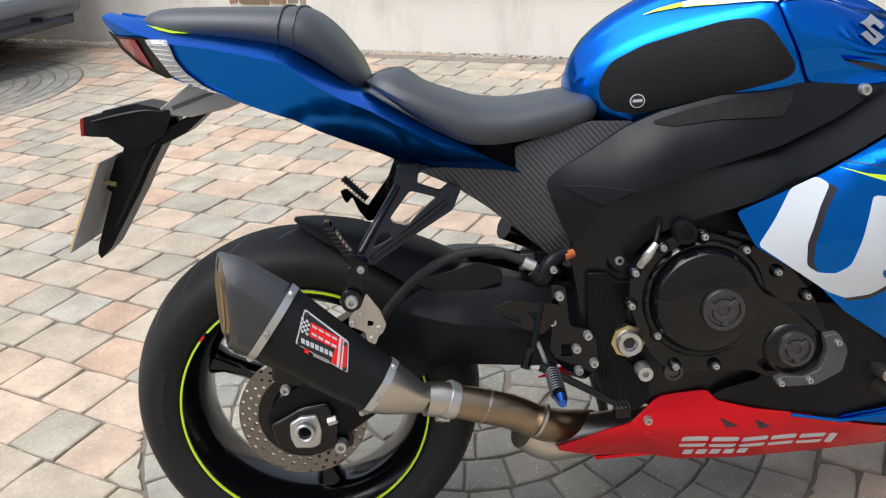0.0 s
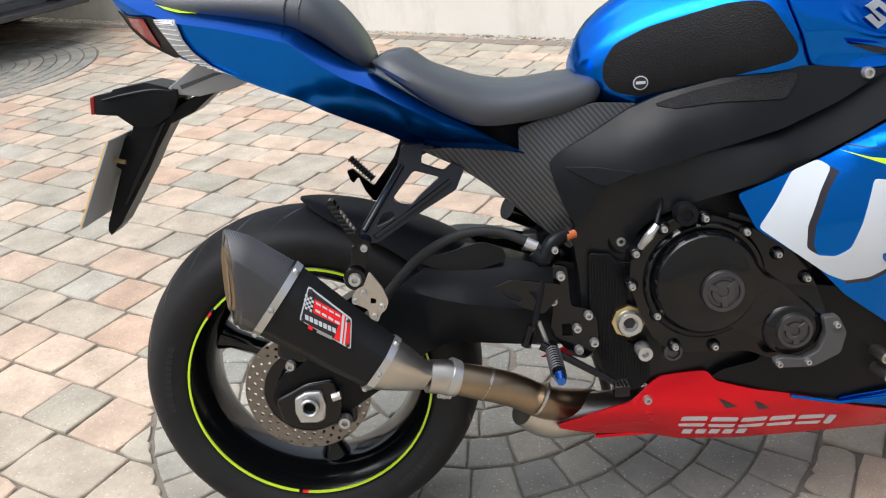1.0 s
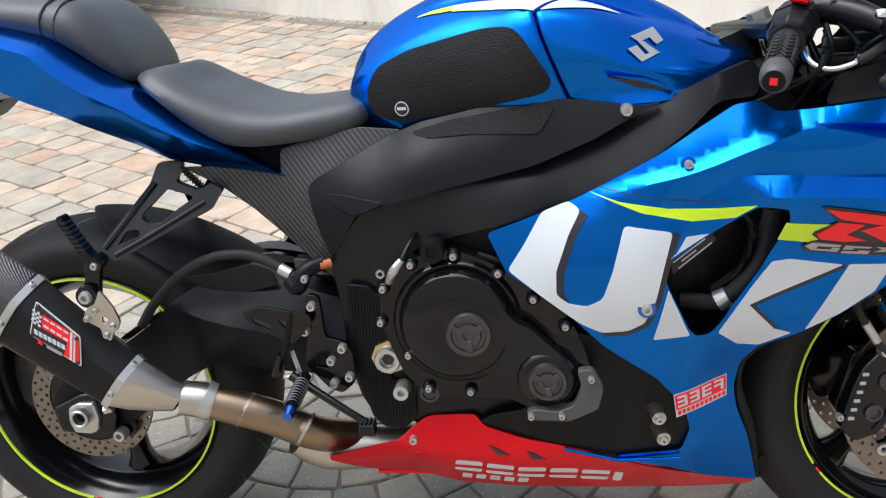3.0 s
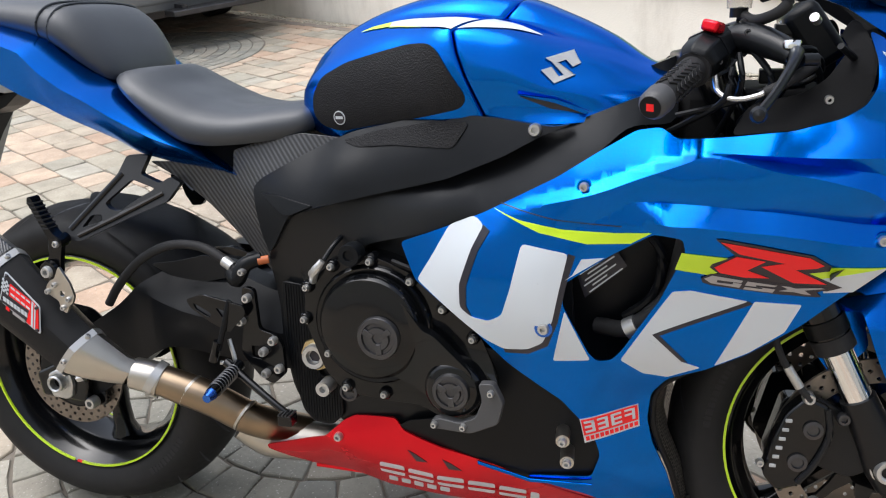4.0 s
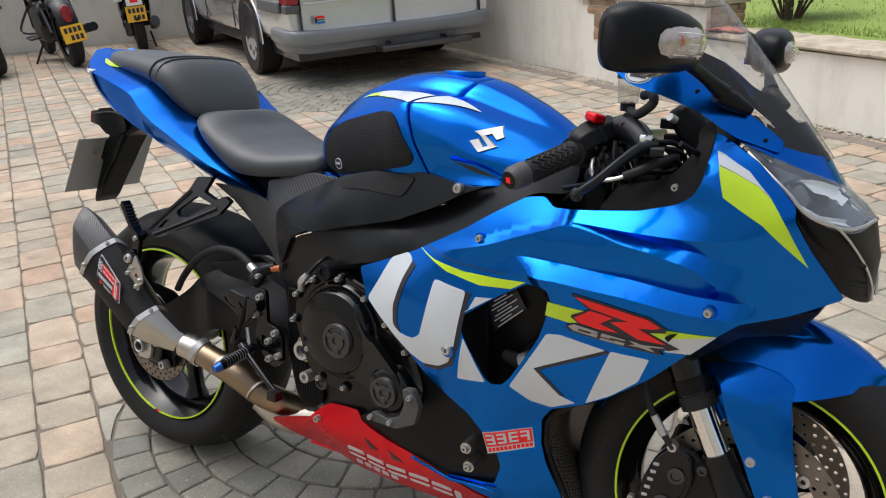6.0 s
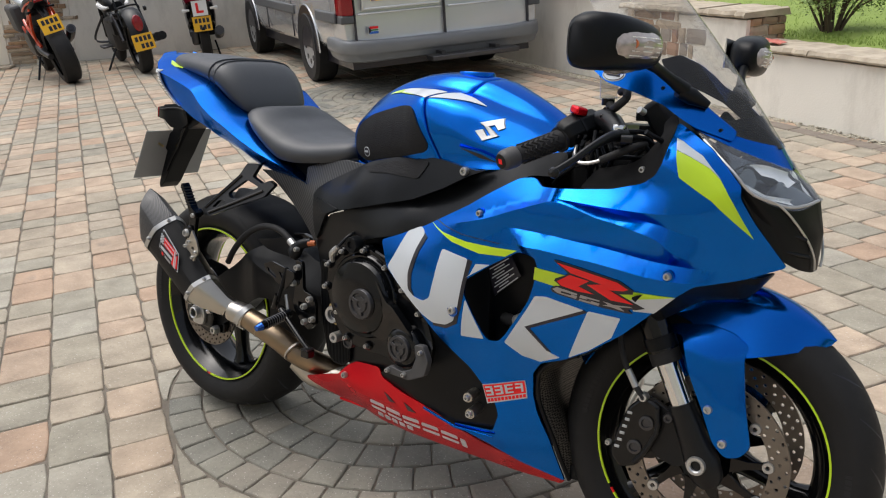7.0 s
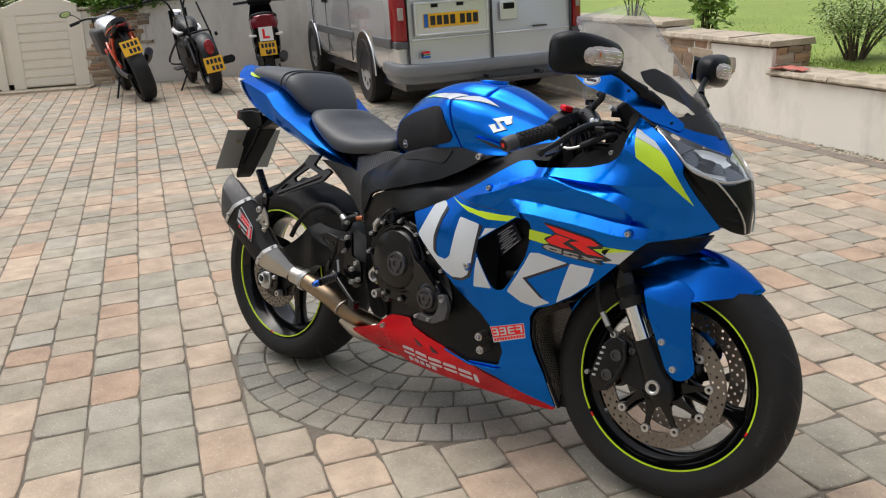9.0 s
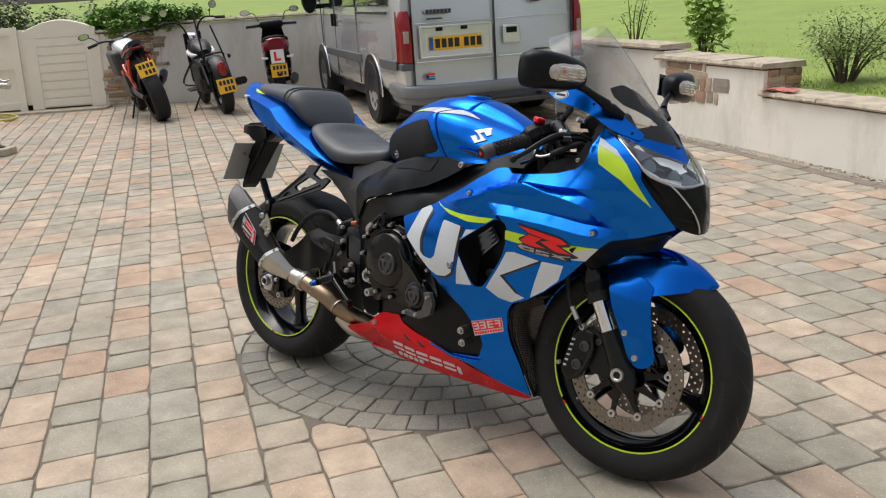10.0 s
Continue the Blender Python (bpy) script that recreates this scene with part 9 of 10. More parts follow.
for x in (0.25, 3.05):
    for y, s in ((0.93, 1), (-0.79, -1)):
        c = Vector((x, y - s * 0.028, 0.325))
        wh = part("wheel", lathe([(0.0, s * 0.088), (0.05, s * 0.092), (0.09, s * 0.080), (0.17, s * 0.086), (0.195, s * 0.095), (0.205, s * 0.085), (0.205, -s * 0.09), (0.0, -s * 0.09)], c, 40), material("wheel_trim_grey", (0.38, 0.39, 0.40), 0.4, 0.4), van, "grey plastic wheel trim")
        part("tyre", lathe([(0.20, -s * 0.10), (0.30, -s * 0.108), (0.325, -s * 0.08), (0.325, s * 0.08), (0.30, s * 0.108), (0.20, s * 0.10)], c, 48, True), RUBBER, wh, "black van tyre")
        for k in range(8):
            a = 2 * math.pi * k / 8
            p = c + Vector((0.135 * math.cos(a), s * 0.0865, 0.135 * math.sin(a)))
            part("trim_slot", lathe([(0.0, -0.002), (0.026, -0.002), (0.026, 0.002), (0.0, 0.002)], p, 8), DECAL_BLACK, wh)
        part("arch_lip", lathe([(0.374, -s * 0.004), (0.384, -s * 0.004), (0.392, -s * 0.014), (0.374, -s * 0.02)], (x, 1.000 if s > 0 else -0.860, 0.33), 32, True, None, radians(-4), radians(184)), SILVER, van, "flared wheel arch lip")
        part("arch_shadow", lathe([(0.0, 0.0), (0.375, 0.0), (0.375, s * 0.012), (0.0, s * 0.012)], (x, 0.988 if s > 0 else -0.848, 0.33), 28, True, None, radians(-2), radians(182)), DECAL_BLACK, van)

# ---- three motorcycles parked along the back wall ----


def small_wheel(parent, c, r, w, rim, tread=None):
    wh = part("wheel", lathe([(0.02, -0.05), (0.05, -0.05), (0.05, -0.015), (rim - 0.02, -0.012), (rim, -w * 0.6), (rim, w * 0.6), (rim - 0.02, 0.012), (0.05, 0.015), (0.05, 0.05), (0.02, 0.05)], c, 36), GLOSS_BLACK, parent, "black cast wheel")
    part("tyre", lathe([(rim, -w * 0.85), (rim + (r - rim) * 0.5, -w), (rim + (r - rim) * 0.85, -w * 0.75), (r, 0), (rim + (r - rim) * 0.85, w * 0.75), (rim + (r - rim) * 0.5, w), (rim, w * 0.85)], c, 48, False), RUBBER, wh, "black tyre")
    return wh


def plate_on(parent, m, w=0.21, h=0.17):
    pl = part("number_plate", moved(box((-0.004, -w / 2, -h / 2), (0.004, w / 2, h / 2)), m), YELLOW_PLATE, parent, "yellow number plate", bevel=0.002)
    for k, z in enumerate((0.035, -0.04)):
        for j in range(4 if k == 0 else 3):
            part("plate_bar", moved(box((-0.0065, -0.082 + j * 0.044, z - 0.024), (-0.004, -0.052 + j * 0.044, z + 0.026)), m), DECAL_BLACK, pl, flat=True)
    return pl


def naked_bike(m):
    b = thing("naked_motorcycle", m, "black and orange naked motorcycle seen from behind, on its stand", "motorcycle", "motorcycles along the back wall")
    small_wheel(b, (-0.72, 0, 0.32), 0.32, 0.095, 0.215)
    small_wheel(b, (0.72, 0, 0.30), 0.30, 0.06, 0.215)
    part("swingarm", tube([(-0.72, -0.11, 0.32), (-0.40, -0.12, 0.36), (-0.12, -0.10, 0.42)], [0.03, 0.04, 0.05], 10), DARK_METAL, b, "dark swingarm")
    part("swingarm", tube([(-0.72, 0.11, 0.32), (-0.40, 0.12, 0.36), (-0.12, 0.10, 0.42)], [0.03, 0.04, 0.05], 10), DARK_METAL, b)
    part("engine", box((-0.22, -0.17, 0.28), (0.25, 0.17, 0.60)), SATIN_BLACK, b, bevel=0.05)
    for s in (-1, 1):
        part("trellis_frame", tube([(-0.15, s * 0.14, 0.45), (0.0, s * 0.16, 0.66), (0.25, s * 0.13, 0.78), (0.42, s * 0.06, 0.86)], 0.018, 8), ORANGE, b, "orange trellis frame tube")
        part("subframe_tube", tube([(-0.08, s * 0.13, 0.55), (-0.35, s * 0.12, 0.70), (-0.62, s * 0.07, 0.84)], 0.015, 8), ORANGE, b)
        part("frame_tube", tube([(-0.52, s * 0.13, 0.42), (-0.34, s * 0.15, 0.62), (-0.22, s * 0.14, 0.70)], 0.017, 8), ORANGE, b)
        part("frame_tube", tube([(-0.66, s * 0.10, 0.82), (-0.52, s * 0.14, 0.62), (-0.44, s * 0.14, 0.44)], 0.015, 8), ORANGE, b)
        part("handlebar", tube([(0.40, s * 0.04, 0.95), (0.36, s * 0.20, 0.985), (0.28, s * 0.37, 0.975)], 0.012, 8), SATIN_BLACK, b)
        g = part("grip", tube([(0.31, s * 0.28, 0.98), (0.27, s * 0.39, 0.972)], 0.019, 10), RUBBER, b)
        part("mirror_stem", tube([(0.33, s * 0.24, 0.985), (0.35, s * 0.30, 1.06), (0.31, s * 0.37, 1.09)], 0.006, 6), SATIN_BLACK, b)
        part("mirror", loft([[Vector((0.31 + o, s * 0.39 + w * math.cos(a), 1.105 + w * 0.55 * math.sin(a))) for a in (2 * math.pi * i / 14 for i in range(14))] for o, w in ((-0.015, 0.06), (0.0, 0.068), (0.025, 0.04))]), SATIN_BLACK, b)
        part("mirror_glass", loft([[Vector((0.294 + o, s * 0.39 + 0.054 * math.cos(a), 1.105 + 0.03 * math.sin(a))) for a in (2 * math.pi * i / 14 for i in range(14))] for o in (-0.002, 0.002)]), CHROME, b, "mirror glass")
        part("tail_indicator", tube([(-0.70, s * 0.05, 0.80), (-0.72, s * 0.14, 0.79)], [0.008, 0.014], 8), PLASTIC, b)
    part("fuel_tank", seat_body(dense([(-0.10, 0.80, 0.88, 0.08), (0.0, 0.78, 0.93, 0.12), (0.15, 0.78, 0.965, 0.14), (0.32, 0.80, 0.955, 0.13), (0.42, 0.84, 0.91, 0.08)])), SILVER, b, "grey and white fuel tank")
    part("tank_flank", box((-0.05, -0.215, 0.56), (0.42, 0.215, 0.86)), MATT_GREY, b, bevel=0.04)
    part("seat", seat_body(dense([(-0.75, 0.90, 0.97, 0.08), (-0.6, 0.86, 0.95, 0.11), (-0.42, 0.80, 0.90, 0.13), (-0.25, 0.77, 0.85, 0.13), (-0.08, 0.79, 0.86, 0.10)])), SEAT_VINYL, b, "black two-piece seat")
    part("tail", seat_body(dense([(-0.82, 0.87, 0.93, 0.05), (-0.72, 0.82, 0.92, 0.09), (-0.5, 0.76, 0.86, 0.12), (-0.3, 0.72, 0.80, 0.12)])), PLASTIC, b, "black tail panel")
    for s in (-1, 1):
        part("tail_stripe", tube([(-0.80, s * 0.05, 0.90), (-0.6, s * 0.115, 0.86), (-0.38, s * 0.135, 0.80)], 0.010, 8), ORANGE, b, "orange tail stripe")
    part("tail_light", box((-0.835, -0.05, 0.875), (-0.80, 0.05, 0.90)), RED_LENS, b, "red tail light", bevel=0.005)
    part("plate_arm", tube([(-0.70, 0, 0.80), (-0.82, 0, 0.72), (-0.90, 0, 0.62)], [0.04, 0.03, 0.02], 8), PLASTIC, b)
    plate_on(b, Matrix.Translation((-0.93, 0, 0.64)) @ Matrix.Rotation(radians(22), 4, "Y"))
    can = part("silencer", tube([(-0.30, -0.16, 0.36), (-0.50, -0.19, 0.43), (-0.70, -0.20, 0.52)], [0.035, 0.046, 0.048], 16), DARK_METAL, b, "dark round silencer")
    part("outlet", rod((-0.695, -0.20, 0.518), (-0.712, -0.20, 0.526), 0.030, 16), DECAL_BLACK, can)
    part("headlamp_mask", box((0.46, -0.10, 0.80), (0.58, 0.10, 0.97)), MATT_GREY, b, bevel=0.04)
    part("fork", tube([(0.72, -0.09, 0.30), (0.55, -0.10, 0.66), (0.42, -0.10, 0.98)], 0.024, 10), DARK_METAL, b)
    part("fork", tube([(0.72, 0.09, 0.30), (0.55, 0.10, 0.66), (0.42, 0.10, 0.98)], 0.024, 10), DARK_METAL, b)
    part("side_stand", tube([(-0.05, 0.13, 0.28), (-0.12, 0.26, 0.05)], 0.012, 8), SATIN_BLACK, b)
    part("disc", lathe([(0.06, -0.09), (0.11, -0.09), (0.11, -0.085), (0.06, -0.085)], (-0.72, 0, 0.32), 30), DISC_STEEL, b)
    return b


def cruiser(m):
    b = thing("cruiser_motorcycle", m, "small black cruiser motorcycle with high bars and round mirrors", "motorcycle", "motorcycles along the back wall")
    small_wheel(b, (-0.68, 0, 0.31), 0.31, 0.075, 0.20)
    small_wheel(b, (0.72, 0, 0.32), 0.32, 0.05, 0.22)
    part("engine", box((-0.22, -0.15, 0.22), (0.28, 0.15, 0.58)), DARK_METAL, b, bevel=0.05)
    part("rear_mudguard", lathe([(0.325, -0.095), (0.36, -0.06), (0.37, 0.0), (0.36, 0.06), (0.325, 0.095)], (-0.68, 0, 0.33), 26, False, None, radians(35), radians(190)), SATIN_BLACK, b, "black rear mudguard")
    part("tail_light", loft([[Vector((-1.03 + o, 0.75 * w * math.cos(a), 0.55 + 1.25 * w * math.sin(a))) for a in (2 * math.pi * i / 16 for i in range(16))] for o, w in ((0.02, 0.07), (-0.01, 0.065), (-0.03, 0.035))]), RED_LENS, b, "pointed red tail light")
    plate_on(b, Matrix.Translation((-1.05, 0, 0.36)) @ Matrix.Rotation(radians(14), 4, "Y"))
    part("seat", seat_body(dense([(-0.68, 0.60, 0.665, 0.09), (-0.55, 0.59, 0.66, 0.12), (-0.35, 0.57, 0.64, 0.14), (-0.12, 0.58, 0.64, 0.11)])), SEAT_VINYL, b, "low black seat")
    part("backrest", tube([(-0.62, -0.12, 0.62), (-0.70, -0.11, 0.70), (-0.71, 0.0, 0.715), (-0.70, 0.11, 0.70), (-0.62, 0.12, 0.62)], 0.010, 8), SATIN_BLACK, b)
    part("fuel_tank", seat_body(dense([(-0.12, 0.66, 0.74, 0.06), (0.0, 0.64, 0.82, 0.12), (0.18, 0.64, 0.86, 0.14), (0.36, 0.68, 0.84, 0.11), (0.44, 0.72, 0.78, 0.05)])), SATIN_BLACK, b, "black fuel tank")
    part("side_panel", box((-0.36, -0.15, 0.40), (-0.10, 0.15, 0.58)), SATIN_BLACK, b, bevel=0.03)
    for s in (-1, 1):
        part("tank_flash", tube([(0.36, s * 0.115, 0.74), (0.18, s * 0.145, 0.72), (0.02, s * 0.13, 0.69), (-0.08, s * 0.09, 0.69)], [0.012, 0.03, 0.028, 0.01], 8), WHITE_PAINT, b, "white tank flash")
    for s, top in ((-1, 1.02), (1, 1.22)):
        part("sissy_bar", tube([(-0.78, s * 0.115, 0.52), (-0.66, s * 0.11, 0.72), (-0.50, s * 0.08, top)], 0.011, 8), SATIN_BLACK, b, "tall black sissy bar")
    for s in (-1, 1):
        part("fork", tube([(0.72, s * 0.08, 0.32), (0.56, s * 0.09, 0.68), (0.44, s * 0.09, 0.95)], 0.022, 10), SATIN_BLACK, b)
        part("handlebar", tube([(0.42, s * 0.06, 0.86), (0.40, s * 0.10, 1.02), (0.34, s * 0.20, 1.10), (0.22, s * 0.36, 1.085 + 0.02 * s)], 0.012, 8), SATIN_BLACK, b)
        part("grip", tube([(0.26, s * 0.31, 1.095 + 0.02 * s), (0.19, s * 0.41, 1.08 + 0.02 * s)], 0.018, 10), RUBBER, b)
        part("mirror_stem", tube([(0.30, s * 0.25, 1.10), (0.30, s * 0.27, 1.18), (0.27, s * 0.29, 1.21)], 0.006, 6), SATIN_BLACK, b)
        part("mirror", rod((0.27, s * 0.31, 1.235), (0.25, s * 0.31, 1.235), 0.048, 16), SATIN_BLACK, b)
        part("mirror_glass", rod((0.2495, s * 0.31, 1.235), (0.2475, s * 0.31, 1.235), 0.043, 16), CHROME, b, "mirror glass")
        part("shock", tube([(-0.62, s * 0.12, 0.36), (-0.45, s * 0.12, 0.62)], 0.025, 10), DARK_METAL, b)
        part("indicator", lathe([(0.0, -0.02), (0.025, -0.01), (0.025, 0.015), (0.0, 0.02)], (-0.78, s * 0.16, 0.66), 12), SATIN_BLACK, b)
        part("footboard", box((0.05, s * 0.2 - 0.06, 0.26), (0.30, s * 0.2 + 0.06, 0.285)), DARK_METAL, b, bevel=0.01)
    for y in (-0.17, -0.22):
        part("silencer", tube([(-0.10, y + 0.03, 0.26), (-0.4, y, 0.30), (-0.86, y - 0.02, 0.36)], [0.03, 0.042, 0.045], 14), SATIN_BLACK, b, "black silencer")
    part("headlamp", lathe([(0.0, -0.06), (0.07, -0.05), (0.09, 0.04), (0.0, 0.06)], (0.56, 0, 0.86), 20), CHROME, b)
    part("side_stand", tube([(-0.02, 0.13, 0.25), (-0.08, 0.30, 0.02)], 0.012, 8), SATIN_BLACK, b)
    part("leg_guard", tube([(0.2, 0.12, 0.3), (0.28, 0.28, 0.36), (0.2, 0.14, 0.6)], 0.013, 8), DARK_METAL, b)
    return b


def scooter(m):
    b = thing("scooter", m, "black and maroon learner scooter with two mirrors", "scooter", "motorcycles along the back wall")
    small_wheel(b, (-0.62, 0, 0.25), 0.25, 0.06, 0.16)
    small_wheel(b, (0.66, 0, 0.25), 0.25, 0.06, 0.16)
    part("body", seat_body(dense([(-0.88, 0.60, 0.80, 0.10), (-0.75, 0.46, 0.80, 0.16), (-0.45, 0.40, 0.76, 0.18), (-0.15, 0.34, 0.70, 0.17), (0.0, 0.30, 0.50, 0.16)])), GLOSS_BLACK, b, "black rear body")
    part("tail_cowl", seat_body(dense([(-0.94, 0.70, 0.84, 0.10), (-0.84, 0.68, 0.865, 0.16), (-0.6, 0.70, 0.85, 0.18)])), MAROON, b, "maroon tail cowl")
    part("seat", seat_body(dense([(-0.82, 0.78, 0.88, 0.11), (-0.6, 0.76, 0.86, 0.14), (-0.3, 0.70, 0.80, 0.14), (-0.05, 0.68, 0.74, 0.09)])), SEAT_VINYL, b, "black scooter seat")
    part("floor", box((-0.05, -0.16, 0.24), (0.42, 0.16, 0.32)), PLASTIC, b, bevel=0.02)
    part("leg_shield", loft([[Vector((x, -w, z)), Vector((x + 0.05, 0, z)), Vector((x, w, z))] for x, w, z in ((0.42, 0.13, 0.28), (0.46, 0.16, 0.5), (0.42, 0.175, 0.75), (0.36, 0.13, 0.94))], False, False), GLOSS_BLACK, b, "black leg shield")
    part("handlebar_cowl", box((0.28, -0.16, 0.94), (0.44, 0.16, 1.04)), PLASTIC, b, bevel=0.04)
    part("grab_rail", tube([(-0.5, -0.16, 0.76), (-0.9, -0.14, 0.84), (-0.98, 0.0, 0.86), (-0.9, 0.14, 0.84), (-0.5, 0.16, 0.76)], 0.014, 8), SATIN_BLACK, b)
    part("tail_light", box((-0.92, -0.12, 0.70), (-0.86, 0.12, 0.765)), RED_LENS, b, "wide red tail light", bevel=0.015)
    part("rear_mudguard", tube([(-0.80, 0, 0.58), (-0.90, 0, 0.45), (-0.95, 0, 0.35)], [0.06, 0.06, 0.05], 10), PLASTIC, b)
    plate_on(b, Matrix.Translation((-0.97, 0, 0.44)) @ Matrix.Rotation(radians(12), 4, "Y"))
    lp = part("learner_plate", moved(box((-0.004, -0.085, -0.085), (0.004, 0.085, 0.085)), Matrix.Translation((-0.955, 0, 0.615)) @ Matrix.Rotation(radians(10), 4, "Y")), WHITE_PAINT, b, "white learner plate with a red L")
    lm = Matrix.Translation((-0.955, 0, 0.615)) @ Matrix.Rotation(radians(10), 4, "Y")
    part("letter", moved(box((-0.006, 0.012, -0.055), (-0.004, 0.042, 0.06)), lm), DECAL_RED, lp, flat=True)
    part("letter", moved(box((-0.006, -0.04, -0.055), (-0.004, 0.012, -0.028)), lm), DECAL_RED, lp, flat=True)
    for s in (-1, 1):
        part("handlebar", tube([(0.36, s * 0.10, 0.99), (0.30, s * 0.34, 0.98)], 0.018, 10), RUBBER, b)
        part("brake_lever", tube([(0.38, s * 0.14, 0.97), (0.36, s * 0.34, 0.955)], 0.006, 6), STEEL, b)
        part("mirror_stem", tube([(0.36, s * 0.16, 1.03), (0.36, s * 0.21, 1.14), (0.35, s * 0.29, 1.15)], 0.006, 6), SATIN_BLACK, b)
        part("mirror", loft([[Vector((0.35 + o, s * 0.33 + w * math.cos(a), 1.165 + w * 0.6 * math.sin(a))) for a in (2 * math.pi * i / 14 for i in range(14))] for o, w in ((0.0, 0.066), (0.03, 0.045))]), SATIN_BLACK, b)
        part("mirror_glass", loft([[Vector((0.347 + o, s * 0.33 + 0.058 * math.cos(a), 1.165 + 0.034 * math.sin(a))) for a in (2 * math.pi * i / 14 for i in range(14))] for o in (-0.002, 0.0)]), CHROME, b, "mirror glass")
        part("indicator", tube([(-0.88, s * 0.12, 0.60), (-0.90, s * 0.20, 0.60)], [0.012, 0.02], 8), WHITE_PAINT, b)
        part("fork", tube([(0.66, s * 0.06, 0.25), (0.5, s * 0.07, 0.6)], 0.02, 8), DARK_METAL, b)
    part("front_mudguard", lathe([(0.27, -0.07), (0.285, 0.0), (0.27, 0.07)], (0.66, 0, 0.25), 18, False, None, radians(20), radians(160)), MAROON, b)
    part("silencer", tube([(-0.35, -0.16, 0.24), (-0.55, -0.18, 0.28), (-0.85, -0.18, 0.34)], [0.03, 0.055, 0.055], 14), DARK_METAL, b, "dark silencer")
    part("engine", box((-0.60, 0.05, 0.18), (-0.15, 0.15, 0.36)), DARK_METAL, b, bevel=0.03)
    part("centre_stand", tube([(-0.40, -0.12, 0.2), (-0.46, -0.15, 0.02)], 0.012, 8), SATIN_BLACK, b)
    return b


naked_bike(pose(-8.20, 4.20, 0, -12.7, 0, 158) @ Matrix.Diagonal((1.01, 1.01, 1.01, 1)))
cruiser(pose(-7.84, 4.92, 0, -7.0, 0, 155) @ Matrix.Diagonal((1.03, 1.03, 1.03, 1)))
scooter(pose(-7.62, 5.84, 0, -2, 0, 142) @ Matrix.Diagonal((0.75, 1.0, 1.0, 1)))

# ---- planting behind the walls ----
LEAF_HEDGE = material("hedge_leaves", (0.17, 0.32, 0.05), 0.5, 0.0, 0.35, 6, second=(0.06, 0.13, 0.02))
LEAF_DARK = material("dark_bush_leaves", (0.10, 0.13, 0.05), 0.55, 0.0, 0.4, 6, second=(0.06, 0.055, 0.03))
LEAF_WISP = material("loose_shrub_leaves", (0.24, 0.32, 0.10), 0.55, 0.0, 0.4, 6, second=(0.13, 0.20, 0.06))
LEAF_BRIGHT = material("bright_leaves", (0.30, 0.44, 0.10), 0.5, 0.0, 0.3, 6, second=(0.16, 0.27, 0.05))
BARK = material("bark", (0.10, 0.07, 0.05), 0.9, 0.0, 0.3, 20, bump=0.5)


def shrub(name, at, r, h, leaves, size, mat, label, seed, stems=9):
    rnd = random.Random(seed)
    ob = thing(name, Matrix.Translation(at), label, "shrub")
    tips = []
    for i in range(stems):
        a, q = rnd.uniform(0, 6.28), rnd.uniform(0.3, 1.0)
        tip = Vector((r * q * math.cos(a), r * q * math.sin(a), h * rnd.uniform(0.55, 1.0) * (1.1 - 0.35 * q)))
        mid = tip * 0.5 + Vector((rnd.uniform(-0.04, 0.04), rnd.uniform(-0.04, 0.04), 0.02))
        part("stem", tube([(0.03 * math.cos(a), 0.03 * math.sin(a), -0.05), mid, tip], [0.011, 0.007, 0.003], 6, 4), BARK, ob)
        tips += [mid.lerp(tip, t) for t in (0.1, 0.35, 0.6, 0.8, 1.0)] + [tip]
    vs, fs = [], []
    for i in range(leaves):
        c = rnd.choice(tips) + Vector((rnd.gauss(0, 0.10 * r + 0.02), rnd.gauss(0, 0.10 * r + 0.02), rnd.gauss(0, 0.08 * h)))
        a, t = rnd.uniform(0, 6.28), rnd.uniform(-0.9, 0.9)
        d = Vector((math.cos(a), math.sin(a), t)).normalized() * size * rnd.uniform(0.6, 1.2)
        s = d.cross(Vector((rnd.uniform(-0.4, 0.4), rnd.uniform(-0.4, 0.4), 1))).normalized() * size * 0.36
        n = d.cross(s).normalized() * size * 0.1
        i0 = len(vs)
        vs += [c, c + d * 0.5 + s - n, c + d, c + d * 0.5 - s - n]
        fs += [(i0, i0 + 1, i0 + 2), (i0, i0 + 2, i0 + 3)]
    me = bpy.data.meshes.new("leaves")
    me.from_pydata([tuple(v) for v in vs], [], fs)
    me.materials.append(mat)
    lv = new("leaves", me)
    lv.parent = ob
    lv["kind"] = "stuff"
    return ob


def behind(s, k, z=0.46):
    p = WALL_O + WALL_D * s + WALL_N * k
    return (p.x, p.y, max(z, lawn_z(k) - 0.02))


shrub("shrub", behind(1.02, 0.62), 0.36, 0.52, 3600, 0.026, LEAF_WISP, "loose green shrub with bare lower stems", 1, 22)
shrub("shrub", behind(-0.64, 0.60), 0.20, 0.80, 520, 0.085, LEAF_BRIGHT, "tall shrub with broad bright green leaves", 2, 7)
shrub("shrub", behind(-2.8, 1.2), 0.22, 0.75, 300, 0.04, LEAF_BRIGHT, "thin pale green sapling on the lawn", 3, 7)


def behind_back(s, k, z=0.46):
    p = BACK_O + BACK_D * s + BACK_N * k
    return (p.x, p.y, max(z, lawn_z(k) - 0.02))


for s, k, r, h, n, sd in ((0.20, 0.16, 0.40, 0.50, 6000, 11), (0.62, 0.14, 0.44, 0.55, 6500, 12), (1.06, 0.16, 0.40, 0.50, 6000, 13)):
    shrub("hedge_plant", behind_back(s, k, 0.84), r, h, n, 0.062, LEAF_HEDGE, "dense leafy green shrub hanging over the wall", sd, 18)
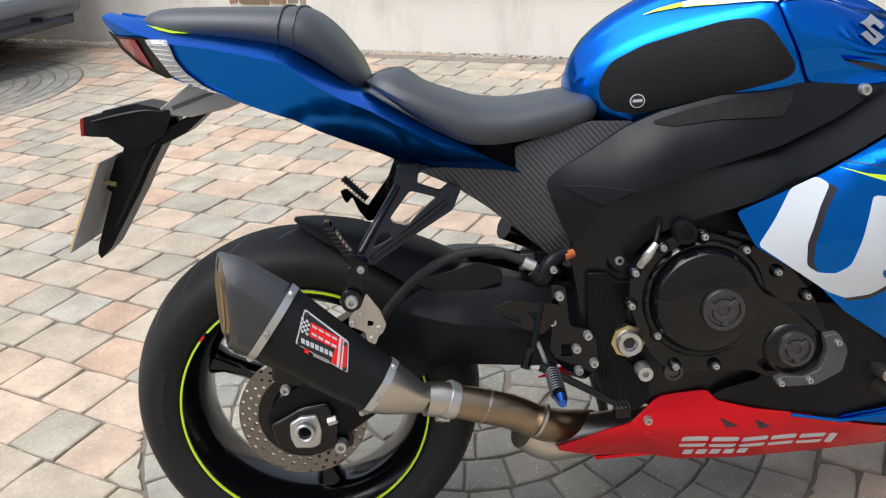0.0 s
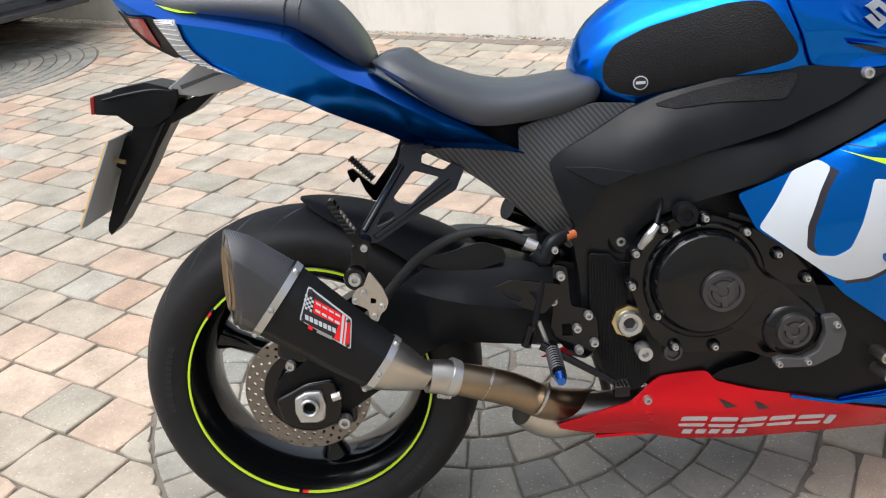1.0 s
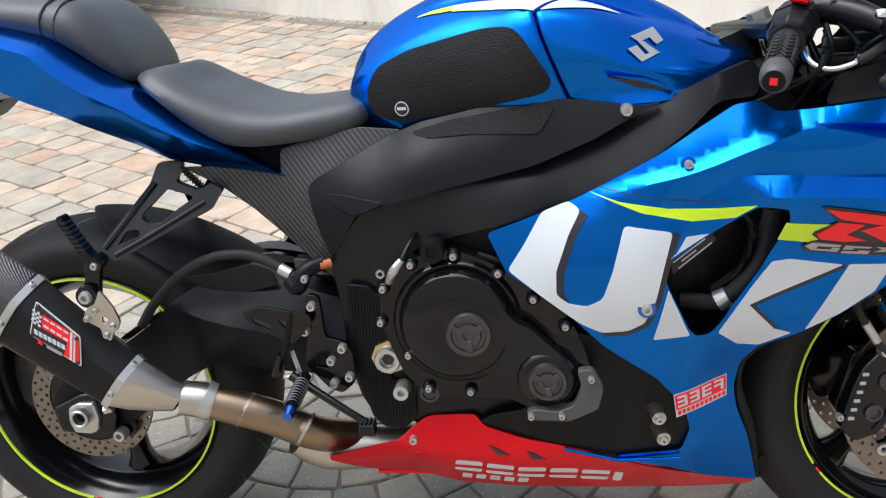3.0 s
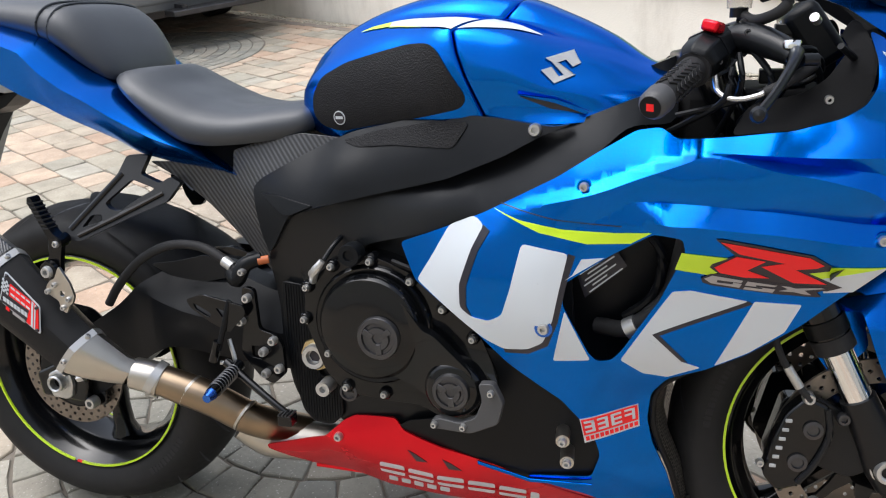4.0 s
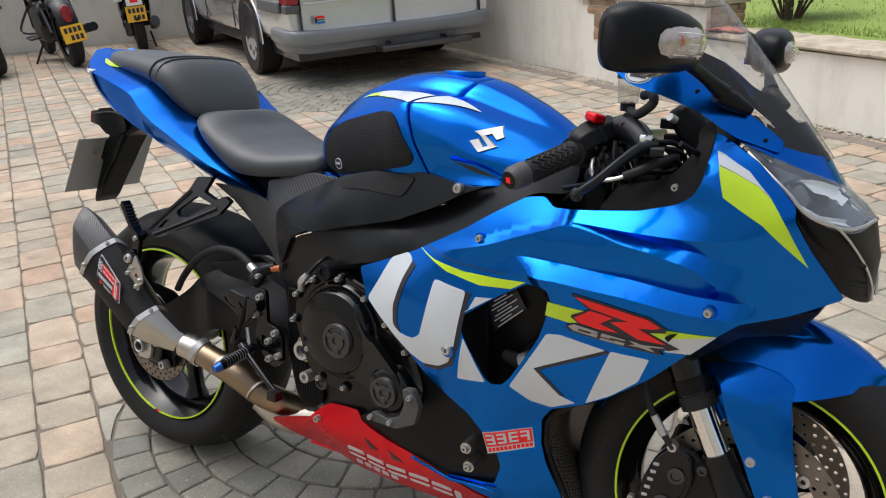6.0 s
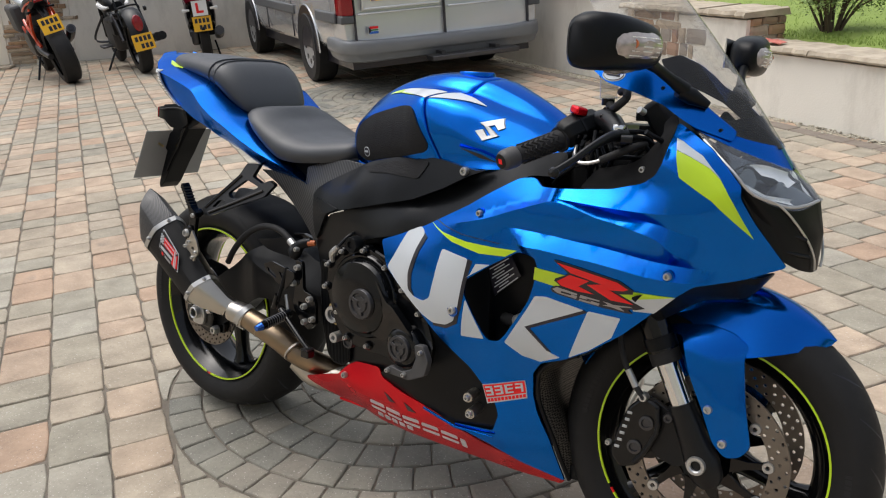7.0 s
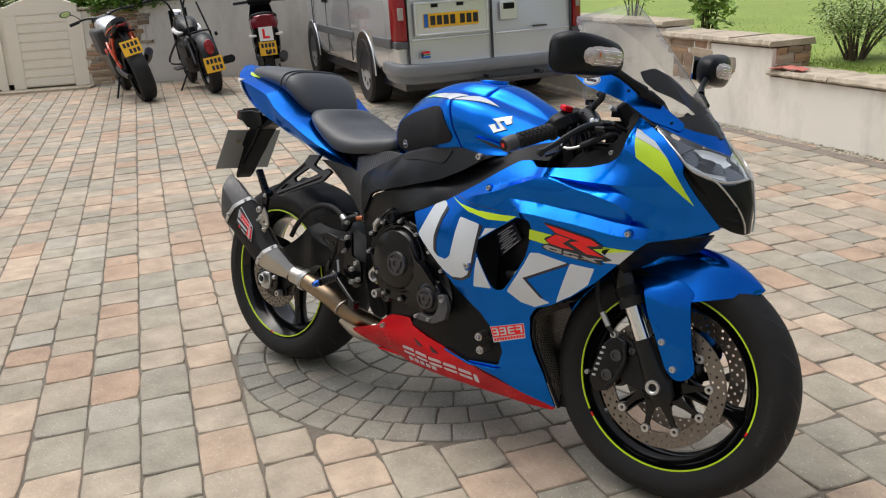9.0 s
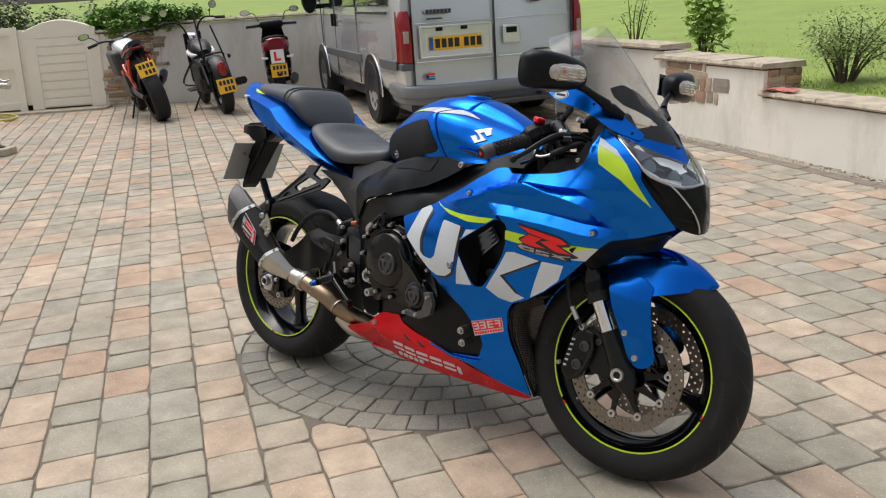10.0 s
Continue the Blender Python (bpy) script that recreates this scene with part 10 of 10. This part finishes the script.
for s, k, r, h, n, sd in ((1.75, 0.7, 0.36, 0.62, 2200, 15), (2.2, 0.9, 0.30, 0.55, 1600, 16), (3.3, 0.9, 0.34, 0.55, 1800, 17)):
    shrub("low_bush", behind_back(s, k), r, h, n, 0.05, LEAF_DARK, "low brownish green bush behind the wall", sd, 14)
for s, k, r, h, n, sd in ((-2.2, 3.0, 1.0, 1.1, 3600, 21), (-1.0, 5.2, 0.9, 0.9, 2600, 22), (4.3, 3.2, 0.9, 0.8, 2600, 23), (3.4, 4.0, 0.7, 0.7, 1800, 24)):
    shrub("dark_bush", behind_back(s, k), r, h, n, 0.08, LEAF_DARK, "dark green bush beyond the gate", sd, 16)

# garden hose on the drive by the fence, and a stone slab
hose = thing("garden_hose", Matrix.Identity(4), "yellow garden hose lying in a loop on the drive", "hose")
hp = BACK_O + BACK_D * -1.25 - BACK_N * 0.75
part("hose", tube([hp + Vector((0.35 * math.cos(a) * (1 + 0.05 * i), 0.25 * math.sin(a), 0.012 + 0.004 * i)) for i, a in enumerate([k * 0.7 for k in range(14)])], 0.011, 8), material("yellow_hose", (0.5, 0.42, 0.08), 0.5), hose)
blk = thing("support_block", Matrix.Translation((-7.16, 1.72, 0)) @ Matrix.Rotation(radians(40), 4, "Z"), "pale worn block lying on the drive under the post", "block")
part("block", loft([[Vector((p.x, p.y, z)) for p in rounded([(-0.42, -0.12), (0.22, -0.13), (0.24, 0.12), (-0.40, 0.13)], 0.04)] for z in (0.0, 0.02, 0.07)]), COPING, blk, bevel=0.01)
# trailer coupling at the edge of the drive, its post on the block
hitch = thing("trailer_hitch", Matrix.Translation((-7.12, 1.80, 0.07)) @ Matrix.Rotation(radians(40), 4, "Z"), "trailer coupling with black bellows on a dark prop post", "trailer hitch")
part("prop_post", rod((0, 0, 0), (0, 0, 0.58), 0.028, 18), PLASTIC, hitch, "dark prop post")
part("post_foot", lathe([(0.0, 0.0), (0.07, 0.0), (0.07, 0.008), (0.035, 0.02), (0.0, 0.02)], (0, 0, 0), 20), PLASTIC, hitch).data.transform(Matrix.Rotation(radians(90), 4, "X"))
part("drawbar", box((-0.9, -0.03, 0.55), (-0.02, 0.03, 0.62)), DARK_METAL, hitch, "grey steel drawbar", bevel=0.006)
for k in range(6):
    part("bellows_ring", lathe([(0.02, -0.010), (0.036, -0.010), (0.042, 0.0), (0.036, 0.010), (0.02, 0.010)], (0, 0, 0), 18), RUBBER, hitch).data.transform(Matrix.Translation((-0.02 + 0.022 * k, 0, 0.59)) @ Matrix.Rotation(radians(90), 4, "Z"))
part("coupling_head", tube([(0.10, 0, 0.59), (0.15, 0, 0.595), (0.21, 0, 0.59), (0.24, 0, 0.575)], [0.028, 0.030, 0.034, 0.024], 14), BRUSHED, hitch, "bright cast coupling head")
part("coupling_handle", tube([(0.10, 0, 0.625), (0.15, 0, 0.645), (0.20, 0, 0.635), (0.245, 0, 0.645)], [0.010, 0.012, 0.010, 0.008], 10), BRUSHED, hitch, "coupling handle")
part("breakaway_cable", tube([(0.0, -0.03, 0.56), (0.02, -0.05, 0.46), (-0.01, -0.05, 0.38), (-0.06, -0.03, 0.36)], 0.005, 6), PLASTIC, hitch)

# ---- block paving: tumbled setts in running rows, and two rings ----
def paver_material(name, socket):
    m = material(name, (0.4, 0.3, 0.2), 0.88, 0.0, 0.2, 25, bump=0.5, bump_scale=110)
    n, l = m.node_tree.nodes, m.node_tree.links
    b = n["Principled BSDF"]
    if socket != "island":
        rnd = n.new("ShaderNodeObjectInfo").outputs["Random"]
    else:
        rnd = n.new("ShaderNodeNewGeometry").outputs["Random Per Island"]
    rp = n.new("ShaderNodeValToRGB")
    cols = [(0.0, (0.379, 0.288, 0.211)), (0.14, (0.333, 0.283, 0.216)), (0.3, (0.416, 0.326, 0.242)), (0.44, (0.304, 0.272, 0.211)), (0.6, (0.28, 0.257, 0.204)), (0.74, (0.364, 0.309, 0.238)), (0.86, (0.325, 0.301, 0.247)), (0.93, (0.369, 0.261, 0.184))]
    if socket == "ring":
        cols = [(0.0, (0.214, 0.206, 0.174)), (0.25, (0.243, 0.230, 0.189)), (0.5, (0.190, 0.187, 0.161)), (0.75, (0.250, 0.228, 0.186))]
    rp.color_ramp.interpolation = "CONSTANT"
    rp.color_ramp.elements[0].color = (*cols[0][1], 1)
    rp.color_ramp.elements[1].position, rp.color_ramp.elements[1].color = cols[1][0], (*cols[1][1], 1)
    for pos, c in cols[2:]:
        rp.color_ramp.elements.new(pos).color = (*c, 1)
    l.new(rnd, rp.inputs["Fac"])
    geo = n.new("ShaderNodeNewGeometry")
    # broad blotches inside each block and over the drive
    out = rp.outputs["Color"]
    for scale, lo, hi, detail in ((9.0, 0.80, 1.16, 5.0), (75.0, 0.93, 1.05, 3.0), (0.9, 0.86, 1.12, 3.0)):
        no = n.new("ShaderNodeTexNoise")
        no.inputs["Scale"].default_value, no.inputs["Detail"].default_value = scale, detail
        l.new(geo.outputs["Position"], no.inputs["Vector"])
        mr = n.new("ShaderNodeMapRange")
        mr.inputs["From Min"].default_value, mr.inputs["From Max"].default_value = 0.3, 0.7
        mr.inputs["To Min"].default_value, mr.inputs["To Max"].default_value = lo, hi
        l.new(no.outputs["Fac"], mr.inputs["Value"])
        mx = n.new("ShaderNodeVectorMath")
        mx.operation = "SCALE"
        l.new(out, mx.inputs[0])
        l.new(mr.outputs["Result"], mx.inputs["Scale"])
        out = mx.outputs["Vector"]
    # pale specks and dark stains
    for scale, lo, hi, col in ((170.0, 0.66, 0.70, (0.60, 0.57, 0.52)), (120.0, 0.68, 0.73, (0.10, 0.09, 0.08)), (4.5, 0.68, 0.76, (0.12, 0.11, 0.10))):
        no = n.new("ShaderNodeTexNoise")
        no.inputs["Scale"].default_value, no.inputs["Detail"].default_value = scale, 2.0
        l.new(geo.outputs["Position"], no.inputs["Vector"])
        mr = n.new("ShaderNodeMapRange")
        mr.inputs["From Min"].default_value, mr.inputs["From Max"].default_value = lo, hi
        mr.inputs["To Max"].default_value = 0.55
        l.new(no.outputs["Fac"], mr.inputs["Value"])
        mx = n.new("ShaderNodeMix")
        mx.data_type = "RGBA"
        mx.inputs["B"].default_value = (*col, 1)
        l.new(mr.outputs["Result"], mx.inputs["Factor"])
        l.new(out, mx.inputs["A"])
        out = mx.outputs["Result"]
    for k in list(b.inputs["Base Color"].links):
        l.remove(k)
    l.new(out, b.inputs["Base Color"])
    return m


PAVER, PAVER_FAR, PAVER_RING = paver_material("tumbled_block", "object"), paver_material("tumbled_block_far", "island"), paver_material("ring_block", "ring")
ROW_U, ROW_V = Vector((-0.848, 0.530, 0)), Vector((0.530, 0.848, 0))
ROW_W, ROW_0 = 0.1585, -0.655
RINGS = ((-0.366, 0.574, 0.785), (-3.45, 4.35, 0.955))
prnd = random.Random(21)


def block_shape(pts, rnd, top=0.0, fine=True, chip=1.0):
    """A tumbled block: worn outline, rounded shoulder, uneven top. Outline anticlockwise."""
    n = len(pts)
    c = sum(pts, Vector((0, 0, 0))) / n
    line = []
    for i in range(n):
        a, b = pts[i], pts[(i + 1) % n]
        ca = a + (c - a).normalized() * rnd.choice((0.002, 0.004, 0.006, 0.012)) * chip
        line.append(ca + Vector((rnd.uniform(-1, 1), rnd.uniform(-1, 1), 0)) * 0.0015)
        if fine:
            for f in (0.36, 0.68):
                p = a.lerp(b, f)
                line.append(p + (c - p).normalized() * rnd.uniform(-0.001, 0.002))
    m = len(line)
    tilt = Vector((rnd.uniform(-0.006, 0.006), rnd.uniform(-0.006, 0.006), 0))
    vs = []
    for shrink, z in ((0.0, -0.035), (0.0, -0.005), (0.0025, -0.0014), (0.008, 0.0)):
        for p in line:
            q = p + (c - p).normalized() * shrink
            vs.append((q.x, q.y, z + top + (q - c).dot(tilt)))
    fs = [(k * m + i, k * m + (i + 1) % m, (k + 1) * m + (i + 1) % m, (k + 1) * m + i) for k in range(3) for i in range(m)]
    fs.append(tuple(range(3 * m, 4 * m)))
    return vs, fs


def cut_to_ring(pts):
    """A block beside a ring loses what lies inside it, along the ring's curve; None if hardly anything is left."""
    for cx, cy, r in RINGS:
        c, r = Vector((cx, cy, 0)), r + 0.004
        if all((p - c).length > r for p in pts):
            continue
        n = (sum(pts, Vector((0, 0, 0))) / len(pts) - c).normalized()
        t = Vector((-n.y, n.x, 0))
        out, m = [], len(pts)
        for i in range(m):
            p, q = pts[i], pts[(i + 1) % m]
            dp, dq = (p - c).dot(n) - r, (q - c).dot(n) - r
            if dp >= 0:
                out.append((p, False))
            if (dp >= 0) != (dq >= 0):
                out.append((p.lerp(q, dp / (dp - dq)), True))
        if len(out) < 3:
            return None
        line = []
        for i, (p, on) in enumerate(out):
            q, on_q = out[(i + 1) % len(out)]
            line.append(c + (p - c).normalized() * r if on else p)
            if on and on_q:
                for f in (0.33, 0.67):
                    line.append(c + (p.lerp(q, f) - c).normalized() * r)
        pts = line
    area = 0.5 * abs(sum(pts[i].x * pts[(i + 1) % len(pts)].y - pts[(i + 1) % len(pts)].x * pts[i].y for i in range(len(pts))))
    return pts if area > 0.0022 else None


blocks = []
for k in range(-52, 62):
    b0 = ROW_0 + ROW_W * k
    a = -9.5 + prnd.uniform(0, 0.2)
    while a < 13.5:
        w = prnd.choice((0.155, 0.158, 0.162, 0.20, 0.235, 0.238, 0.24))
        mid = ROW_U * (a + w / 2) + ROW_V * (b0 + ROW_W / 2)
        a0, a = a, a + w
        side = (mid - WALL_O).dot(WALL_N)
        back = (mid - BACK_O).dot(BACK_N)
        if side > 0.02 or back > 0.02 or mid.y < -6.6 or mid.x > 7.0:
            continue
        g = prnd.uniform(0.0004, 0.0018)
        pts = [ROW_U * (a0 + 2 * g) + ROW_V * (b0 + g), ROW_U * (a0 + 2 * g) + ROW_V * (b0 + ROW_W - g), ROW_U * (a - g) + ROW_V * (b0 + ROW_W - g), ROW_U * (a - g) + ROW_V * (b0 + g)]
        pts = cut_to_ring(pts[::-1])
        if pts is None:
            continue
        blocks.append(((mid - Vector((0.2, -0.35, 0))).length, pts))
blocks.sort(key=lambda q: q[0])
driveway = thing("driveway", Matrix.Identity(4), "weathered buff and grey tumbled block paved driveway", "paving")
tagged(driveway, kind="structure")
for d, pts in blocks[:300]:
    vs, fs = block_shape(pts, prnd, prnd.uniform(-0.0025, 0.0015))
    me = bpy.data.meshes.new("paver")
    me.from_pydata(vs, [], fs)
    me.materials.append(PAVER)
    ob = new("paver", me)
    ob.parent = driveway
vs, fs = [], []
for d, pts in blocks[300:]:
    v, f = block_shape(pts, prnd, prnd.uniform(-0.0025, 0.0015), d < 4.5)
    o = len(vs)
    vs += v
    fs += [tuple(i + o for i in q) for q in f]
me = bpy.data.meshes.new("pavers")
me.from_pydata(vs, [], fs)
me.materials.append(PAVER_FAR)
ob = new("pavers", me)
ob.parent = driveway
ob["kind"] = "stuff"

for num, (cx, cy, R) in enumerate(RINGS):
    circle = thing("paving_circle", Matrix.Translation((cx, cy, 0)), "round feature of grey setts laid in rings in the drive", "paving")
    tagged(circle, kind="structure")
    step = R / 8 if num == 0 else 0.0845
    for i in range(8 if num == 0 else 11):
        r1, r0 = R - 0.0025 - i * step, R - i * step - step
        r0 = max(r0, 0.028)
        count = max(5, round(2 * math.pi * (r0 + r1) / 2 / (0.094 if num == 0 else 0.118)))
        off = prnd.uniform(0, 6.28)
        for j in range(count):
            a0, a1 = off + 2 * math.pi * j / count, off + 2 * math.pi * (j + 1) / count
            e = 0.0012 / r1
            pts = [Vector((r0 * math.cos(a0 + e), r0 * math.sin(a0 + e), 0)), Vector((r1 * math.cos(a0 + e), r1 * math.sin(a0 + e), 0)), Vector((r1 * math.cos(a1 - e), r1 * math.sin(a1 - e), 0)), Vector((r0 * math.cos(a1 - e), r0 * math.sin(a1 - e), 0))]
            v, f = block_shape(pts, prnd, prnd.uniform(-0.002, 0.001), num == 0, 0.4)
            me = bpy.data.meshes.new("paver")
            me.from_pydata(v, [], f)
            me.materials.append(PAVER_RING)
            ob = new("paver", me)
            ob.parent = circle
